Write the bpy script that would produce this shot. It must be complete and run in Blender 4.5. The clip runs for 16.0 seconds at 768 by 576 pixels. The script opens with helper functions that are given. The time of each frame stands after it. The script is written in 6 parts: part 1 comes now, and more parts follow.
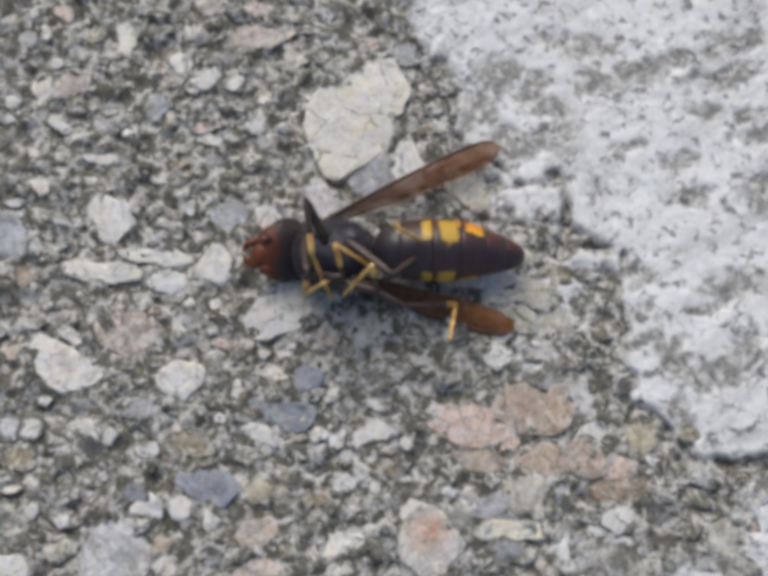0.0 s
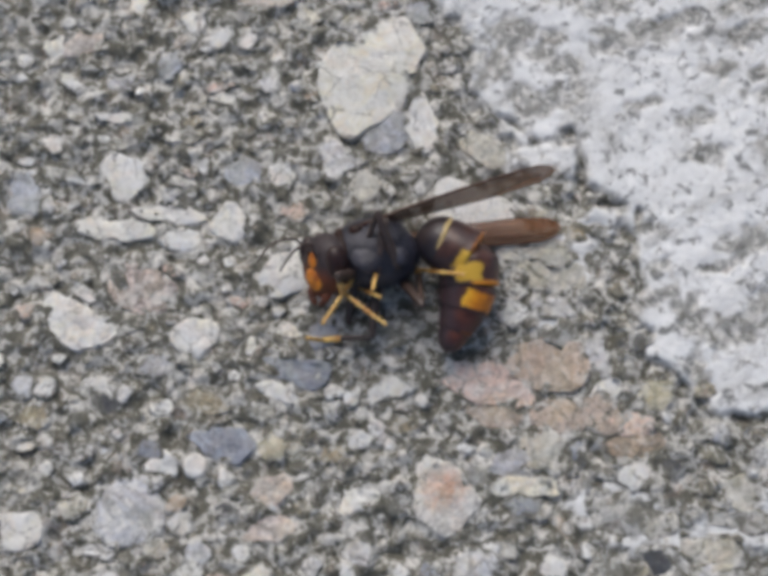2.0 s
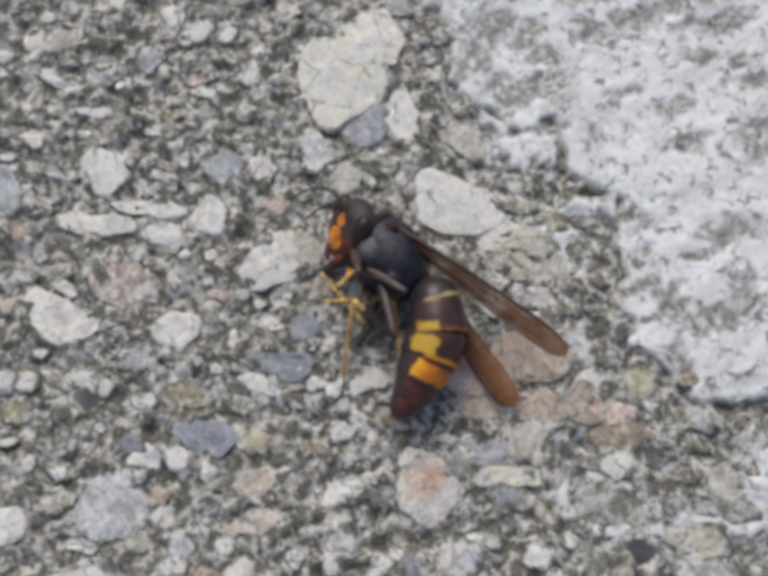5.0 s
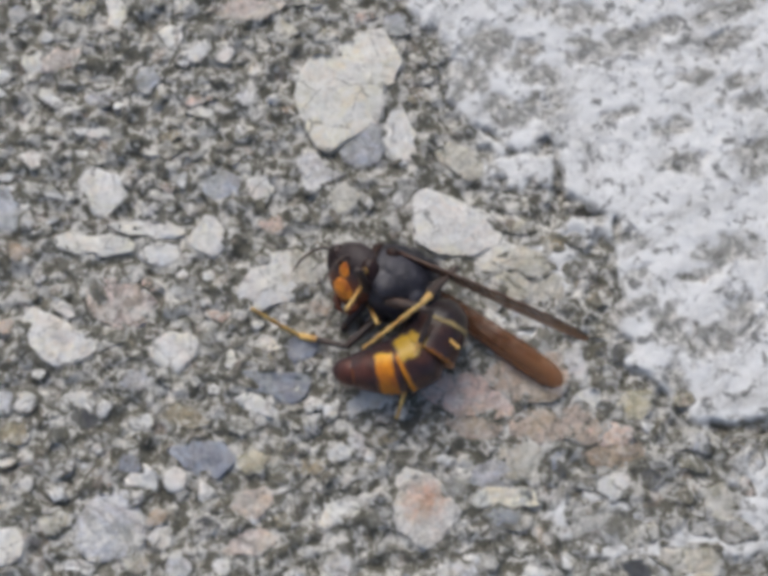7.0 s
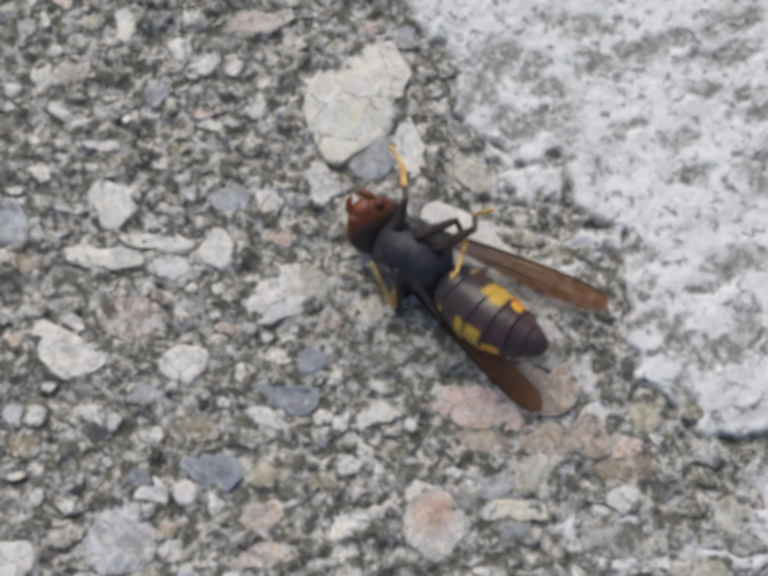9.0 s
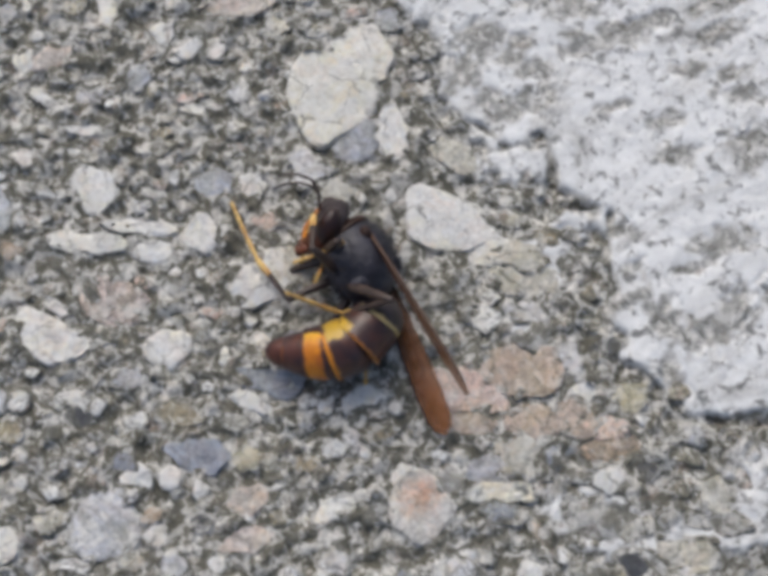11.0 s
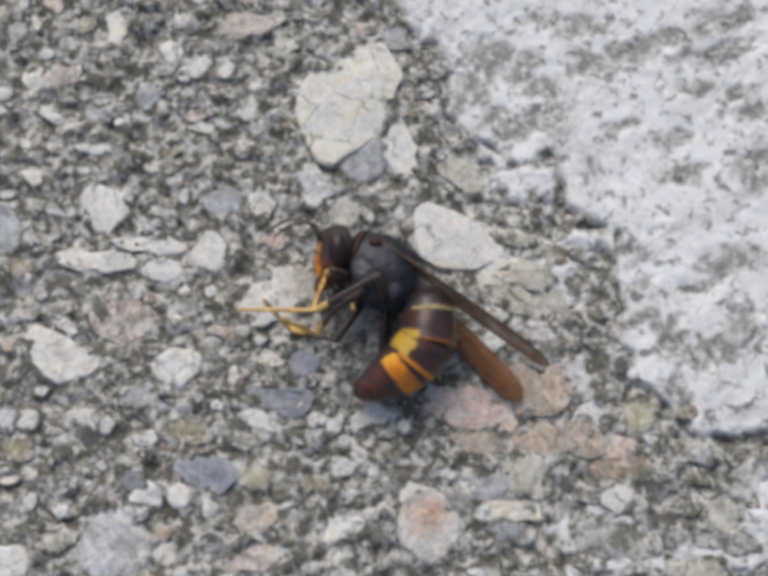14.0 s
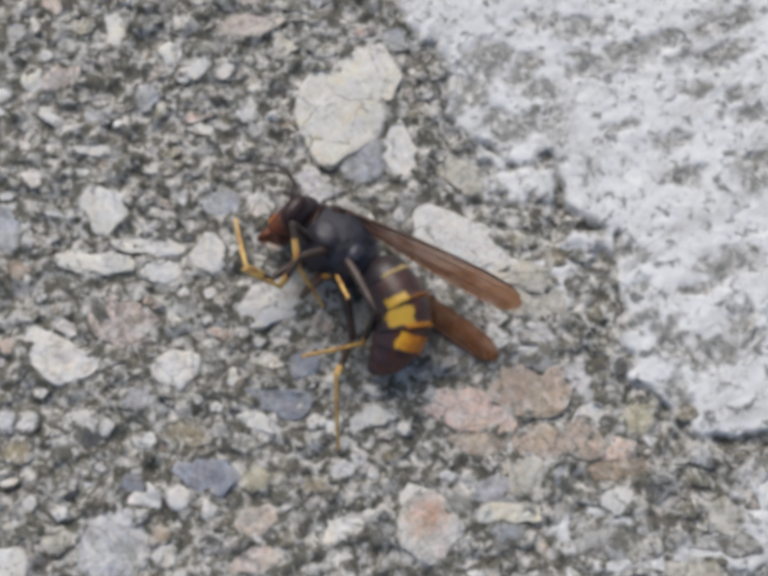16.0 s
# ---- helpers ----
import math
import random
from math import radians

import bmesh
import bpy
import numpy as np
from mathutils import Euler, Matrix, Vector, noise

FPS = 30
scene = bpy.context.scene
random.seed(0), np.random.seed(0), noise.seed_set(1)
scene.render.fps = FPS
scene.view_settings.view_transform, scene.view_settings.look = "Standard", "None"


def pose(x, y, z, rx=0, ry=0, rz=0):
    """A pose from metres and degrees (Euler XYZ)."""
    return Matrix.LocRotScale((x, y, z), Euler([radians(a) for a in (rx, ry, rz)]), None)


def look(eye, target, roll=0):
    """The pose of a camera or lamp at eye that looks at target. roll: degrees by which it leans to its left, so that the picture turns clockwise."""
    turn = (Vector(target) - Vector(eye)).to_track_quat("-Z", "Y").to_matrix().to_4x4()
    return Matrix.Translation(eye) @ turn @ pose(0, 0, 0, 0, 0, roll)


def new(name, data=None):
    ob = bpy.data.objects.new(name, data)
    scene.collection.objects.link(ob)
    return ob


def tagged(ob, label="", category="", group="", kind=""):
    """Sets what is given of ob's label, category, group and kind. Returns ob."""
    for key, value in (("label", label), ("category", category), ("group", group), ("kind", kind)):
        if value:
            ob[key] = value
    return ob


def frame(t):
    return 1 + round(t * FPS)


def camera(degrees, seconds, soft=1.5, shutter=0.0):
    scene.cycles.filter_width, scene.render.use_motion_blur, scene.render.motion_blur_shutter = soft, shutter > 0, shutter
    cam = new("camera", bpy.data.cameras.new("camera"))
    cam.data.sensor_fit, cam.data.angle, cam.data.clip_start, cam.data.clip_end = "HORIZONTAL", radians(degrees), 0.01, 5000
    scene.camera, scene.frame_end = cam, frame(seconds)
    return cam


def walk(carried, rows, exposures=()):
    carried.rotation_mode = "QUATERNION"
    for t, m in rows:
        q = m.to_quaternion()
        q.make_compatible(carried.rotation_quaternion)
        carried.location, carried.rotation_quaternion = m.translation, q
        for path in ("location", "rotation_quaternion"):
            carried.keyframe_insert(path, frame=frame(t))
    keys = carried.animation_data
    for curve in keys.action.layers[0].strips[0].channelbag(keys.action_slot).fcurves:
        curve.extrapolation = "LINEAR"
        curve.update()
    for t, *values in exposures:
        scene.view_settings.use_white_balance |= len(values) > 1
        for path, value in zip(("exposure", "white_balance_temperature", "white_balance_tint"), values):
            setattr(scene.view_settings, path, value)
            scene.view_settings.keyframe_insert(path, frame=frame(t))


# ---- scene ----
MM = 0.001
cam = camera(32.0, 16.0, soft=5.0, shutter=0.4)
# seconds, eye in millimetres, roll in degrees; a hand-held camera that looks almost straight down
ROWS = [
    (0, -0.000, -22.738, 106.975, 0.000),
    (0.5, 0.810, -23.040, 106.776, -0.017),
    (1, 0.684, -23.684, 106.492, -0.027),
    (1.5, -0.145, -24.783, 106.391, 0.015),
    (2, -1.182, -26.046, 105.900, -0.110),
    (2.5, -2.319, -27.858, 105.410, -0.187),
    (3, -0.571, -26.365, 105.610, -0.354),
    (3.2, -0.139, -25.837, 105.871, -0.397),
    (5.5, 0.314, -26.823, 105.687, -0.700),
    (6, 0.120, -26.213, 105.816, -0.595),
    (6.5, 0.757, -25.595, 105.980, -0.624),
    (7, 0.554, -25.136, 106.278, -0.684),
    (7.5, -0.422, -24.891, 106.277, -0.689),
    (8, -0.449, -25.703, 106.100, -0.795),
    (8.5, -1.009, -25.009, 106.293, -0.726),
    (8.7, -0.264, -24.136, 106.663, -0.724),
    (10.8, -0.016, -25.116, 106.125, -1.074),
    (11, 1.059, -25.437, 105.924, -1.208),
    (11.5, 1.867, -25.353, 106.095, -1.169),
    (12, 2.055, -25.175, 106.087, -1.148),
    (12.5, 1.363, -24.494, 106.465, -1.103),
    (13, 1.789, -24.921, 106.153, -1.231),
    (13.5, 1.311, -24.863, 106.243, -1.232),
    (14, 0.393, -24.007, 106.584, -1.112),
    (14.5, 1.080, -24.197, 106.529, -1.273),
    (15, 0.591, -24.280, 106.484, -1.237),
    (15.5, 0.396, -23.698, 106.637, -1.088),
    (16, 0.447, -23.862, 106.493, -1.190),
]
walk(cam, [(t, pose(x * MM, y * MM, z * MM, 12, 0, 0) @ pose(0, 0, 0, 0, 0, roll)) for t, x, y, z, roll in ROWS],
     exposures=[(0, -0.32), (3, -0.32), (6, -0.30), (11, -0.28), (13, -0.25), (16, -0.27)])

# ---- light: bright overcast sky, soft sun from above the far edge ----
world = bpy.data.worlds.new("sky")
scene.world = world
world.use_nodes = True
sky = world.node_tree.nodes.new("ShaderNodeTexSky")
sky.sky_type, sky.sun_disc = "NISHITA", False
sky.sun_elevation, sky.sun_rotation = radians(48), radians(-18)
sky.air_density, sky.dust_density = 0.95, 4.3
back = world.node_tree.nodes["Background"]
world.node_tree.links.new(sky.outputs[0], back.inputs[0])
back.inputs[1].default_value = 0.15
sun = new("sun", bpy.data.lights.new("sun", "SUN"))
sun.data.energy, sun.data.angle, sun.data.color = 1.5, radians(40), (0.968, 0.985, 0.985)
sun.matrix_world = look((-0.21, 0.64, 0.74), (0, 0, 0))


# ---- materials ----
class Nodes:
    """A small builder of node trees."""

    def __init__(self, name):
        self.mat = bpy.data.materials.new(name)
        self.mat.use_nodes = True
        self.t = self.mat.node_tree
        self.bsdf = self.t.nodes["Principled BSDF"]

    def add(self, kind, **inputs):
        n = self.t.nodes.new("ShaderNode" + kind)
        for k, v in inputs.items():
            self.put(n, k.replace("_", " "), v)
        return n

    def put(self, n, k, v):
        s = n.inputs[int(k[1:])] if k[0] == "i" and k[1:].isdigit() else n.inputs[k]
        if isinstance(v, bpy.types.NodeSocket):
            self.t.links.new(v, s)
        else:
            s.default_value = v

    def noise(self, where, scale, detail=4, rough=0.55, distort=0.0):
        return self.add("TexNoise", Vector=where, Scale=scale, Detail=detail, Roughness=rough, Distortion=distort).outputs["Fac"]

    def ramp(self, fac, *stops):
        n = self.add("ValToRGB", Fac=fac)
        e = n.color_ramp.elements
        for i, (p, c) in enumerate(stops):
            el = e[i] if i < 2 else e.new(p)
            el.position = p
            el.color = (*c, 1) if isinstance(c, tuple) else (c, c, c, 1)
        return n.outputs["Color"]

    def mix(self, fac, a, b, blend="MIX"):
        n = self.t.nodes.new("ShaderNodeMix")
        n.data_type, n.blend_type = "RGBA", blend
        for i, v in ((0, fac), (6, a), (7, b)):
            if isinstance(v, bpy.types.NodeSocket):
                self.t.links.new(v, n.inputs[i])
            else:
                n.inputs[i].default_value = v if i == 0 else (*v, 1) if len(v) == 3 else v
        return n.outputs[2]

    def bump(self, height, strength, distance):
        n = self.add("Bump", Strength=strength, Distance=distance, Height=height)
        self.put(self.bsdf, "Normal", n.outputs["Normal"])

    def position(self):
        return self.add("NewGeometry").outputs["Position"]

    def own(self):
        return self.add("TexCoord").outputs["Object"]

    def done(self, colour, rough, spec=0.4):
        self.put(self.bsdf, "Base Color", colour if isinstance(colour, bpy.types.NodeSocket) else (*colour, 1))
        self.put(self.bsdf, "Roughness", rough)
        self.put(self.bsdf, "Specular IOR Level", spec)
        return self.mat


def weathered(n, c, p, grime, film):
    """Dark algae and dirt, and a pale film of mortar, in patches that run over stones, grit and bed alike."""
    dirt = n.noise(p, 430, 6, 0.66, 0.8)
    c = n.mix(n.ramp(dirt, (0.47, 0.0), (0.55, grime)), c, (0.150, 0.146, 0.116))
    lime = n.noise(p, 600, 6, 0.68, 0.7)
    c = n.mix(n.ramp(lime, (0.54, 0.0), (0.585, film)), c, (0.76, 0.75, 0.70))
    fleck = n.noise(p, 1050, 5, 0.68, 0.5)
    c = n.mix(n.ramp(fleck, (0.41, min(1, grime * grime * 1.15)), (0.46, 0.0)), c, (0.125, 0.120, 0.096))
    c = n.mix(n.ramp(fleck, (0.54, 0.0), (0.575, min(1, film * 1.15))), c, (0.80, 0.785, 0.74))
    specks = n.noise(p, 3100, 5, 0.7, 0.5)
    return n.mix(n.ramp(specks, (0.33, grime), (0.43, 0.0)), c, (0.09, 0.09, 0.078))


def mortar_colour(n, p, fine):
    """Olive-grey sandy mortar with pale grains."""
    broad = n.noise(p, 160, 4, 0.6, 0.3)
    sand = n.add("TexVoronoi", Vector=p, Scale=1900.0)
    c = n.mix(n.ramp(fine, (0.38, 0.0), (0.62, 1.0)), (0.082, 0.078, 0.060), (0.215, 0.208, 0.172))
    c = n.mix(n.ramp(broad, (0.38, 0.0), (0.6, 0.6)), c, (0.140, 0.132, 0.098))
    bw = n.add("SeparateColor", Color=sand.outputs["Color"])
    c = n.mix(n.ramp(bw.outputs[0], (0.5, 0.0), (0.72, 0.85)), c, (0.57, 0.56, 0.52))
    shake = n.add("TexNoise", Vector=p, Scale=1500.0, Detail=3.0)
    moved = n.add("VectorMath", i0=shake.outputs["Color"], i1=(0.0009, 0.0009, 0.0009), i2=p)
    moved.operation = "MULTIPLY_ADD"
    grains = n.add("TexVoronoi", Vector=moved.outputs[0], Scale=1150.0)
    tone = n.add("SeparateColor", Color=grains.outputs["Color"]).outputs
    hues = n.ramp(tone[0], (0.0, (0.10, 0.098, 0.085)), (1.0, (0.74, 0.73, 0.69)), (0.22, (0.30, 0.285, 0.235)), (0.40, (0.42, 0.33, 0.27)),
                  (0.52, (0.52, 0.51, 0.48)), (0.64, (0.33, 0.34, 0.35)), (0.78, (0.60, 0.55, 0.48)))
    return n.mix(n.ramp(tone[1], (0.30, 0.0), (0.85, 0.55)), c, hues)


def stone_material(name, light, mid, dark, amount=0.35, dirt=0.72, film=0.3, iron=None):
    n = Nodes(name)
    p = n.position()
    blotch = n.noise(p, 420, 5, 0.6, 0.5)
    grain = n.noise(p, 2600, 4, 0.65)
    c = n.mix(n.ramp(blotch, (0.38, 0.0), (0.62, 1.0)), mid, light)
    for scale, tint in ((300, (0.98, 0.95, 0.79)), (380, (1.0, 0.90, 0.83)), (520, (0.87, 0.90, 0.95))):
        c = n.mix(n.ramp(n.noise(p, scale, 6, 0.68, 0.9), (0.48, 0.0), (0.60, 0.7)), c, tint, "MULTIPLY")
    if iron:
        at = n.add("VectorMath", i0=n.own(), i1=iron)
        at.operation = "SUBTRACT"
        far = n.add("VectorMath", i0=at.outputs[0])
        far.operation = "LENGTH"
        rust = n.add("Math", i0=n.noise(p, 900, 6, 0.7, 0.6), i1=0.0022, i2=far.outputs["Value"])
        rust.operation = "MULTIPLY_ADD"
        near = n.add("MapRange", Value=rust.outputs[0], i1=0.0034, i2=0.0018)
        c = n.mix(near.outputs[0], c, n.mix(blotch, (0.74, 0.32, 0.18), (0.84, 0.56, 0.38)))
    r = n.add("ObjectInfo").outputs["Random"]
    c = n.mix(n.ramp(r, (0.0, 0.0), (1.0, 0.16)), c, dark)
    c = n.mix(n.ramp(grain, (0.36, amount * 1.6), (0.5, 0.0)), c, dark)
    shift = n.add("VectorMath", i0=n.add("TexNoise", Vector=p, Scale=500.0, Detail=5.0, Roughness=0.65).outputs["Color"], i1=(0.0018, 0.0018, 0.0018), i2=p)
    shift.operation = "MULTIPLY_ADD"
    cells = n.add("TexVoronoi", Vector=shift.outputs[0], Scale=300.0)
    cells.feature = "DISTANCE_TO_EDGE"
    crack = n.add("Math", i0=n.ramp(cells.outputs["Distance"], (0.0, 0.8), (0.035, 0.0)), i1=n.ramp(n.noise(p, 260, 3, 0.5), (0.42, 0.0), (0.56, 1.0)))
    crack.operation = "MULTIPLY"
    c = n.mix(crack.outputs[0], c, (0.17, 0.16, 0.13))
    c = weathered(n, c, p, dirt, film)
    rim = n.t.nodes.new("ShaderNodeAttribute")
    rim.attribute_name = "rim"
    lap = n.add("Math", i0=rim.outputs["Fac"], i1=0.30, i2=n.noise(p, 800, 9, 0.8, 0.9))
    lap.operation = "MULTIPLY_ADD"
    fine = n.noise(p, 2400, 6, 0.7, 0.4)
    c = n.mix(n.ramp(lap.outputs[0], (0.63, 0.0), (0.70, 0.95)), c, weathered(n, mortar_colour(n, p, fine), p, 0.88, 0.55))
    n.bump(n.noise(p, 800, 7, 0.7), 1.0, 0.0004)
    return n.done(c, 0.8, 0.3)


IVORY = stone_material("ivory_quartz", (0.93, 0.92, 0.87), (0.84, 0.83, 0.76), (0.48, 0.46, 0.38), 0.3, 0.16, 0.6)
WHITE = stone_material("white_quartz", (0.915, 0.91, 0.885), (0.80, 0.795, 0.77), (0.40, 0.40, 0.38), 0.3, 0.16, 0.6)
PALE = stone_material("pale_grey_limestone", (0.84, 0.84, 0.845), (0.72, 0.72, 0.725), (0.38, 0.38, 0.385), 0.3, 0.42, 0.4)
ASH = stone_material("ash_grey_stone", (0.60, 0.63, 0.685), (0.49, 0.515, 0.565), (0.22, 0.225, 0.235), 0.35, 0.4, 0.2)
CREAM = stone_material("cream_stone", (0.78, 0.76, 0.68), (0.63, 0.61, 0.53), (0.34, 0.33, 0.28), 0.35, 0.42)
SAND = stone_material("sandy_stone", (0.66, 0.62, 0.47), (0.53, 0.495, 0.37), (0.26, 0.245, 0.19), 0.35, 0.5)
BLUSH = stone_material("blush_feldspar", (0.80, 0.71, 0.645), (0.67, 0.585, 0.53), (0.34, 0.30, 0.27), 0.4, 0.4)
GREY = stone_material("grey_stone", (0.55, 0.55, 0.525), (0.39, 0.39, 0.375), (0.18, 0.18, 0.17), 0.5, 0.7, 0.3)
SLATE = stone_material("blue_grey_slate", (0.43, 0.465, 0.535), (0.31, 0.34, 0.40), (0.14, 0.15, 0.17), 0.3, 0.2, 0.1)
PINK = stone_material("pink_granite", (0.88, 0.72, 0.64), (0.75, 0.57, 0.49), (0.32, 0.26, 0.22), 0.4, 0.22, 0.3)
TAN = stone_material("tan_granite", (0.70, 0.59, 0.50), (0.54, 0.445, 0.365), (0.28, 0.23, 0.19), 0.45, 0.25, 0.22)
RUST = stone_material("rusty_granite", (0.62, 0.49, 0.385), (0.47, 0.365, 0.28), (0.2, 0.17, 0.14), 0.6, 0.5, 0.22)
ORANGE = stone_material("iron_stained_quartz", (0.90, 0.88, 0.84), (0.80, 0.77, 0.72), (0.42, 0.40, 0.37), 0.35, 0.4, 0.3, (0.0, 0.0007, 0.0))
ROSY = stone_material("dirty_rose_quartz", (0.86, 0.74, 0.69), (0.66, 0.54, 0.49), (0.20, 0.16, 0.15), 0.6, 0.55, 0.35)
MILKY = stone_material("milky_grey_quartz", (0.78, 0.79, 0.82), (0.60, 0.615, 0.65), (0.34, 0.35, 0.37), 0.35, 0.4, 0.5)
OCHRE = stone_material("ochre_stone", (0.52, 0.46, 0.33), (0.39, 0.345, 0.25), (0.17, 0.155, 0.12), 0.5, 0.6)
# basalt, and the colour of the shadow strip below one slate
DARK = stone_material("dark_basalt_and_shade", (0.13, 0.14, 0.155), (0.09, 0.095, 0.105), (0.04, 0.04, 0.045), 0.4, 0.4, 0.06)


def ground_material():
    n = Nodes("weathered_concrete")
    p = n.position()
    fine = n.noise(p, 2400, 6, 0.7, 0.4)
    mortar = mortar_colour(n, p, fine)
    turned = n.add("Mapping", Vector=p, Rotation=(0.0, 0.0, radians(-40))).outputs[0]
    drawn = n.add("Mapping", Vector=turned, Scale=(0.6, 1.4, 1.0)).outputs[0]
    pale = n.mix(n.ramp(n.noise(drawn, 330, 6, 0.62, 0.6), (0.36, 0.0), (0.6, 1.0)), (0.79, 0.795, 0.785), (0.90, 0.908, 0.90))
    pits = n.ramp(n.noise(p, 900, 5, 0.62, 0.3), (0.35, 0.85), (0.46, 0.0))
    worn = n.ramp(n.noise(drawn, 135, 8, 0.74, 0.5), (0.53, 0.0), (0.64, 0.7))
    sandy = n.ramp(fine, (0.4, 0.0), (0.58, 1.0))
    pale = n.mix(worn, pale, n.mix(sandy, (0.27, 0.268, 0.245), (0.62, 0.615, 0.59)))
    pale = n.mix(pits, pale, (0.19, 0.19, 0.18))
    pale = n.mix(n.ramp(n.noise(p, 2100, 4, 0.7), (0.30, 0.8), (0.37, 0.0)), pale, (0.10, 0.10, 0.10))
    a = n.t.nodes.new("ShaderNodeAttribute")
    a.attribute_name = "cement"
    c = n.mix(a.outputs["Fac"], weathered(n, mortar, p, 0.88, 0.55), pale)
    n.bump(n.noise(p, 1100, 7, 0.72, 0.3), 1.0, 0.00036)
    return n.done(c, 0.9, 0.25)


def grain_material():
    n = Nodes("sand_and_grit")
    g = n.add("NewGeometry")
    c = n.ramp(g.outputs["Random Per Island"], (0.0, (0.36, 0.355, 0.32)), (1.0, (0.24, 0.25, 0.26)), (0.12, (0.56, 0.55, 0.51)), (0.24, (0.20, 0.19, 0.16)),
               (0.34, (0.62, 0.60, 0.56)), (0.46, (0.40, 0.37, 0.31)), (0.55, (0.11, 0.11, 0.105)), (0.64, (0.54, 0.46, 0.40)), (0.72, (0.34, 0.35, 0.36)), (0.82, (0.68, 0.665, 0.63)), (0.93, (0.24, 0.225, 0.165)))
    p = g.outputs["Position"]
    c = n.mix(n.ramp(n.noise(p, 2200, 5, 0.7), (0.4, 0.75), (0.56, 0.0)), c, (0.08, 0.078, 0.066))
    c = weathered(n, c, p, 0.85, 0.5)
    n.bump(n.noise(p, 2500, 4, 0.7), 0.7, 0.0002)
    return n.done(c, 0.95, 0.08)


GROUND, GRAIN = ground_material(), grain_material()


def skin(name, colour, second, rough, scale=900, spec=0.5, sheen=0.0, relief=0.00006):
    n = Nodes(name)
    p = n.own()
    c = n.mix(n.ramp(n.noise(p, scale, 4, 0.6), (0.35, 0.0), (0.65, 1.0)), colour, second)
    n.bump(n.noise(p, 5000 if relief < 0.0002 else 1500, 4, 0.65), 0.5, relief)
    n.put(n.bsdf, "Sheen Weight", sheen)
    n.put(n.bsdf, "Sheen Roughness", 0.5)
    return n.done(c, rough, spec)


BLACK = skin("black_velvet_cuticle", (0.016, 0.016, 0.023), (0.042, 0.041, 0.057), 0.42, 500, 0.45, 0.0, 0.0004)
# paler and bluer than BLACK: the flanks' highlights are put into this colour
PLEURA = skin("blue_black_highlight_cuticle", (0.028, 0.026, 0.034), (0.082, 0.080, 0.102), 0.38, 420, 0.55, 0.0, 0.0004)
BROWN = skin("dark_brown_cuticle", (0.035, 0.014, 0.009), (0.016, 0.009, 0.008), 0.45, 900, 0.25)
FACE = skin("orange_face_cuticle", (0.82, 0.29, 0.025), (0.30, 0.075, 0.015), 0.42, 900, 0.4)
JAWS = skin("rusty_jaw_cuticle", (0.24, 0.062, 0.020), (0.032, 0.014, 0.012), 0.42, 600, 0.4)
EYE = skin("dark_compound_eye", (0.018, 0.010, 0.010), (0.034, 0.014, 0.012), 0.34, 4000, 0.4)
LEG_DARK = skin("dark_leg_cuticle", (0.040, 0.028, 0.025), (0.078, 0.052, 0.042), 0.38, 900, 0.5)
LEG_YELLOW = skin("yellow_leg_cuticle", (0.80, 0.57, 0.20), (0.46, 0.22, 0.06), 0.5, 600)


def head_material():
    """Black on top and behind, rusty brown below and in front."""
    n = Nodes("head_cuticle")
    p = n.own()
    xyz = n.add("SeparateXYZ", Vector=p).outputs
    low = n.add("Math", i0=xyz[0], i1=0.45, i2=n.add("Math", i0=xyz[2], i1=-1.0).outputs[0])
    low.inputs[2].links[0].from_node.operation = "MULTIPLY"
    low.operation = "MULTIPLY_ADD"
    odd = n.add("Math", i0=n.noise(p, 700, 4, 0.6), i1=0.002, i2=low.outputs[0])
    odd.operation = "MULTIPLY_ADD"
    m = n.add("MapRange", Value=odd.outputs[0], i1=0.0019, i2=0.0030)
    c = n.mix(m.outputs[0], (0.044, 0.034, 0.036), n.mix(n.noise(p, 1200, 3), (0.21, 0.060, 0.022), (0.045, 0.021, 0.016)))
    n.bump(n.noise(p, 3000, 4, 0.65), 0.5, 0.0001)
    return n.done(c, 0.5, 0.3)


HEAD = head_material()


def wing_material():
    n = Nodes("smoky_amber_wing")
    p = n.own()
    out = n.add("MapRange", Value=n.add("SeparateXYZ", Vector=p).outputs[0], i1=0.002, i2=0.014)
    c = n.mix(n.noise(p, 500, 4, 0.6), (0.25, 0.098, 0.036), (0.11, 0.042, 0.022))
    c = n.mix(out.outputs[0], n.mix(0.65, c, (0.055, 0.021, 0.016)), n.mix(0.35, c, (0.52, 0.20, 0.045)))
    n.put(n.bsdf, "Alpha", 0.6)
    n.put(n.bsdf, "Transmission Weight", 0.15)
    n.bump(n.noise(p, 2500, 3), 0.4, 0.0001)
    return n.done(c, 0.34, 0.4)


WING = wing_material()
VEIN = skin("wing_vein", (0.07, 0.028, 0.012), (0.045, 0.018, 0.01), 0.4)


# ---- mesh helpers (millimetres in, metres out) ----
def mesh(name, verts, faces, mats, slots=None, smooth=True):
    me = bpy.data.meshes.new(name)
    me.from_pydata([tuple(c * MM for c in v) for v in verts], [], faces)
    for m in mats:
        me.materials.append(m)
    if slots is not None:
        me.polygons.foreach_set("material_index", slots)
    me.polygons.foreach_set("use_smooth", [smooth] * len(me.polygons))
    me.update()
    return me


def part(name, me, parent=None, label=""):
    ob = new(name, me)
    ob.parent = parent
    return tagged(ob, label)


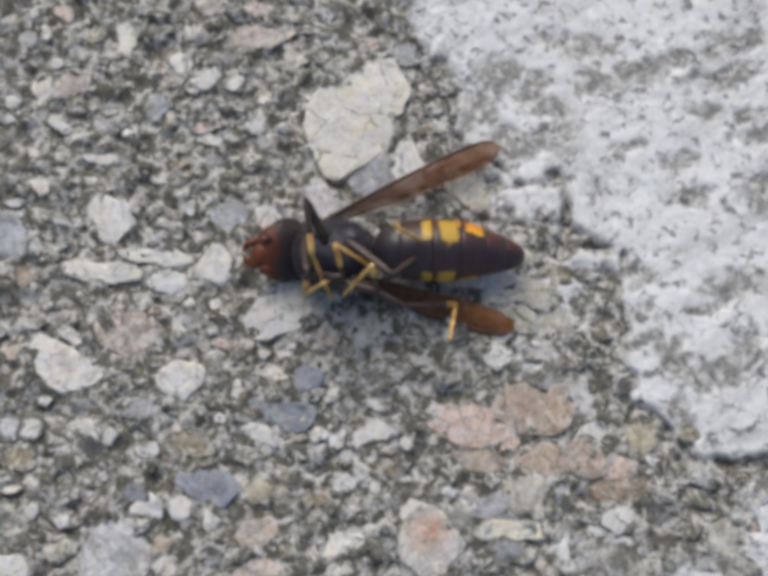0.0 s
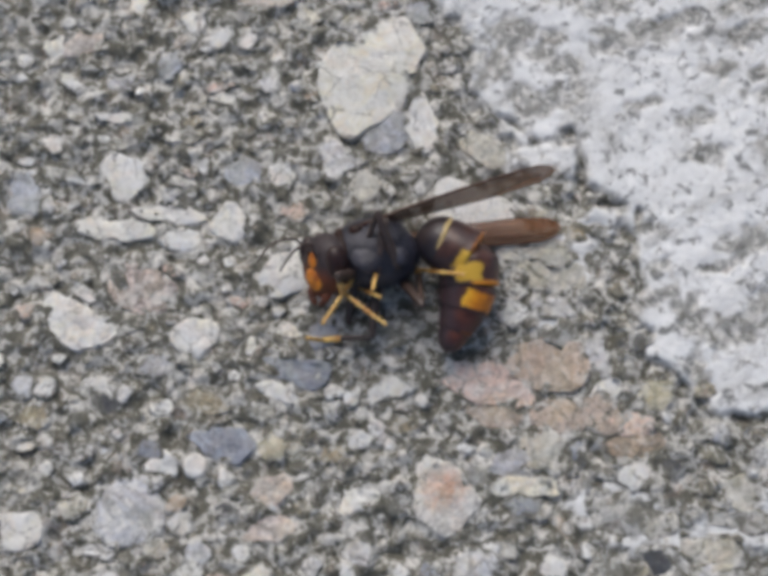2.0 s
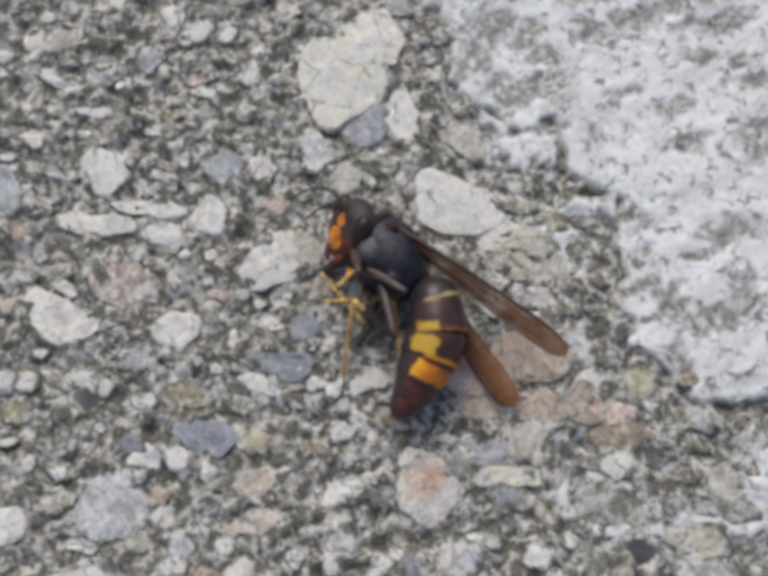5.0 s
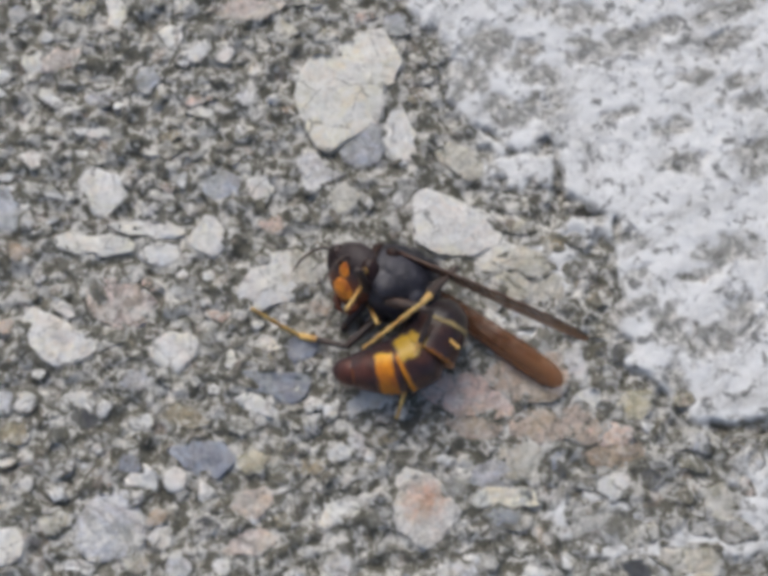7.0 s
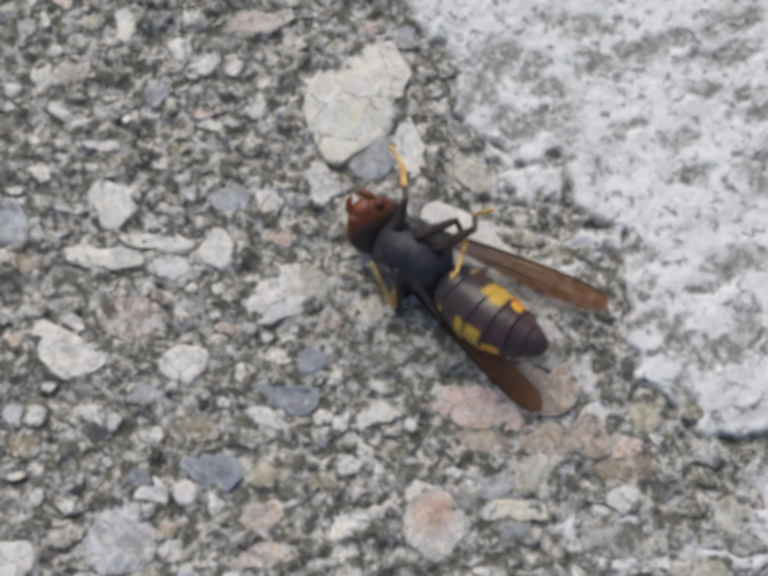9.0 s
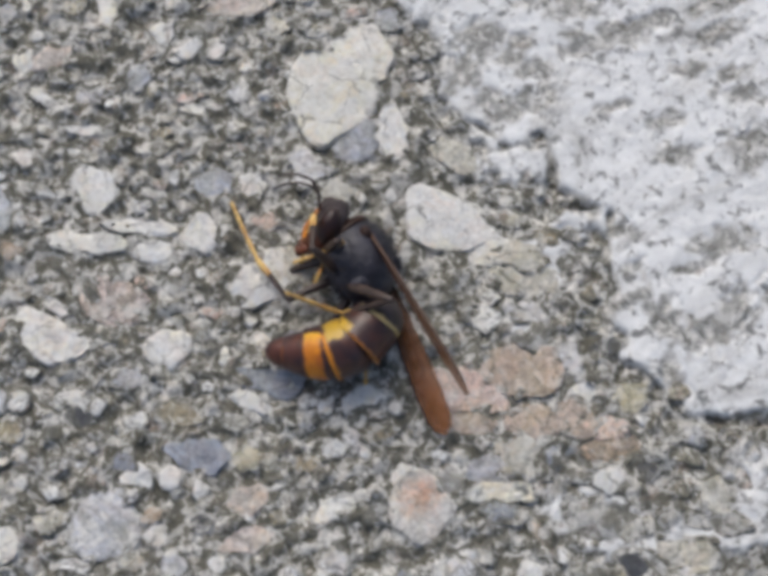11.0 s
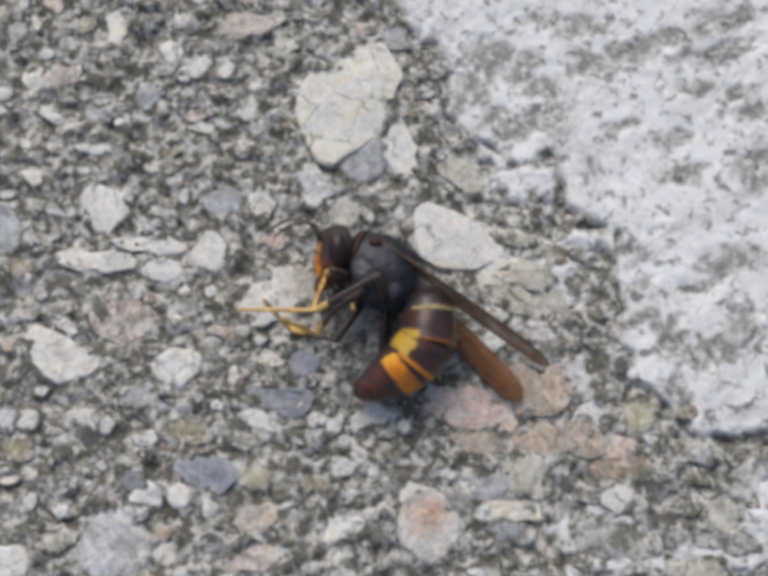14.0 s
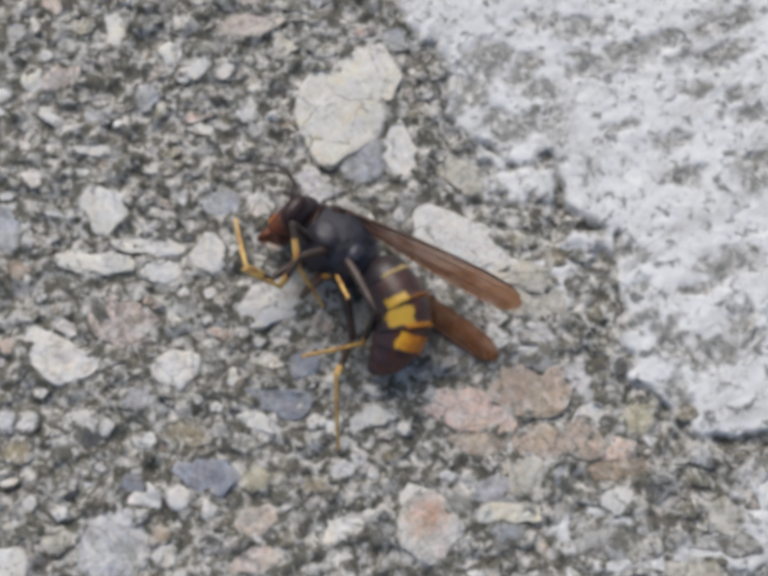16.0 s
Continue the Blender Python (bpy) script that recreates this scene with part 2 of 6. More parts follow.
def loft(sections, n=20, caps=True):
    """sections: (centre, across, upward) with centre a point and across, upward the half-axis vectors of an ellipse."""
    verts, faces = [], []
    for c, a, b in sections:
        c, a, b = Vector(c), Vector(a), Vector(b)
        for i in range(n):
            w = math.tau * i / n
            verts.append(tuple(c + a * math.cos(w) + b * math.sin(w)))
    for k in range(len(sections) - 1):
        for i in range(n):
            j = (i + 1) % n
            faces.append((k * n + i, k * n + j, (k + 1) * n + j, (k + 1) * n + i))
    if caps:
        faces.append(tuple(reversed(range(n))))
        faces.append(tuple(range((len(sections) - 1) * n, len(sections) * n)))
    return verts, faces


def along_x(profile, n=20):
    """profile: (x, z centre, half width, half height)."""
    return loft([((x, 0, zc), (0, w, 0), (0, 0, h)) for x, zc, w, h in profile], n)


def tube(points, radii, n=8):
    pts = [Vector(p) for p in points]
    sections = []
    for i, p in enumerate(pts):
        d = (pts[min(i + 1, len(pts) - 1)] - pts[max(i - 1, 0)]).normalized()
        side = d.cross(Vector((0.13, 0.2, 1))).normalized()
        if side.length < 0.1:
            side = Vector((1, 0, 0))
        sections.append((p, side * radii[i], d.cross(side) * radii[i]))
    return loft(sections, n)


def ball(centre, a, b, c, n=18, m=12):
    """An ellipsoid with half axes a, b, c along the given vectors."""
    a, b, c = Vector(a), Vector(b), Vector(c)
    return loft([(Vector(centre) + c * math.sin(v), a * max(math.cos(v), 0.02), b * max(math.cos(v), 0.02)) for v in np.linspace(-math.pi / 2, math.pi / 2, m)], n)


# ---- ground ----
EDGE = [(0.7, 43.8), (1.3, 25.2), (2.8, 22.5), (4.3, 20.4), (5.7, 20.0), (6.0, 16.6), (6.2, 14.2), (7.3, 11.9), (9.5, 10.8), (12.0, 9.0), (14.2, 9.7), (15.2, 7.9), (15.4, 5.1), (16.5, 3.9), (19.0, 3.6), (19.3, 1.2), (19.5, -1.7), (19.9, -3.2), (18.9, -4.9), (18.5, -5.8), (20.3, -8.1), (21.5, -10.1), (22.6, -11.8), (24.4, -13.0), (25.3, -13.8), (27.8, -13.4), (30.6, -13.3), (55.3, -12.5), (61.4, 43.8)]


# where the skim is worn through, and where bits of it are left outside its edge
HOLES = [(23.4, -6.1, 1.3, 2.5, 10), (28.5, -6.2, 4.2, 1.7, 30), (23.9, -10.0, 0.9, 1.9, 0), (12.9, 18.1, 1.6, 1.0, 10), (12.0, 16.4, 1.7, 0.7, 5), (5.0, 18.0, 1.6, 1.8, 0), (29.1, 18.0, 3.4, 0.9, 27), (27.0, 15.3, 1.7, 0.9, 0), (18.5, 17.5, 2.4, 0.9, 10), (21.5, 18.6, 1.9, 1.2, 0), (17.6, 18.3, 1.4, 0.6, 0), (24.2, 19.5, 1.8, 0.7, 10), (30.3, 14.7, 1.5, 0.9, 0), (30.6, 12.7, 2.1, 1.1, 5), (24.8, 10.8, 1.7, 0.7, 10), (25.4, 7.7, 2.0, 0.9, 0), (28.7, 0.4, 2.5, 1.2, 20), (21.0, -4.2, 2.2, 0.6, 35), (20.2, 1.5, 1.1, 0.7, 0), (21.0, -1.7, 1.2, 0.6, 20), (20.5, 12.1, 1.6, 0.6, 10), (13.9, 21.5, 1.8, 0.9, 0), (29.7, 21.1, 2.8, 0.9, 15), (31.5, 8.1, 1.6, 2.0, 0), (26.2, -1.8, 1.6, 0.6, 10), (14.9, 13.8, 0.6, 1.6, 0), (9.7, 18.0, 3.0, 1.6, 10), (7.8, 15.0, 1.8, 2.4, 0), (12.1, 12.1, 2.4, 1.3, 15), (9.5, 12.8, 1.8, 1.2, -20), (13.9, 15.6, 1.6, 0.9, 0), (17.2, 20.8, 2.4, 0.9, 0)]
LEFT = [(29.6, -20.3, 2.4, 4.7, 0), (27.1, -22.9, 3.6, 2.4, 0), (18.1, -22.5, 4.0, 2.1, -15), (11.8, 7.3, 3.2, 2.1, 10), (9.9, 9.2, 2.0, 1.0, -20), (15.2, -20.5, 2.0, 1.2, 0), (14.2, 7.0, 1.0, 2.4, 0), (7.9, 12.6, 1.6, 2.4, -30), (4.8, 22.5, 2.4, 2.4, 0), (14.6, -0.8, 2.4, 2.8, -20), (12.9, -6.9, 2.0, 1.6, 0), (16.4, 2.0, 2.4, 1.6, 10), (23.7, -24.0, 4.3, 2.4, 10)]
# open cracks along its edge, and grooves that stand for shadow lines under edges
CRACKS_AND_SHADE = [(15.1, 7.2, 0.36, 2.61, 6), (17.5, 3.5, 1.98, 0.28, -4), (22.3, -11.1, 2.96, 0.36, -42), (27.8, -14.3, 3.75, 0.43, -6), (2.5, 19.2, 1.03, 0.24, 3), (7.2, 6.6, 2.06, 0.4, -38), (19.6, 2.0, 0.32, 1.19, 0)]


def edge_distance(x, y):
    """How far inside the cement skim the points lie (outside: minus)."""
    best, inside = np.full(x.shape, 1e9), np.zeros(x.shape, bool)
    for (ax, ay), (bx, by) in zip(EDGE, EDGE[1:] + EDGE[:1]):
        dx, dy = bx - ax, by - ay
        f = np.clip(((x - ax) * dx + (y - ay) * dy) / (dx * dx + dy * dy), 0, 1)
        best = np.minimum(best, np.hypot(x - ax - f * dx, y - ay - f * dy))
        if ay != by:
            inside ^= ((ay > y) != (by > y)) & (x < dx * (y - ay) / dy + ax)
    return np.where(inside, best, -best)


def lattice(seed, size):
    return np.random.RandomState(seed).rand(size, size)


def bumps(x, y, cell, seed):
    """Smooth value noise from -0.5 to 0.5 on a lattice of that many millimetres."""
    grid = lattice(seed, 256)
    u, v = x / cell + 100, y / cell + 100
    i, j = np.floor(u).astype(int), np.floor(v).astype(int)
    f, g = u - i, v - j
    f, g = f * f * (3 - 2 * f), g * g * (3 - 2 * g)
    at = lambda a, b: grid[a % 256, b % 256]
    return (at(i, j) * (1 - f) + at(i + 1, j) * f) * (1 - g) + (at(i, j + 1) * (1 - f) + at(i + 1, j + 1) * f) * g - 0.5


def cracked(x, y):
    """How far a point lies in an open crack or a shadow-line groove, from 0 to 1."""
    deep = np.zeros(x.shape)
    for hx, hy, a, b, turn in CRACKS_AND_SHADE:
        ca, sa = math.cos(radians(turn)), math.sin(radians(turn))
        u, v = ((x - hx) * ca + (y - hy) * sa) / a, (-(x - hx) * sa + (y - hy) * ca) / b
        deep = np.maximum(deep, np.clip((1.2 - np.sqrt(u * u + v * v) + 0.9 * bumps(x, y, 0.9, 35)) * 1.6, 0, 1))
    return deep


def cement_at(x, y):
    """How much of the pale skim is left, and how far inside it a point lies; in places it is worn through."""
    d = edge_distance(x, y) + 1.3 * bumps(x, y, 2.2, 1) + 0.9 * bumps(x, y, 0.8, 2)
    m = np.clip(d / 0.5 + 0.5, 0, 1)
    for hx, hy, a, b, turn in HOLES:
        ca, sa = math.cos(radians(turn)), math.sin(radians(turn))
        u, v = ((x - hx) * ca + (y - hy) * sa) / a, (-(x - hx) * sa + (y - hy) * ca) / b
        q = np.sqrt(u * u + v * v) + 0.9 * bumps(x, y, 1.1, 31) + 0.8 * bumps(x, y, 0.45, 32)
        m = np.minimum(m, np.clip((q - 0.52) * 1.6, 0.25, 1))
    for hx, hy, a, b, turn in LEFT:
        ca, sa = math.cos(radians(turn)), math.sin(radians(turn))
        u, v = ((x - hx) * ca + (y - hy) * sa) / a, (-(x - hx) * sa + (y - hy) * ca) / b
        q = np.sqrt(u * u + v * v) + 0.9 * bumps(x, y, 1.3, 33) + 0.8 * bumps(x, y, 0.5, 34)
        m = np.maximum(m, np.clip((1.0 - q) * 1.8, 0, 0.9))
    return np.minimum(m, 1 - cracked(x, y)), d


def height(x, y):
    m, d = cement_at(x, y)
    rough = 0.5 * bumps(x, y, 3.1, 3) + 1.0 * bumps(x, y, 1.3, 4) + 0.55 * bumps(x, y, 0.6, 5)
    plate = 0.35 + 0.16 * bumps(x, y, 4.0, 6) + 0.12 * bumps(x, y, 0.7, 7)
    skim = np.clip(d / 0.5 + 0.5, 0, 1)
    m = np.maximum(m, 0.72 * skim)
    groove = np.exp(-((d + 0.25) / 0.4) ** 2)
    near = (np.abs(x) < 60) & (np.abs(y) < 60)
    return np.where(near, (1 - m) * rough + m * plate - 0.12 * groove - 0.7 * cracked(x, y), 0.0)


PLAN = []


def stone(x, y, length, width, turn, material, faces=()):
    """One stone of the aggregate: middle, length, width (millimetres), turn (degrees), material, and for a large one
    its broken faces, each by the way it looks (degrees) and its distance from the middle."""
    PLAN.append((x, y, length, width, turn, material, faces))


def proud_by(k, length, width):
    """How far the top of a stone stands over the bed: some are flush, some stick out."""
    pale = PLAN[k][5] in (IVORY, WHITE, ORANGE, SLATE)
    return 0.08 + 0.055 * min(length, width, 4.5) * max(0.8 * ((k * 37) % 100 / 100) ** 2, 0.6 * pale) ** 1.3 + 0.015 * min(length, width) + 0.10 * (PLAN[k][5] is ORANGE)


def press_in(xs, ys, z):
    """Lower the mortar under the stones, so that it laps their rims and not their tops."""
    for k, (px, py, length, width, turn, material, faces) in enumerate(PLAN):
        i, j = np.searchsorted(xs, (px - length, px + length)), np.searchsorted(ys, (py - length, py + length))
        x, y = np.meshgrid(xs[i[0]:i[1]] - px, ys[j[0]:j[1]] - py)
        ca, sa = math.cos(radians(turn)), math.sin(radians(turn))
        q = np.hypot((x * ca + y * sa) / (length * 0.5), (-x * sa + y * ca) / (width * 0.5))
        if faces:
            q = sum((np.maximum(x * math.cos(radians(a)) + y * math.sin(radians(a)), 0) / d) ** 24 for a, d in faces) ** (1 / 24)
        q += 0.35 * bumps(x + px, y + py, 0.9, 15)
        part_z = z[j[0]:j[1], i[0]:i[1]]
        pale = material in (IVORY, WHITE, ORANGE, SLATE)
        part_z += np.clip((1.5 - q) * 2.5, 0, 0.45 if pale else 0.8) * (proud_by(k, length, width) - 0.06 - 0.08 * pale - part_z)
        part_z -= np.clip((0.78 - q) * 5, 0, 1) * np.maximum(part_z + 0.25, 0)


def build_ground():
    far = [-40000, -8000, -1500, -300, -100, -62]
    xs = np.array(far + list(np.arange(-47, 47.01, 0.22)) + [-v for v in reversed(far)])
    ys = np.array(far + list(np.arange(-41, 44.01, 0.22)) + [-v for v in reversed(far)])
    x, y = [a.ravel() for a in np.meshgrid(xs, ys)]
    z = height(x, y)
    w, h = len(xs), len(ys)
    press_in(xs, ys, z.reshape(h, w))
    k = (np.arange(h - 1)[:, None] * w + np.arange(w - 1)).ravel()
    me = bpy.data.meshes.new("ground")
    me.from_pydata((np.stack([x, y, z], 1) * MM).tolist(), [], np.stack([k, k + 1, k + w + 1, k + w], 1).tolist())
    me.materials.append(GROUND)
    me.polygons.foreach_set("use_smooth", [True] * len(me.polygons))
    me.attributes.new("cement", "FLOAT", "POINT").data.foreach_set("value", cement_at(x, y)[0].astype(np.float32))
    return tagged(new("ground", me), "weathered grey concrete with exposed aggregate and a pale cement skim", "ground", kind="structure")


stone(7.04, -11.49, 7.13, 3.08, -16, PINK, ((-133, 2.04), (-105, 1.48), (-81, 2.01), (7, 3.22), (62, 1.57), (84, 1.64), (125, 2.75)))
stone(11.98, -9.83, 6.90, 4.07, -8, TAN, ((-131, 2.23), (-96, 2.05), (-54, 2.72), (9, 3.04), (79, 1.98), (101, 2.01), (131, 3.06)))
stone(-24.68, 21.98, 2.45, 1.66, -1, SAND, ((-173, 1.14), (-126, 0.86), (-72, 0.87), (-16, 1.02), (91, 0.67)))
stone(-21.98, 21.52, 3.01, 1.58, -85, IVORY, ((-172, 0.7), (-117, 1.28), (-24, 0.96), (4, 0.71), (98, 1.26)))
stone(-26.45, 17.56, 3.75, 1.98, 20, BLUSH, ((-171, 1.62), (-100, 1.3), (-62, 0.93), (-37, 1.22), (85, 1.04), (119, 1.04)))
stone(-28.79, 16.98, 2.03, 1.60, 84, WHITE, ((-172, 0.76), (-123, 0.9), (-44, 0.85), (9, 0.73), (110, 0.83)))
stone(-17.02, 19.41, 2.18, 1.74, 75, WHITE, ((-162, 0.83), (-116, 1.03), (-34, 0.81), (12, 0.84), (114, 0.84)))
stone(-18.27, 17.63, 2.20, 1.26, 50, BLUSH, ((-124, 1.06), (-51, 0.59), (-3, 0.78), (98, 0.79), (156, 0.6)))
stone(-23.11, 14.00, 3.08, 1.48, 6, ASH, ((-169, 1.46), (-110, 0.88), (-72, 0.75), (21, 1.33), (100, 0.64)))
stone(-10.90, 21.71, 5.88, 1.94, 8, BLUSH, ((-137, 2.39), (-99, 1.19), (-77, 1.0), (-55, 1.49), (65, 1.72), (98, 0.92), (115, 1.22)))
stone(-10.99, 9.06, 3.13, 0.98, 36, PALE, ((-125, 1.39), (-59, 0.48), (-48, 0.5), (39, 1.44), (120, 0.48), (142, 0.62)))
stone(-22.53, 5.84, 3.98, 3.32, -62, WHITE, ((-170, 1.61), (-153, 1.44), (-128, 1.7), (-43, 1.76), (-36, 1.64), (2, 1.75), (72, 1.55), (124, 2.03)))
stone(-12.77, 6.19, 3.12, 2.23, 4, ASH, ((-177, 1.51), (-121, 1.22), (-75, 1.08), (-17, 1.43), (67, 1.13), (118, 1.14)))
stone(-9.44, 6.11, 2.21, 2.16, 1, WHITE, ((-141, 1.04), (-73, 1.01), (-12, 1.05), (41, 1.07), (104, 0.98), (178, 1.06)))
stone(-30.56, 4.40, 3.87, 2.86, -85, ASH, ((-174, 1.21), (-79, 1.72), (-20, 1.51), (21, 1.39), (94, 1.72)))
stone(-23.11, 1.41, 6.51, 1.72, -6, IVORY, ((-137, 2.11), (-99, 0.83), (-76, 1.34), (4, 3.06), (80, 0.82), (83, 0.81), (104, 1.37)))
stone(-18.73, 2.59, 6.38, 1.41, -4, WHITE, ((-101, 0.66), (-98, 0.6), (-61, 1.78), (60, 1.28), (94, 0.72), (103, 1.02)))
stone(-17.47, 0.47, 3.55, 1.74, 14, WHITE, ((-134, 1.45), (-98, 0.99), (-57, 0.93), (14, 1.66), (101, 0.77), (138, 1.25)))
stone(-13.63, 1.82, 3.25, 2.70, 68, WHITE, ((-151, 1.54), (-107, 1.47), (-44, 1.39), (-10, 1.32), (40, 1.46), (107, 1.53), (150, 1.22)))
stone(-20.97, -3.56, 5.61, 3.67, -25, ROSY, ((-168, 2.36), (-117, 1.75), (-77, 2.23), (-24, 2.63), (53, 1.77), (84, 1.95), (121, 2.49)))
stone(-22.64, -3.09, 1.86, 1.57, -10, DARK, ((-148, 0.78), (-79, 0.75), (-7, 0.86), (70, 0.73), (127, 0.81)))
stone(-26.04, -6.32, 6.33, 3.21, -30, WHITE, ((-161, 2.32), (-133, 1.58), (-77, 2.13), (-20, 3.16), (55, 1.41), (71, 1.67), (136, 2.95)))
stone(-24.91, -7.25, 3.40, 1.94, 1, IVORY, ((-142, 1.25), (-78, 0.95), (-39, 1.31), (63, 1.11), (102, 0.89)))
stone(-16.46, -7.57, 3.58, 2.91, 2, WHITE, ((-163, 1.8), (-117, 1.46), (-105, 1.39), (-46, 1.54), (-1, 1.74), (67, 1.43), (107, 1.5), (138, 1.53)))
stone(-19.34, -9.97, 2.93, 1.89, 4, ASH, ((-111, 1.03), (-74, 0.9), (-3, 1.4), (65, 1.03), (101, 0.93), (161, 1.27)))
stone(-16.12, -10.19, 4.38, 0.67, -17, CREAM, ((-153, 1.38), (-106, 0.3), (-8, 2.01), (70, 0.31), (82, 0.49)))
stone(-8.68, -2.06, 5.33, 3.68, 39, WHITE, ((-148, 2.65), (-82, 1.85), (-17, 1.97), (7, 2.23), (94, 2.14), (126, 1.7), (148, 1.86)))
stone(-5.95, -1.01, 3.20, 2.06, -56, CREAM, ((-173, 1.02), (-116, 1.17), (-78, 1.34), (19, 1.02), (49, 0.97), (137, 1.55)))
stone(-6.30, -7.31, 2.63, 2.19, -20, SLATE, ((-157, 1.03), (-74, 1.04), (-26, 1.27), (51, 1.02), (107, 1.09)))
# no real stone: a dark strip for the shadow under the slate above
stone(-6.28, -8.66, 3.08, 0.98, 1, DARK, ((-116, 0.72), (-82, 0.49), (15, 1.35), (89, 0.46), (105, 0.58)))
stone(-8.01, -10.23, 5.51, 2.19, -10, SLATE, ((-132, 1.65), (-114, 1.05), (-111, 1.02), (-56, 1.89), (-13, 2.3), (81, 0.99), (85, 0.96), (109, 1.64)))
stone(-9.59, -12.06, 3.78, 1.25, -30, WHITE, ((-129, 0.69), (-119, 0.55), (-32, 1.69), (56, 0.57), (118, 1.42)))
stone(-1.30, -3.27, 2.61, 2.16, -42, CREAM, ((-148, 0.95), (-134, 0.93), (-48, 1.19), (16, 1.02), (103, 1.0)))
stone(7.69, -13.94, 4.66, 1.80, -17, TAN, ((-125, 1.01), (-102, 0.89), (-20, 2.02), (71, 0.84), (106, 1.34)))
stone(12.95, -13.99, 5.05, 2.47, 2, TAN, ((-164, 2.38), (-104, 1.33), (-79, 1.21), (5, 2.34), (77, 1.29), (113, 1.36)))
stone(18.47, -14.58, 3.59, 1.83, -2, PINK, ((-178, 1.67), (-105, 0.97), (-85, 0.84), (5, 1.68), (74, 0.91), (114, 1.1)))
stone(18.60, -16.14, 4.53, 2.11, 1, RUST, ((-167, 2.07), (-111, 1.23), (-75, 1.1), (-10, 2.08), (82, 1.02), (102, 1.06)))
stone(-3.15, 13.54, 7.61, 6.80, -81, IVORY, ((-166, 3.05), (-135, 3.65), (-57, 3.29), (-54, 3.19), (-1, 3.65), (56, 3.18), (78, 3.52), (137, 3.82), (178, 3.23)))
stone(-0.26, 17.10, 4.95, 4.66, -88, IVORY, ((-168, 2.22), (-117, 2.32), (-66, 2.4), (-23, 2.34), (23, 2.14), (106, 2.27), (117, 2.22), (125, 2.31)))
stone(-0.90, 9.51, 4.10, 3.07, 40, ASH, ((-167, 2.02), (-98, 1.62), (-35, 1.54), (6, 1.72), (101, 1.54), (149, 1.5)))
stone(2.11, 10.30, 4.79, 2.30, -89, WHITE, ((-161, 1.36), (-120, 2.03), (-45, 1.77), (1, 1.14), (25, 1.28), (117, 2.32), (158, 1.32), (168, 1.11)))
stone(6.99, 8.13, 4.38, 2.44, -35, CREAM, ((-134, 1.17), (-118, 1.18), (-47, 1.97), (39, 1.25), (62, 1.19), (132, 1.92)))
stone(9.92, 0.01, 5.70, 2.52, -7, WHITE, ((-163, 2.43), (-100, 1.21), (-81, 1.37), (22, 2.39), (71, 1.31), (100, 1.38)))
stone(6.17, 2.60, 7.36, 4.58, -25, WHITE, ((-171, 2.94), (-121, 2.51), (-95, 2.25), (-74, 2.69), (2, 3.7), (37, 2.55), (63, 2.04), (110, 3.26), (166, 3.29)))
stone(12.49, -2.33, 6.43, 2.74, -14, CREAM, ((-141, 1.85), (-92, 1.41), (-14, 2.88), (76, 1.18), (95, 1.66)))
stone(-13.67, -16.14, 4.72, 2.52, -11, SLATE, ((-131, 1.44), (-107, 1.22), (-44, 1.85), (44, 1.71), (87, 1.15), (118, 1.75)))
stone(-18.69, -17.78, 2.47, 1.66, 4, WHITE, ((-101, 0.68), (-9, 1.05), (57, 0.9), (131, 0.78)))
stone(-15.98, -17.80, 1.99, 1.61, -61, WHITE, ((-159, 0.77), (-98, 0.85), (-10, 0.82), (51, 0.76), (138, 0.89)))
stone(-9.91, -19.57, 3.37, 2.08, 18, BLUSH, ((-165, 1.6), (-91, 1.06), (-46, 1.13), (31, 1.57), (98, 1.01), (133, 1.16)))
stone(-10.18, -22.73, 4.54, 1.94, 14, BLUSH, ((-133, 1.94), (-91, 0.97), (-44, 1.33), (24, 2.05), (105, 0.86), (127, 1.23)))
stone(-21.13, -21.53, 5.50, 5.06, 35, MILKY, ((-144, 2.7), (-89, 2.45), (-45, 2.52), (7, 2.56), (24, 2.56), (96, 2.5), (134, 2.43), (168, 2.59)))
stone(-29.49, -22.74, 3.33, 2.94, -4, WHITE, ((-169, 1.42), (-81, 1.32), (-16, 1.6), (31, 1.53), (97, 1.31)))
stone(-3.40, -20.53, 4.51, 1.75, 10, IVORY, ((-114, 1.4), (-71, 0.81), (-13, 2.11), (83, 0.98), (98, 0.81), (165, 1.85)))
stone(-3.51, -22.91, 1.66, 1.15, 6, PALE, ((-93, 0.47), (-3, 0.72), (75, 0.56), (147, 0.6)))
stone(3.65, -20.40, 5.09, 4.55, -81, ORANGE, ((-160, 2.19), (-140, 2.25), (-63, 2.36), (-48, 2.22), (28, 2.12), (42, 2.27), (94, 2.53), (122, 2.45), (164, 2.28)))
stone(2.97, -17.98, 3.59, 1.57, 2, WHITE, ((-131, 1.32), (-79, 0.68), (36, 1.5), (80, 0.74), (143, 1.25)))
stone(6.08, -19.62, 2.92, 1.41, -58, CREAM, ((-166, 0.69), (-117, 0.89), (-23, 1.15), (38, 0.63), (78, 1.11)))
stone(8.82, -17.92, 3.25, 2.39, 8, ASH, ((-124, 1.43), (-90, 1.09), (-28, 1.45), (43, 1.38), (89, 1.22), (147, 1.27)))
stone(9.95, -19.53, 6.13, 1.43, 2, IVORY, ((-115, 1.44), (-89, 0.68), (-73, 1.04), (27, 2.59), (90, 0.67), (107, 1.01)))
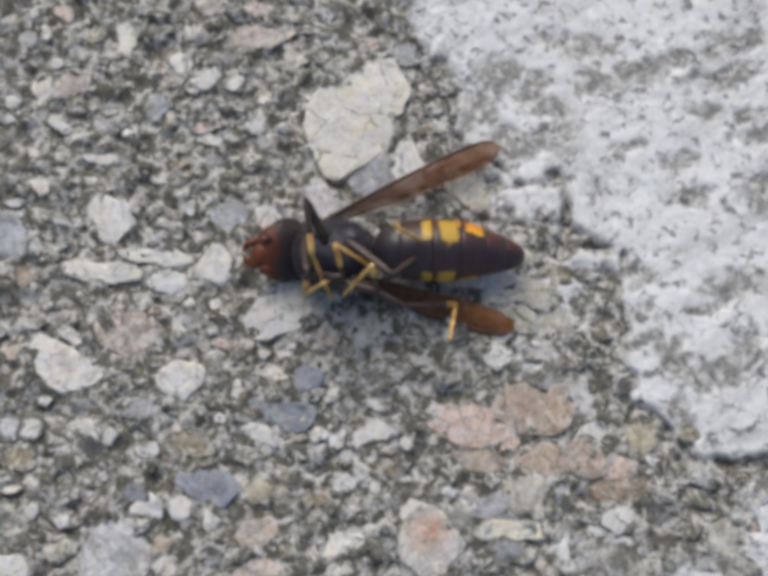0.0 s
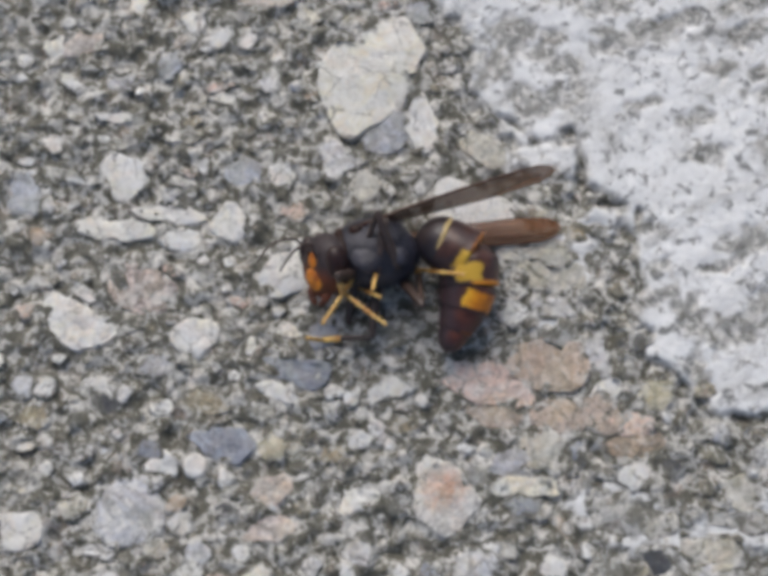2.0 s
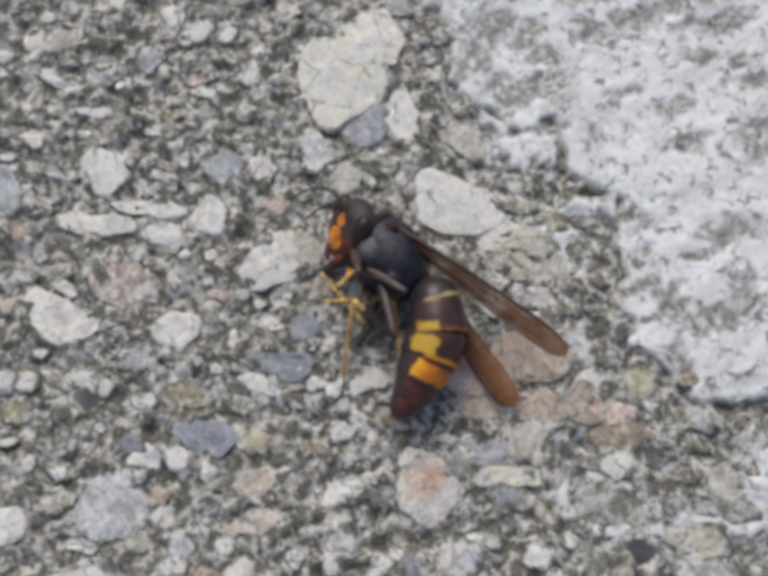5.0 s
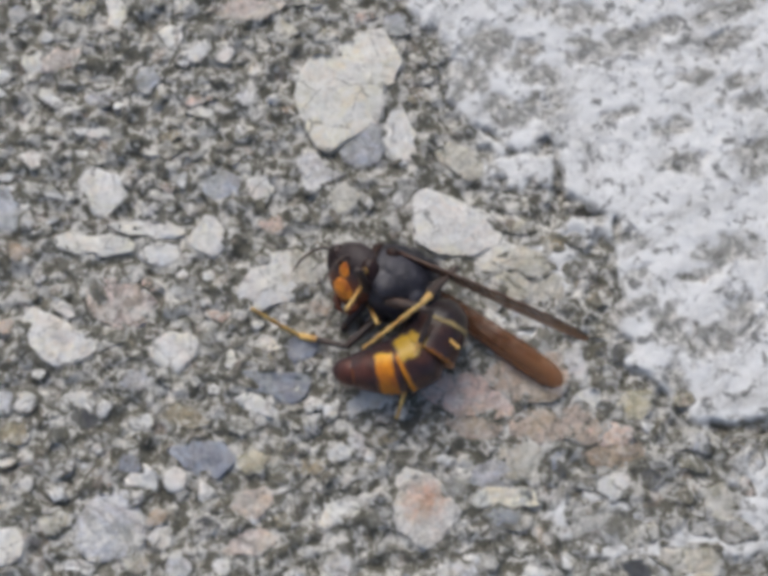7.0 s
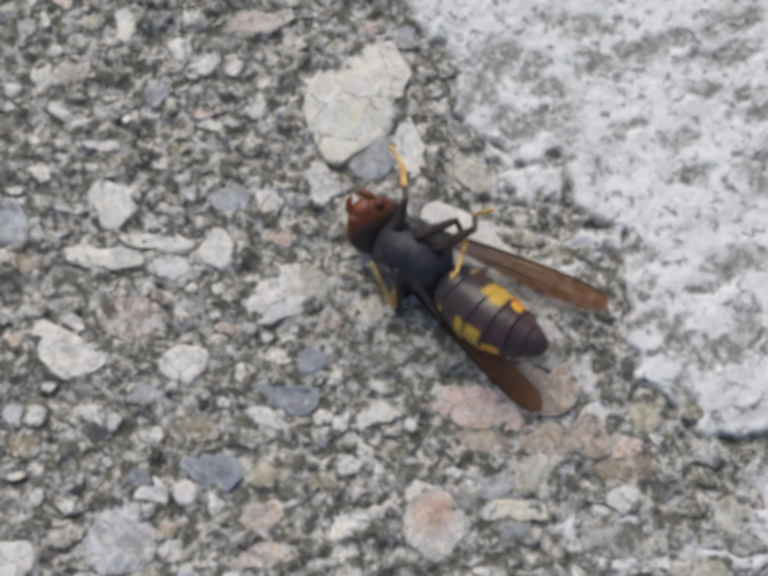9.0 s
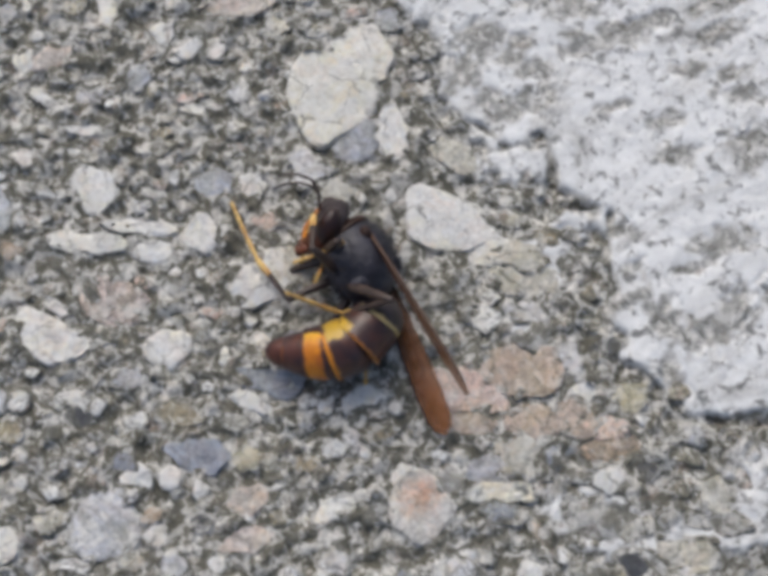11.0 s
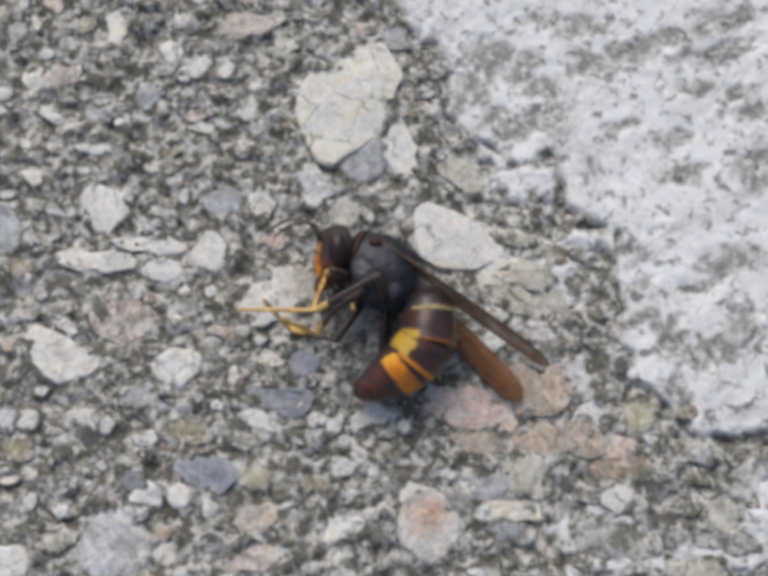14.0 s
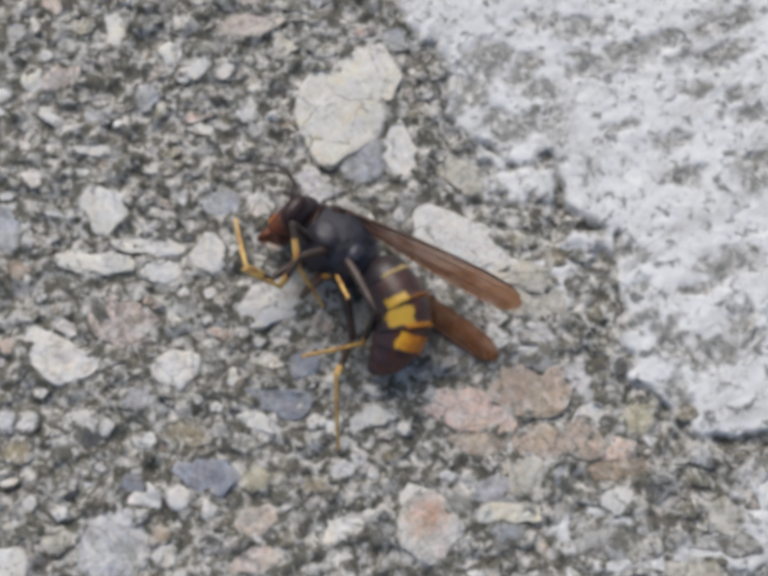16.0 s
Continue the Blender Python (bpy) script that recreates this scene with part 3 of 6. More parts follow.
stone(11.21, -16.51, 3.49, 2.86, 4, CREAM, ((-172, 1.54), (-91, 1.33), (-30, 1.55), (45, 1.53), (102, 1.33)))
stone(14.14, -16.66, 2.09, 1.38, 89, SLATE, ((-176, 0.64), (-105, 0.94), (-22, 0.7), (23, 0.7), (121, 0.87)))
stone(21.25, -18.11, 1.99, 1.85, 24, DARK, ((-169, 0.91), (-94, 0.88), (-32, 0.88), (46, 0.9), (118, 0.86)))
stone(16.28, -12.33, 2.88, 1.92, 39, WHITE, ((-137, 1.21), (-121, 1.17), (-34, 0.84), (-3, 1.21), (103, 0.92), (132, 0.9)))
stone(20.57, -12.14, 2.92, 2.32, 27, SAND, ((-143, 1.46), (-78, 1.04), (-3, 1.27), (77, 1.19), (147, 1.09)))
stone(12.67, -22.65, 2.60, 1.13, -63, BLUSH, ((-156, 0.53), (-106, 0.89), (9, 0.66), (25, 0.49), (116, 1.11)))
stone(18.17, -6.19, 2.15, 1.49, -24, CREAM, ((-158, 0.87), (-111, 0.71), (-52, 0.91), (49, 0.68), (118, 0.87)))
stone(15.80, -8.74, 3.68, 1.76, -69, PALE, ((-163, 0.86), (-131, 1.1), (-34, 1.5), (18, 0.82), (66, 1.33), (175, 1.08)))
stone(26.74, -20.13, 3.16, 2.02, -77, CREAM, ((-172, 0.96), (-125, 1.18), (-19, 1.09), (23, 0.98), (110, 1.38)))
stone(-14.85, 17.89, 2.40, 1.80, 30, WHITE)
stone(-13.60, -6.14, 2.00, 2.00, -0, GREY)
stone(-11.96, -8.53, 1.00, 2.08, -0, WHITE)
stone(18.26, -21.64, 6.60, 3.20, -5, GREY)
stone(0.24, -6.94, 4.80, 2.00, 10, GREY)
stone(11.74, 4.45, 2.40, 1.60, -0, CREAM)
stone(14.47, 1.15, 2.80, 1.60, -10, OCHRE)
stone(-7.30, -4.54, 1.80, 1.60, -0, GREY)
stone(-8.83, -7.74, 2.40, 1.40, -10, CREAM)
stone(-31.50, 23.41, 2.00, 1.04, -0, CREAM)
stone(-27.36, 24.08, 2.08, 1.60, -0, PINK)
stone(-24.22, 24.08, 2.00, 1.60, -0, GREY)
stone(-21.10, 22.43, 1.44, 2.48, -5, GREY)
stone(-19.68, 22.29, 2.08, 1.44, -30, GREY)
stone(-18.31, 22.52, 1.40, 0.80, -0, CREAM)
stone(-16.71, 22.07, 1.04, 1.60, -0, WHITE)
stone(-28.73, 22.29, 0.80, 1.60, -0, WHITE)
stone(-25.91, 20.08, 2.40, 1.36, 10, GREY)
stone(-22.55, 19.20, 2.48, 0.96, -10, CREAM)
stone(-24.48, 15.93, 1.44, 1.12, -0, CREAM)
stone(-31.28, 15.93, 2.08, 1.52, -10, WHITE)
stone(-30.95, 17.32, 2.40, 1.20, 10, GREY)
stone(-31.60, 14.37, 2.00, 0.96, -0, WHITE)
stone(-31.80, 12.82, 1.00, 2.00, -0, GREY)
stone(-12.55, 24.30, 1.60, 1.60, -0, GREY)
stone(-14.27, 19.42, 1.68, 1.60, -20, GREY)
stone(-0.58, 20.88, 2.48, 1.12, -0, PINK)
stone(-10.06, 16.36, 1.20, 1.20, -0, WHITE)
stone(-12.11, 15.58, 2.40, 1.44, -10, GREY)
stone(-14.58, 15.71, 1.68, 1.36, -0, GREY)
stone(-14.94, 13.89, 2.08, 0.96, -0, PINK)
stone(-14.50, 12.69, 2.08, 1.12, 10, WHITE)
stone(-9.75, 14.97, 1.60, 1.52, -0, GREY)
stone(-6.76, 15.71, 0.80, 0.64, -0, WHITE)
stone(-8.57, 13.51, 1.44, 1.20, -0, SLATE)
stone(-7.05, 12.82, 1.60, 1.20, -0, RUST)
stone(-21.40, 10.94, 1.44, 1.60, -0, GREY)
stone(-16.90, 10.77, 2.00, 1.52, -0, OCHRE)
stone(-29.67, 9.24, 1.20, 1.36, -0, CREAM)
stone(-27.01, 8.81, 1.68, 1.60, -0, GREY)
stone(-26.03, 5.45, 2.48, 0.88, -5, WHITE)
stone(-27.68, 6.12, 2.40, 1.12, -0, CREAM)
stone(-30.57, 7.17, 1.68, 0.88, -0, WHITE)
stone(-20.51, 6.96, 1.04, 1.76, -0, RUST)
stone(-18.79, 6.54, 1.68, 1.04, 30, GREY)
stone(-17.36, 6.12, 1.68, 0.88, -0, PINK)
stone(-15.96, 6.75, 1.04, 1.60, -10, WHITE)
stone(-26.73, 3.37, 1.28, 0.72, -0, WHITE)
stone(-23.25, 8.56, 2.08, 0.96, -0, CREAM)
stone(-24.37, 9.07, 1.28, 0.80, -20, WHITE)
stone(-28.97, 4.62, 1.28, 0.56, -0, WHITE)
stone(-27.28, -1.51, 0.96, 0.80, -0, WHITE)
stone(-28.80, -2.93, 2.08, 0.96, 10, CREAM)
stone(-30.95, -3.53, 1.04, 1.04, -0, WHITE)
stone(-25.36, -4.14, 2.08, 1.20, -30, WHITE)
stone(-25.64, -2.52, 1.68, 1.12, -20, CREAM)
stone(-23.99, -3.74, 1.20, 1.60, -0, GREY)
stone(-19.53, -4.14, 2.08, 0.88, -30, GREY)
stone(-20.11, -1.22, 2.08, 1.60, -0, GREY)
stone(-18.49, -2.12, 2.00, 1.12, -20, PINK)
stone(-15.52, -5.26, 1.60, 1.12, -0, CREAM)
stone(-30.05, -5.34, 1.68, 1.36, -0, PINK)
stone(-22.45, -7.14, 1.68, 1.12, -0, GREY)
stone(-19.89, -7.02, 1.68, 1.12, -0, OCHRE)
stone(-27.28, -9.12, 1.20, 0.72, -0, WHITE)
stone(-23.04, -11.68, 1.12, 1.68, -10, WHITE)
stone(-13.73, -1.31, 1.04, 1.28, -0, WHITE)
stone(-13.79, -6.46, 1.04, 1.84, -10, GREY)
stone(-10.86, -4.74, 1.28, 1.04, -30, WHITE)
stone(-7.68, -5.14, 1.12, 1.44, -20, WHITE)
stone(-9.46, -5.54, 1.20, 0.88, -0, WHITE)
stone(-5.89, -5.82, 2.08, 0.88, -5, CREAM)
stone(-4.52, -4.14, 2.40, 1.52, 10, RUST)
stone(-2.53, -5.34, 2.00, 1.52, -0, GREY)
stone(-8.84, -7.14, 2.48, 1.28, -20, WHITE)
stone(-9.22, -8.13, 1.68, 0.72, -10, CREAM)
stone(-11.21, -6.94, 1.68, 0.88, 20, CREAM)
stone(-5.46, -9.12, 0.64, 0.80, -0, WHITE)
stone(-8.02, -9.08, 0.52, 0.48, -0, WHITE)
stone(-0.35, -7.74, 2.88, 1.36, 10, GREY)
stone(-13.93, -8.53, 1.68, 1.12, -0, GREY)
stone(-13.09, -10.74, 1.20, 0.96, -0, WHITE)
stone(-6.80, -12.14, 1.68, 0.88, -0, CREAM)
stone(-25.47, -13.82, 1.68, 1.52, -10, GREY)
stone(-23.49, -12.92, 2.40, 1.92, -0, DARK)
stone(-29.23, -16.17, 2.08, 0.72, 10, WHITE)
stone(-25.23, -18.69, 1.68, 1.28, -0, WHITE)
stone(-26.12, -20.14, 0.80, 0.60, -0, WHITE)
stone(-23.66, -15.17, 1.68, 1.36, -0, CREAM)
stone(-22.44, -15.36, 0.88, 0.80, -0, WHITE)
stone(-23.40, -16.52, 0.96, 0.56, -10, WHITE)
stone(-20.29, -14.78, 2.40, 1.44, -0, CREAM)
stone(-29.42, -19.61, 2.08, 0.80, -0, CREAM)
stone(-6.38, -14.59, 1.44, 0.72, -0, SLATE)
stone(-6.36, -15.75, 1.84, 1.28, -0, DARK)
stone(-5.19, -16.79, 2.40, 1.52, -0, OCHRE)
stone(-13.24, -19.83, 2.00, 1.12, -20, CREAM)
stone(-7.87, -18.69, 0.88, 0.60, -0, WHITE)
stone(-4.32, -18.54, 2.40, 1.04, -10, GREY)
stone(-9.76, -20.89, 0.88, 0.80, -0, WHITE)
stone(-7.45, -20.97, 2.00, 1.92, -0, OCHRE)
stone(-0.54, -16.33, 1.20, 1.12, -0, WHITE)
stone(0.04, -13.24, 1.68, 1.12, -0, PINK)
stone(-3.08, -14.01, 0.96, 1.60, -10, CREAM)
stone(-1.50, -18.62, 2.00, 0.96, -0, GREY)
stone(2.56, -16.33, 1.68, 1.28, -0, GREY)
stone(5.08, -16.52, 1.68, 1.04, -0, WHITE)
stone(9.45, -20.97, 2.40, 1.68, -0, SLATE)
stone(10.78, -21.34, 2.00, 1.44, -0, GREY)
stone(16.44, -18.62, 2.48, 1.12, -20, GREY)
stone(28.18, -15.56, 1.68, 1.12, -0, OCHRE)
stone(24.12, -19.38, 1.68, 1.52, -0, OCHRE)
stone(29.72, -17.17, 1.28, 1.52, -0, WHITE)
stone(27.42, -22.40, 3.68, 1.92, -0, GREY)
stone(24.95, -22.10, 2.40, 1.44, -0, GREY)
stone(17.71, -3.74, 1.68, 1.52, -0, OCHRE)
stone(18.82, -8.13, 2.40, 1.52, -0, DARK)
stone(16.20, -1.31, 2.40, 1.60, -0, GREY)
stone(16.28, 1.15, 2.00, 1.44, -10, GREY)
stone(4.36, 15.41, 2.00, 1.52, 10, DARK)
stone(3.94, 13.68, 2.80, 1.44, -0, OCHRE)
stone(5.21, 17.23, 1.60, 1.60, -0, GREY)
stone(-11.19, 10.98, 0.88, 1.04, -0, WHITE)
stone(-8.52, 10.34, 1.60, 0.96, -0, RUST)
stone(-6.20, 3.21, 1.60, 1.12, -0, CREAM)
stone(-8.49, 2.88, 2.40, 1.44, -0, PINK)
stone(-0.73, 4.66, 1.04, 1.20, -0, WHITE)
stone(11.73, 2.38, 2.08, 1.44, -0, CREAM)
stone(1.94, 4.66, 0.88, 1.20, -0, WHITE)
stone(-0.96, 1.15, 2.40, 1.60, -0, GREY)
stone(1.44, -0.49, 2.40, 1.60, -20, GREY)
stone(-3.36, -0.08, 2.00, 1.60, -0, OCHRE)
stone(3.81, -3.74, 2.40, 1.60, -10, GREY)
stone(5.77, -6.34, 2.40, 1.44, -0, OCHRE)
stone(12.07, -7.34, 1.60, 1.20, -0, GREY)
stone(3.01, -4.54, 1.60, 1.44, -0, GREY)
stone(-29.87, 24.08, 1.40, 1.20, -0, PALE)
stone(-30.35, 21.54, 1.84, 1.84, -0, ASH)
stone(-27.55, 19.51, 1.40, 1.20, -0, WHITE)
stone(-21.14, 14.71, 1.44, 1.20, -10, BLUSH)
stone(-21.41, 13.25, 0.88, 0.88, -0, WHITE)
stone(-16.28, 17.32, 1.44, 1.44, -0, WHITE)
stone(-18.03, 14.20, 1.20, 1.84, -20, SAND)
stone(-19.11, 15.71, 2.48, 1.84, 20, ASH)
stone(-12.57, 17.67, 1.68, 2.08, -20, WHITE)
stone(-10.84, 14.20, 1.84, 2.48, -0, PALE)
stone(-27.27, 13.98, 2.40, 1.04, -30, WHITE)
stone(-26.71, 10.98, 3.04, 0.88, -15, CREAM)
stone(-23.44, 10.98, 3.28, 0.96, -10, WHITE)
stone(-16.93, 11.83, 1.84, 1.04, 25, CREAM)
stone(-17.67, 9.28, 2.88, 1.20, -5, CREAM)
stone(-14.61, 9.07, 1.68, 1.08, 30, ASH)
stone(-28.43, 8.86, 1.84, 1.84, 30, WHITE)
stone(-10.63, 24.21, 2.48, 1.68, -0, PINK)
stone(-14.82, 24.52, 2.88, 1.68, -0, CREAM)
stone(-7.19, 23.76, 3.28, 1.44, -20, CREAM)
stone(-5.51, 22.43, 2.88, 1.12, 5, CREAM)
stone(-4.56, 24.08, 2.48, 1.68, -0, PALE)
stone(-7.64, 19.86, 2.48, 1.68, 40, CREAM)
stone(-5.56, 20.08, 1.68, 1.84, 20, GREY)
stone(-3.90, 19.42, 2.08, 1.04, 20, CREAM)
stone(1.91, 20.08, 2.08, 2.08, -0, ASH)
stone(2.52, 17.89, 1.52, 1.28, -0, PALE)
stone(2.92, 15.28, 1.28, 1.28, -0, BLUSH)
stone(-28.54, 3.29, 1.20, 2.08, -0, ASH)
stone(-18.52, 4.45, 1.68, 1.44, -0, ASH)
stone(-29.41, 0.94, 2.48, 1.48, -0, RUST)
stone(-21.31, -6.14, 2.08, 1.44, -30, CREAM)
stone(-18.15, -5.94, 1.68, 1.04, 25, BLUSH)
stone(-15.88, -2.52, 2.08, 1.68, -0, ASH)
stone(-14.07, -3.33, 1.12, 1.48, -0, WHITE)
stone(-15.92, -1.31, 1.28, 1.08, -0, WHITE)
stone(-12.64, -4.74, 1.84, 1.08, -0, PINK)
stone(-16.06, -9.71, 3.12, 1.20, -20, CREAM)
stone(-29.90, -11.28, 2.08, 2.08, -0, PALE)
stone(-28.13, -11.52, 1.84, 2.16, 30, WHITE)
stone(-24.04, -11.21, 2.48, 1.48, 20, WHITE)
stone(-24.98, -11.95, 1.28, 1.08, -0, WHITE)
stone(-21.85, -12.07, 1.48, 1.68, -0, WHITE)
stone(-15.18, -12.85, 4.16, 2.08, -10, OCHRE)
stone(-18.67, -13.43, 1.68, 1.28, -0, WHITE)
stone(-11.07, -13.43, 2.48, 1.68, -0, CREAM)
stone(-28.97, -13.93, 2.88, 2.08, -0, OCHRE)
stone(-19.72, -16.52, 2.28, 1.68, 20, SLATE)
stone(-27.97, -18.05, 1.28, 1.48, -0, WHITE)
stone(-27.90, -15.75, 1.48, 1.28, -0, WHITE)
stone(-24.94, -16.71, 2.08, 1.28, 30, PALE)
stone(-25.31, -20.89, 2.56, 1.76, -0, CREAM)
stone(-17.45, -20.70, 1.84, 1.68, -0, RUST)
stone(-17.01, -22.21, 2.08, 2.08, -0, PALE)
stone(-13.85, -18.81, 1.48, 1.88, -0, WHITE)
stone(-13.59, -21.27, 2.08, 1.68, -0, DARK)
stone(-9.84, -16.33, 2.08, 2.48, -0, SAND)
stone(-4.09, -8.92, 1.28, 1.08, -0, WHITE)
stone(-3.67, -12.34, 1.68, 1.68, -0, WHITE)
stone(-5.03, -13.43, 1.44, 2.24, -10, SLATE)
stone(1.80, -12.57, 1.32, 1.32, -0, WHITE)
stone(-1.63, -15.09, 1.68, 2.56, 20, PALE)
stone(-3.06, -15.94, 2.56, 1.68, 10, WHITE)
stone(0.23, -14.59, 3.28, 1.68, 20, OCHRE)
stone(-8.12, -15.17, 1.48, 1.20, -40, CREAM)
stone(-8.28, -16.90, 1.68, 1.68, -30, CREAM)
stone(-0.15, -20.89, 1.68, 2.08, -0, GREY)
stone(6.82, -16.71, 1.68, 1.08, -0, SAND)
stone(8.38, -15.56, 1.68, 1.28, -0, WHITE)
stone(5.64, -18.24, 2.56, 2.48, -30, GREY)
stone(18.27, -10.30, 1.68, 1.48, -0, CREAM)
stone(11.97, -11.68, 1.52, 1.52, -0, ASH)
stone(16.00, -13.93, 4.68, 3.03, -20, TAN)
stone(21.26, -14.01, 0.96, 1.12, -0, WHITE)
stone(23.92, -15.36, 2.56, 1.28, -0, CREAM)
stone(25.48, -15.17, 1.68, 2.08, -0, ASH)
stone(24.61, -17.09, 2.28, 0.88, -15, SAND)
stone(18.56, -18.62, 3.36, 2.08, 20, WHITE)
stone(15.62, -19.95, 1.48, 1.08, -0, PALE)
stone(13.71, -19.57, 1.12, 1.68, -0, PALE)
stone(28.96, -19.00, 1.28, 1.48, -0, BLUSH)
stone(24.28, -11.87, 1.88, 1.48, -0, SAND)
stone(21.30, -22.21, 1.12, 1.88, -0, CREAM)
stone(11.29, -5.18, 2.40, 1.60, -30, PALE)
stone(13.18, -7.22, 2.00, 2.80, -10, GREY)
stone(-5.39, -11.95, 1.60, 1.36, -0, WHITE)
stone(-0.67, -9.71, 2.00, 1.20, -10, PALE)
stone(9.33, -3.94, 1.76, 1.36, -0, WHITE)
stone(-3.16, 7.47, 1.60, 1.20, -0, CREAM)
stone(-2.74, 4.81, 2.57, 2.35, 54, CREAM, ((-171, 1.21), (-131, 1.23), (-76, 1.16), (-15, 1.11), (54, 1.18), (132, 1.08)))
stone(-5.28, 7.85, 2.36, 2.23, 48, PALE, ((-158, 1.07), (-82, 1.07), (-23, 1.06), (47, 1.08), (126, 1.01)))
stone(-5.07, 7.13, 2.68, 2.52, -0, PALE)
stone(-0.74, -11.91, 4.08, 2.12, 5, WHITE)
stone(12.39, -0.53, 4.88, 2.28, -10, CREAM)
stone(12.83, -5.26, 2.84, 2.04, -10, PALE)
stone(9.38, -5.66, 2.44, 1.88, -0, WHITE)
stone(-23.04, -24.30, 2.80, 1.20, 10, WHITE)
stone(-19.04, -24.30, 2.48, 1.68, -0, CREAM)
stone(-15.83, -24.49, 2.48, 2.40, -10, PALE)
stone(-16.35, -26.08, 2.48, 1.68, -0, WHITE)
stone(-23.31, -27.63, 7.36, 3.28, -0, WHITE)
stone(-24.61, -27.37, 1.36, 2.64, -10, ORANGE)
stone(-14.61, -26.93, 3.76, 1.44, 25, PINK)
stone(-10.86, -26.56, 2.72, 2.32, 10, IVORY)
stone(-8.76, -27.37, 1.36, 1.92, -10, BLUSH)
stone(-12.75, -26.96, 1.68, 1.04, -0, CREAM)
stone(-12.20, -24.52, 2.08, 1.28, -0, WHITE)
stone(-3.09, -24.56, 2.08, 2.48, -0, PALE)
stone(-3.88, -26.23, 1.68, 1.68, -20, WHITE)
stone(-6.70, -25.64, 1.28, 1.68, -0, WHITE)
stone(-31.25, -26.67, 1.68, 1.68, -0, WHITE)
stone(-29.24, -25.97, 1.36, 0.88, -0, OCHRE)
stone(5.98, -25.52, 4.24, 3.36, -10, PALE)
stone(6.98, -24.26, 1.68, 1.52, -0, WHITE)
stone(8.39, -24.23, 1.68, 1.68, -0, CREAM)
stone(2.20, -26.23, 1.68, 2.48, -10, SLATE)
stone(5.19, -27.63, 2.08, 1.68, -0, SAND)
stone(-0.83, -27.15, 1.12, 1.52, -0, WHITE)
stone(-0.08, -26.04, 1.28, 1.68, -0, WHITE)
stone(11.87, -25.71, 2.48, 2.08, -0, WHITE)
stone(10.33, -26.82, 1.44, 1.28, -0, CREAM)
stone(14.57, -24.52, 1.52, 1.52, -0, WHITE)
stone(13.12, -27.41, 1.68, 1.68, -0, WHITE)
stone(18.64, -26.85, 1.52, 2.16, -0, SAND)
stone(19.83, -25.38, 2.48, 2.08, -0, DARK)
stone(16.20, -25.89, 2.08, 2.48, -0, GREY)
stone(24.01, -24.82, 4.96, 3.60, -20, CREAM)
stone(24.66, -27.04, 5.36, 2.88, -0, PALE)
stone(3.68, -26.82, 2.08, 1.28, -0, BLUSH)
stone(-7.09, -27.70, 2.48, 1.36, -0, SLATE)
stone(-18.75, -27.92, 3.68, 1.36, -0, RUST)
stone(-28.57, -27.66, 3.36, 1.68, -0, GREY)
stone(8.03, -27.77, 3.36, 1.68, -0, SLATE)
stone(-33.01, 6.54, 1.76, 1.44, -10, WHITE)
stone(-32.81, 1.52, 1.60, 2.00, -0, GREY)
stone(-32.34, -4.22, 2.00, 1.36, -20, CREAM)
stone(-32.29, -9.44, 1.76, 1.60, -0, WHITE)
stone(-31.79, -13.78, 1.68, 1.44, -0, ASH)
stone(-31.74, -18.20, 1.84, 1.20, -0, RUST)
stone(-33.36, 11.62, 1.60, 1.76, -0, PALE)
stone(-33.48, 16.84, 2.00, 1.60, -0, GREY)
ground = build_ground()


def ico(level):
    bm = bmesh.new()
    bmesh.ops.create_icosphere(bm, subdivisions=level, radius=1)
    v, f = np.array([u.co[:] for u in bm.verts]), [[u.index for u in g.verts] for g in bm.faces]
    bm.free()
    return v, np.array(f)


BALLS = {k: ico(k) for k in (1, 2, 3, 4)}
PLACED = []


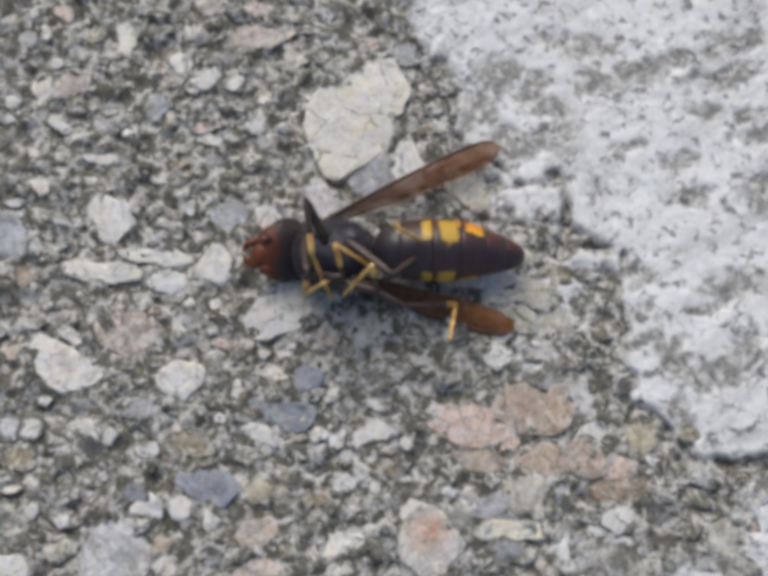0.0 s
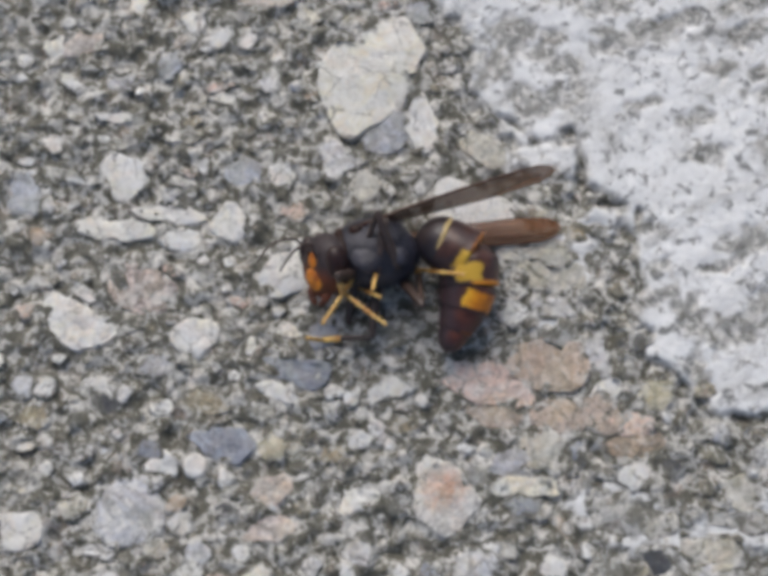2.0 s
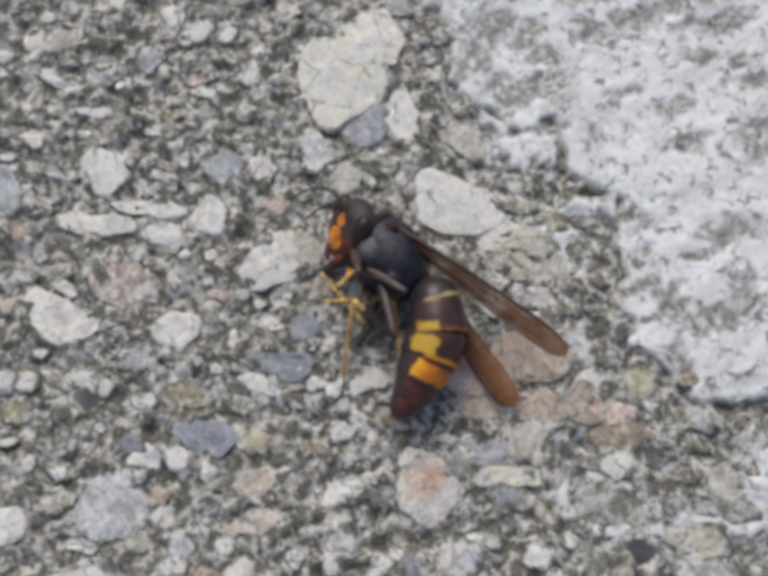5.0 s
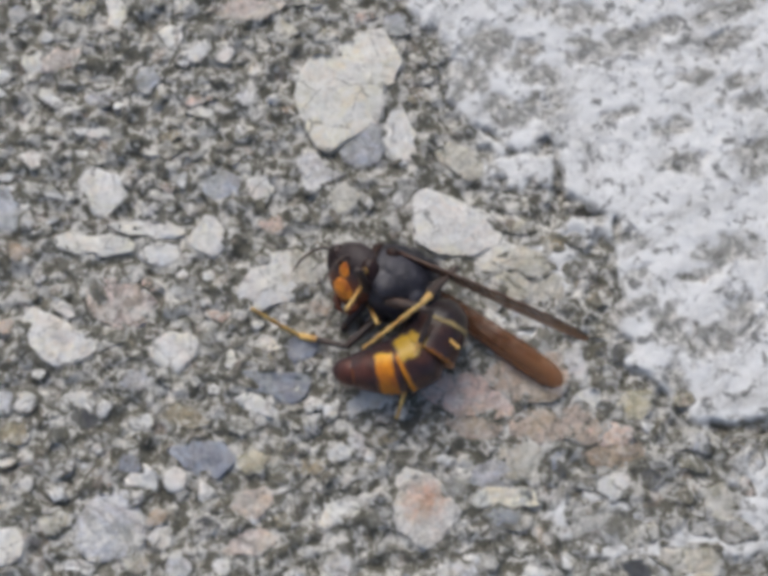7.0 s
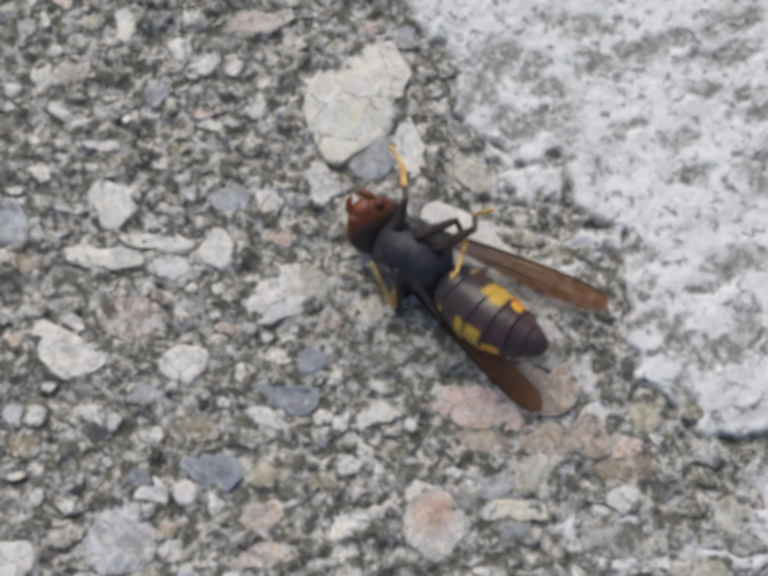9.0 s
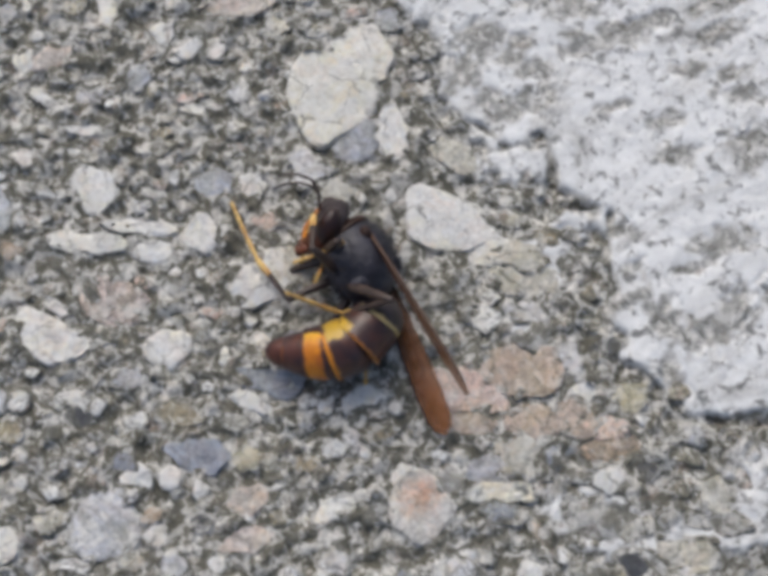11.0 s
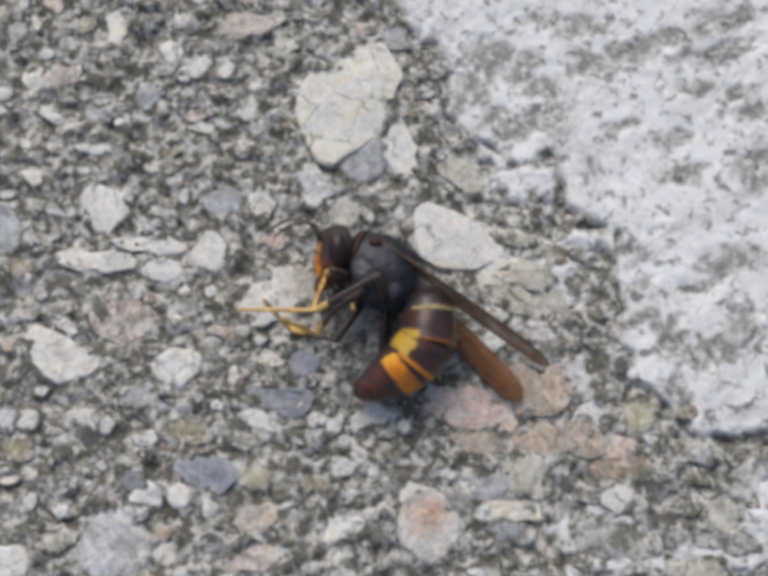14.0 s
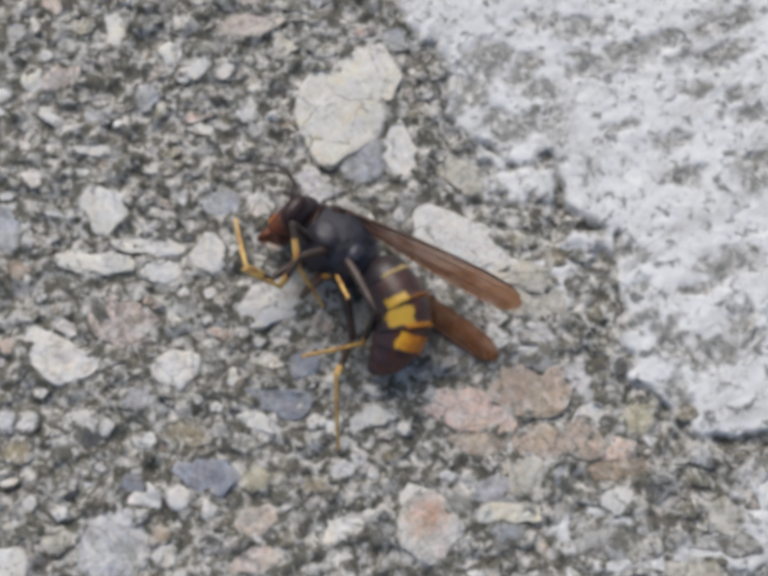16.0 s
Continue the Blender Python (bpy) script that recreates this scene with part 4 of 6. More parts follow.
def worn_stone(v, length, width, deep, seed, faces):
    """Turn a unit ball into a broken, worn stone: a crooked angular outline, steep sides, an uneven top."""
    r = np.random.RandomState(seed)
    ang, flat = np.arctan2(v[:, 1], v[:, 0]), np.hypot(v[:, 0], v[:, 1])
    sides = r.randint(4, 8)
    turn = (np.arange(sides) + 0.75 * r.rand(sides)) / sides * math.tau
    reach = np.full(len(v), 1.35)
    for a in turn:
        c = np.cos(ang - a)
        reach = np.minimum(reach, np.where(c > 0.1, (0.78 + 0.26 * r.rand()) / np.maximum(c, 0.1), 1.35))
    reach *= 1 + 0.06 * np.sin(3 * ang + 6 * r.rand()) + 0.035 * np.sin(5 * ang + 6 * r.rand()) + 0.02 * np.sin(8 * ang + 6 * r.rand())
    out = v * 1.0
    grow = np.minimum(flat * 1.3, 1) ** 0.9 / np.maximum(flat, 1e-6)
    if faces:
        cut = sum((np.maximum(np.cos(ang - radians(a)), 0) / d) ** 24 for a, d in faces)
        grow *= 1.1 * cut ** (-1 / 24)
    else:
        grow *= reach
    out[:, 0] *= grow * (1 if faces else length / 2)
    out[:, 1] *= grow * (1 if faces else width / 2)
    lean = 0.16 * (r.rand(2) - 0.5) * min(1, 2 / length)
    out[:, 2] = (np.clip(v[:, 2] * 1.9, -1, 1) * 0.8 + 0.2 * v[:, 2]) * deep + lean[0] * out[:, 0] + lean[1] * out[:, 1]
    top = v[:, 2] > 0.1
    k = 40 * r.rand(2)
    out[:, 2] += np.where(top, 0.42 * bumps(out[:, 0] + k[0], out[:, 1] + k[1], 1.3, 11) + 0.25 * bumps(out[:, 0] + k[1], out[:, 1], 0.55, 12), 0)
    if length > 2.2:
        size, high = math.sqrt(length * width) / 2, float(np.percentile(out[:, 2], 92))
        for a in r.rand(4) * math.tau:
            along = out[:, 0] * math.cos(a) + out[:, 1] * math.sin(a)
            drop = (0.04 + 0.055 * min(size, 3)) * (0.6 + 0.8 * r.rand())
            start = size * (0.05 + 0.35 * r.rand())
            out[:, 2] = np.where(top, np.minimum(out[:, 2], high - drop * (along - start) / max(size, float(along.max())) + 0.06 * bumps(out[:, 0], out[:, 1] + k[0], 0.4, 16)), out[:, 2])
    return out


def lay_stone(k, x, y, length, width, turn, material, faces):
    """One stone of the aggregate, bedded in the mortar; millimetres and degrees."""
    v, f = BALLS[4 if length > 4.5 else 3 if length > 2.0 else 2]
    s = worn_stone(v, length * 1.1, width * 1.1, 0.3 + 0.14 * min(length, width), k + 1, faces)
    ca, sa = math.cos(radians(turn)), math.sin(radians(turn))
    if not faces:
        s = np.stack([s[:, 0] * ca - s[:, 1] * sa, s[:, 0] * sa + s[:, 1] * ca, s[:, 2]], 1)
    m = 3 * x + 5 * y
    for cell, much in ((1.7, (0.08 if faces else 0.12) * min(length, width, 5)), (0.7, 0.46)):
        s[:, 0] += much * bumps(s[:, 1] + m, s[:, 2] + 0.7 * m, cell, 13)
        s[:, 1] += much * bumps(s[:, 0] + m, s[:, 2] + 0.4 * m, cell, 14)
    me = mesh("stone", s.tolist(), f.tolist(), [material])
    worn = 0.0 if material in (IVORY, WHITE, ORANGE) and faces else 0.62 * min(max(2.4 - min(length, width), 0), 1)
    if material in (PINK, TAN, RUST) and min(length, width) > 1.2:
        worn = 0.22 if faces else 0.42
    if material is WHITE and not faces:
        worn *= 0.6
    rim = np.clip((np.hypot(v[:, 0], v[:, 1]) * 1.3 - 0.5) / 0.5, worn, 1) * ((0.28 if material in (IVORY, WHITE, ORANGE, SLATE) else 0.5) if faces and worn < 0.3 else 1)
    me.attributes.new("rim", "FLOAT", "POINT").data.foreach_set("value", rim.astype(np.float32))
    ob = part("stone", me, ground)
    ob.location = (x * MM, y * MM, (k * 0.0003 + proud_by(k, length, width) - float(np.percentile(s[:, 2], 88))) * MM)
    PLACED.append((x, y, length * 0.5, width * 0.5, ca, sa))


# ---- hornet ----
hornet = tagged(new("hornet"), "dark hornet with orange tail band lying on its side, struggling", "hornet")

part("thorax", mesh("thorax", *along_x([(3.25, 0.35, 0.5, 0.6), (3.15, 0.3, 1.2, 1.3), (2.75, 0.25, 1.9, 2.0), (2.1, 0.2, 2.35, 2.45), (1.2, 0.15, 2.6, 2.75), (0.2, 0.1, 2.65, 2.85),
                                         (-0.9, 0.05, 2.55, 2.75), (-1.9, -0.05, 2.25, 2.4), (-2.6, -0.2, 1.7, 1.9), (-3.1, -0.3, 1.0, 1.2), (-3.35, -0.35, 0.5, 0.6)], 28), [BLACK]), hornet)
part("pronotum", mesh("pronotum", *along_x([(3.2, 0.5, 0.9, 1.0), (3.0, 0.55, 1.75, 1.75), (2.6, 0.5, 2.15, 2.1), (2.25, 0.42, 2.3, 2.25)], 24), [BROWN]), hornet)
part("scutellum", mesh("scutellum", *ball((-1.5, 0, 2.1), (0.8, 0, -0.25), (0, 1.3, 0), (0.15, 0, 0.55)), [BLACK]), hornet)


def build_flanks():
    """Plates on the sides of the thorax, with a groove between them, and the small caps over the wing roots."""
    for s in (1, -1):
        part("mesopleuron", mesh("mesopleuron", *ball((0.9, s * 1.70, -0.35), (1.5, 0, 0.1), (0.05, s * -0.35, 1.75), (0, s * 0.86, 0.15), 20, 12), [PLEURA]), hornet)
        part("metapleuron", mesh("metapleuron", *ball((-1.45, s * 1.40, -0.5), (0.95, 0, 0.1), (0.1, s * -0.3, 1.5), (0, s * 0.82, 0.15), 18, 12), [PLEURA]), hornet)
        part("tegula", mesh("tegula", *ball((1.2, s * 2.1, 1.55), (0.6, 0, 0), (0, s * 0.4, -0.3), (0, s * 0.25, 0.35), 14, 9), [BROWN]), hornet)


build_flanks()


def mirrored(vf, s):
    """The piece on the left (1) or on the right (-1)."""
    v, f = vf
    return ([(x, s * y, z) for x, y, z in v], [tuple(reversed(q)) for q in f] if s < 0 else f)


def build_head():
    head = part("head", mesh("head", *along_x([(-0.05, 0.1, 0.7, 0.8), (0.1, 0.0, 1.7, 1.7), (0.5, -0.2, 2.45, 2.35), (1.1, -0.35, 2.55, 2.55), (1.7, -0.45, 2.3, 2.4), (2.15, -0.5, 1.7, 1.9), (2.4, -0.55, 0.9, 1.1)], 26), [HEAD]), hornet)
    part("clypeus", mesh("clypeus", *ball((2.0, 0, -1.5), (0.25, 0, 1.1), (0, 1.25, 0), (0.5, 0, -0.1)), [FACE]), head, "orange face plate")
    part("frons", mesh("frons", *ball((2.05, 0, 0.1), (0, 0, 0.95), (0, 1.0, 0), (0.42, 0, 0)), [FACE]), head)
    part("mouthparts", mesh("mouthparts", *ball((1.15, 0, -2.35), (0.85, 0, 0), (0, 1.0, 0), (0.2, 0, -0.75)), [JAWS]), head)
    for s in (1, -1):
        part("eye", mesh("eye", *mirrored(ball((1.25, 1.85, 0.1), (0.35, -0.1, 1.55), (0.85, -0.25, -0.2), (0.25, 0.85, 0), 20, 14), s), [EYE]), head)
        part("cheek", mesh("cheek", *mirrored(ball((1.0, 1.2, -1.75), (0.7, 0, 0.3), (0, 0.6, 0.2), (0, -0.2, 0.85)), s), [JAWS]), head)
        part("mandible", mesh("mandible", *mirrored(tube([(1.4, 1.05, -2.2), (1.7, 0.98, -2.8), (1.85, 0.62, -3.4), (1.85, 0.12, -3.65)], [0.36, 0.38, 0.28, 0.07], 10), s), [JAWS]), head)
        scape = [(2.3, 0.45, 0.5), (2.8, 0.7, 1.15), (3.2, 0.95, 1.8)]
        flag = [(3.2, 0.95, 1.8), (4.1, 1.2, 2.0), (5.1, 1.4, 1.75), (6.0, 1.55, 1.1), (6.6, 1.6, 0.3)]
        part("antenna", mesh("antenna", *mirrored(tube(scape + flag[1:], [0.12, 0.11, 0.12, 0.12, 0.11, 0.10, 0.06], 8), s), [LEG_DARK]), head)
    for ob in (head, *head.children):
        for v in ob.data.vertices:
            v.co *= 0.97
    return head


def build_hair(count, r):
    """Short dark pubescence over the thorax."""
    verts, faces = [], []
    for _ in range(count):
        w, x = r.uniform(0, math.tau), r.uniform(-2.6, 2.9)
        girth = 2.75 * math.sqrt(max(0.05, 1 - (x / 3.5) ** 2))
        root = Vector((x, girth * 0.93 * math.cos(w), girth * math.sin(w) + 0.1))
        way = (Vector((x * 0.4, math.cos(w) * 2.6, math.sin(w) * 2.8)) + Vector((r.uniform(-1.2, 0.6), r.uniform(-1, 1), r.uniform(-1, 1)))).normalized()
        side = way.cross(Vector((0.3, 0.5, 0.8))).normalized() * 0.03
        k = len(verts)
        verts += [tuple(root + side), tuple(root - side * 0.5 + way.cross(side)), tuple(root - side * 0.5 - way.cross(side)), tuple(root + way * r.uniform(0.35, 0.8))]
        faces += [(k, k + 1, k + 3), (k + 1, k + 2, k + 3), (k + 2, k, k + 3)]
    ob = part("hair", mesh("hair", verts, faces, [BLACK]), hornet, "short dark hair over the thorax")
    return tagged(ob, kind="stuff")


build_hair(1500, random.Random(3))
HEAD_JOINT, JAW = Vector((3.15, 0, 0.35)), Vector((1.8, 0, -3.0))
head = build_head()

# gaster: six rigid rings that slide into one another
SEGMENTS = [2.2, 2.4, 2.2, 2.0, 1.75, 1.85]
RADII = [(0.7, 2.25), (2.25, 2.5), (2.45, 2.4), (2.35, 2.0), (1.95, 1.4), (1.36, 0.1)]
WAIST = Vector((-3.2, 0, -0.3))


CUTICLE = [(0.046, 0.033, 0.033), (0.085, 0.038, 0.029), (0.100, 0.040, 0.028), (0.115, 0.040, 0.026), (0.110, 0.038, 0.026), (0.120, 0.040, 0.027)]
AMBER, STRAW, LEMON = (0.76, 0.275, 0.010), (0.52, 0.39, 0.17), (0.53, 0.33, 0.042)
# on each ring: from and to along it, from and to between belly (-1) and back (1), colour
MARKS = {
    0: [(0.86, 1.3, -0.95, 1.7, STRAW)],
    1: [(0.93, 1.3, -0.5, 1.5, (0.42, 0.16, 0.035)), (0.68, 1.2, -0.88, -0.22, LEMON)],
    2: [(0.84, 1.3, -0.45, 1.5, (0.66, 0.24, 0.02)), (0.22, 0.86, -0.88, -0.12, LEMON)],
    3: [(0.16, 0.86, -0.62, 1.5, AMBER)],
    4: [(0.86, 1.3, -0.2, 0.5, (0.16, 0.05, 0.015))],
    5: [],
}


def segment_material(i):
    """Dark cuticle with its bands and spots, soft and a little ragged at their edges."""
    n = Nodes("gaster_ring")
    own = n.own()
    wobble = n.noise(own, 1300, 3, 0.6)
    xyz = n.add("SeparateXYZ", Vector=own).outputs

    def scaled(v, k, jitter):
        m = n.add("Math", i0=v, i1=k)
        m.operation = "MULTIPLY"
        a = n.add("Math", i0=wobble, i1=jitter, i2=m.outputs[0])
        a.operation = "MULTIPLY_ADD"
        b = n.add("Math", i0=a.outputs[0], i1=jitter / 2)
        b.operation = "SUBTRACT"
        return b.outputs[0]

    def step(v, low, high):
        m = n.add("MapRange", Value=v, i1=low, i2=high)
        m.interpolation_type = "SMOOTHSTEP"
        return m.outputs[0]

    f, d = scaled(xyz[0], -1000.0 / SEGMENTS[i], 0.26), scaled(xyz[2], 2000.0 / 0.94 / sum(RADII[i]), 0.34)
    c = n.mix(n.ramp(n.noise(own, 900, 4, 0.6), (0.35, 0.0), (0.65, 1.0)), CUTICLE[i], tuple(k * 0.5 for k in CUTICLE[i]))
    c = n.mix(n.ramp(n.noise(own, 260, 3, 0.5), (0.42, 0.0), (0.6, 0.65)), c, (0.032, 0.031, 0.042))
    for f0, f1, d0, d1, colour in MARKS[i]:
        mask = None
        for v, lo, hi in ((f, f0, f1), (d, d0, d1)):
            for w in (step(v, lo - 0.08, lo + 0.08), step(v, hi + 0.08, hi - 0.08)):
                if mask is None:
                    mask = w
                else:
                    m = n.add("Math", i0=mask, i1=w)
                    m.operation = "MULTIPLY"
                    mask = m.outputs[0]
        if colour is AMBER:
            colour = n.mix(n.ramp(n.noise(own, 420, 4, 0.6), (0.36, 0.0), (0.62, 0.9)), AMBER, (0.40, 0.11, 0.018))
            colour = n.mix(step(d, -0.1, -0.75), colour, (0.84, 0.48, 0.04))
        c = n.mix(mask, c, colour)
    n.bump(n.noise(own, 5000, 3, 0.6), 0.35, 0.00006)
    return n.done(c, 0.32, 0.42)


def build_segment(i):
    """A ring of the gaster; it runs along -x from its joint, with its dorsal side at +z."""
    n, length, (r0, r1) = 28, SEGMENTS[i], RADII[i]
    rows = []
    tuck = 0 if i == 0 else 1.2
    for k in range(3 if i else 0):
        f = k / 3
        rows.append((tuck * (1 - f), r0 * (0.45 + 0.48 * math.sin(f * math.pi / 2))))
    steps = 9
    for k in range(steps + 1):
        f = k / steps
        if i == 0:
            r = max(r0 * 0.7, r1 * math.sqrt(1 - (1 - f) ** 2))
        elif i == 5:
            r = r0 * math.sqrt(max(1 - f ** 1.6, 0.004))
        else:
            r = r0 + (r1 - r0) * f + 0.07 * math.sin(f * math.pi) + 0.07 * max(0, f - 0.75) / 0.25
        rows.append((-length * f, max(r, 0.05)))
    if i < 5:
        rows.append((-length - 0.03, r1 * 0.93))
    verts, faces = loft([((x, 0, 0), (0, r, 0), (0, 0, r * 0.94)) for x, r in rows], n)
    return part("abdomen_segment", mesh("abdomen_segment", verts, faces, [segment_material(i)]), hornet, ("black ring with a pale hind edge", "", "", "dark ring with a broad orange band", "", "red-brown pointed tail tip")[i])


segments = [build_segment(i) for i in range(6)]

WING_JOINT = {1: Vector((0.9, 1.9, 1.75)), -1: Vector((0.9, -1.9, 1.75))}


def build_wing(s):
    """A wing folded lengthwise into a narrow blade along +x; z is the normal of the blade."""
    outline = [(0.0, 0.15), (1.0, 0.30), (3.2, 0.55), (6.4, 0.82), (9.6, 0.98), (12.8, 1.08), (14.9, 0.98), (15.8, 0.65), (16.2, 0.15)]
    n, verts, faces = 9, [], []
    for layer in (1, -1):
        for x, w in outline:
            for i in range(n):
                f = i / (n - 1) * 2 - 1
                sag = 0.16 * (1 - f * f) * w + 0.05 * math.sin(3.1 * x + 4 * f) * w
                verts.append((x, s * f * w, sag + layer * 0.02))
    m = len(outline)
    for layer in (0, 1):
        for k in range(m - 1):
            for i in range(n - 1):
                q = [layer * m * n + k * n + i, layer * m * n + k * n + i + 1, layer * m * n + (k + 1) * n + i + 1, layer * m * n + (k + 1) * n + i]
                faces.append(tuple(q if layer else reversed(q)))
    for k in range(m - 1):
        for i in (0, n - 1):
            a, b = k * n + i, (k + 1) * n + i
            faces.append((a, b, b + m * n, a + m * n))
    wing = part("wing", mesh("wing", verts, faces, [WING]), hornet, "smoky amber wing folded lengthwise")
    part("vein", mesh("vein", *tube([(x, s * w * 0.97, 0.03) for x, w in outline[:-1]], [0.2, 0.18, 0.15, 0.13, 0.12, 0.11, 0.09, 0.05], 8), [VEIN]), wing)
    for f in (-0.3, 0.45):
        part("vein", mesh("vein", *tube([(x, s * w * f, 0.13 * w + 0.03) for x, w in outline[1:-2]], [0.05, 0.05, 0.045, 0.04, 0.035, 0.03], 6), [VEIN]), wing)
    return wing


wings = {s: build_wing(s) for s in (1, -1)}

LEG_LENGTHS = {1: (3.4, 3.2, 4.6), 2: (4.2, 4.2, 5.6), 3: (4.8, 5.4, 6.6)}
LEG_JOINTS = {1: Vector((2.1, 1.2, -1.7)), 2: Vector((0.4, 1.5, -2.1)), 3: Vector((-1.3, 1.4, -1.9))}


lower = {}


def build_leg(i):
    """Femur with tibia and tarsus under it, each along its own +x."""
    fl, tl, sl = LEG_LENGTHS[i]
    leg = part("leg", mesh("femur", *tube([(-0.2, 0, 0), (0.3, 0, 0), (fl * 0.35, 0, 0.06), (fl * 0.75, 0, 0.04), (fl, 0, 0), (fl + 0.15, 0, 0)], [0.28, 0.38, 0.42, 0.34, 0.26, 0.13], 10), [LEG_DARK]), hornet)
    v, f = tube([(-0.1, 0, 0), (0.2, 0, 0), (tl * 0.35, 0, 0.03), (tl * 0.62, 0, 0.03), (tl * 0.8, 0, 0), (tl, 0, 0), (tl + 0.1, 0, 0)], [0.13, 0.2, 0.24, 0.27, 0.28, 0.24, 0.1], 10)
    tone = [0] * 20 + [1 if i == 1 else 0] * 10 + [1 if i < 3 else 0] * 10 + [1] * 20 + [0, 1]
    tibia = part("tibia", mesh("tibia", v, f, [LEG_DARK, LEG_YELLOW], tone), leg)
    pts, rad = [(-0.05, 0, 0)], [0.12]
    x = 0.0
    for j, share in enumerate((0.42, 0.2, 0.14, 0.1, 0.14)):
        for g, r in ((0.06, 0.15), (0.8, 0.21), (0.98, 0.13)):
            pts.append((x + share * sl * g, 0, 0.02 * j))
            rad.append(r * (1 - 0.05 * j))
        x += share * sl
    lower[leg] = tibia, part("tarsus", mesh("tarsus", *tube(pts, rad, 8), [LEG_YELLOW]), leg, "yellow jointed foot")
    return leg


legs = {(s, i): build_leg(i) for s in (1, -1) for i in (1, 2, 3)}

# ---- aggregate, stone by stone ----
for k, plan in enumerate(PLAN):
    lay_stone(k, *plan)


def build_grit(count, low, high, level, seed):
    """The small grains between the stones, as one sheet of loose-looking grit set in the mortar."""
    r = np.random.RandomState(seed)
    x, y = r.uniform(-46, 46, count), r.uniform(-40, 43, count)
    size = low + (high - low) * r.rand(count) ** 2.2
    m, d = cement_at(x, y)
    keep = (r.rand(count) > 0.94 * m) & ((d < 0) | (r.rand(count) < 0.12))
    for px, py, a, b, ca, sa in PLACED:
        u, v = (x - px) * ca + (y - py) * sa, -(x - px) * sa + (y - py) * ca
        keep &= (u / a) ** 2 + (v / b) ** 2 > 0.95
    x, y, size = x[keep], y[keep], size[keep]
    z = height(x, y)
    v, f = BALLS[level]
    n = len(x)
    shape = v[None] * (1 + 0.5 * (r.rand(n, len(v), 1) - 0.5))
    shape = shape * np.stack([size * r.uniform(0.8, 1.35, n), size * r.uniform(0.6, 0.95, n), size * r.uniform(0.25, 0.45, n)], 1)[:, None] / 2
    a = r.rand(n) * math.tau
    ca, sa = np.cos(a)[:, None], np.sin(a)[:, None]
    out = np.stack([shape[..., 0] * ca - shape[..., 1] * sa + x[:, None], shape[..., 0] * sa + shape[..., 1] * ca + y[:, None], shape[..., 2] + (z - 0.1 * size)[:, None]], 2)
    faces = (f[None] + (np.arange(n) * len(v))[:, None, None]).reshape(-1, 3)
    me = bpy.data.meshes.new("grit")
    me.from_pydata((out.reshape(-1, 3) * MM).tolist(), [], faces.tolist())
    me.materials.append(GRAIN)
    ob = part("grit", me, ground, "fine pale and dark grit between the stones")
    return tagged(ob, kind="stuff")


build_grit(420, 0.7, 1.5, 2, 21)
build_grit(9500, 0.25, 0.85, 1, 22)

# ---- movement ----
STANCES = []
UP = Vector((0, 0, 1))


def frame_of(x, z):
    """A turn whose x axis is x and whose z axis is as near to z as can be."""
    x = x.normalized()
    y = z.cross(x)
    if y.length < 1e-4:
        y = Vector((0.3, 1, 0.2)).cross(x)
    y.normalize()
    return Matrix((x, y, x.cross(y))).transposed()


def reach(start, target, length):
    """A way of that length from start that lies under or over the target, never below the ground."""
    v = Vector(target) - start
    flat = Vector((v.x, v.y, 0))
    if flat.length >= length:
        w = flat.normalized() * length
        w.z = max(min(v.z, 0.35 * length), -0.35 * length)
        w = w.normalized() * length
    else:
        rise = math.sqrt(length ** 2 - flat.length ** 2)
        w = flat + UP * (rise if v.z > 0 else -rise)
    if start.z + w.z < 0.3:
        drop = max(0.3 - start.z, -length)
        side = Vector((w.x, w.y, 0))
        side = side.normalized() if side.length > 1e-3 else Vector((-0.6, -0.8, 0))
        w = side * math.sqrt(max(length ** 2 - drop ** 2, 1e-6)) + UP * drop
    return w.normalized()


REST = {1: ((3.2, 2.6, -3.4), (5.0, 2.0, -4.8), (3.6, 1.2, -6.6)), 2: ((1.4, 2.6, -4.6), (2.4, 2.0, -6.8), (4.6, 1.4, -7.6)), 3: ((-1.6, 2.4, -4.6), (0.6, 1.8, -6.6), (3.6, 1.2, -8.0))}


# on the side that lies on the ground the idle legs are folded under the body
FOLDED = {1: ((3.0, 1.5, -3.6), (2.0, 0.6, -0.8), (0.5, 0.2, -4.0)), 2: ((0.5, 1.5, -5.2), (-0.5, 0.8, -1.8), (-3.0, 0.6, -4.5)), 3: ((-2.5, 1.5, -5.2), (-3.0, 0.8, -1.5), (-6.0, 0.6, -4.0))}


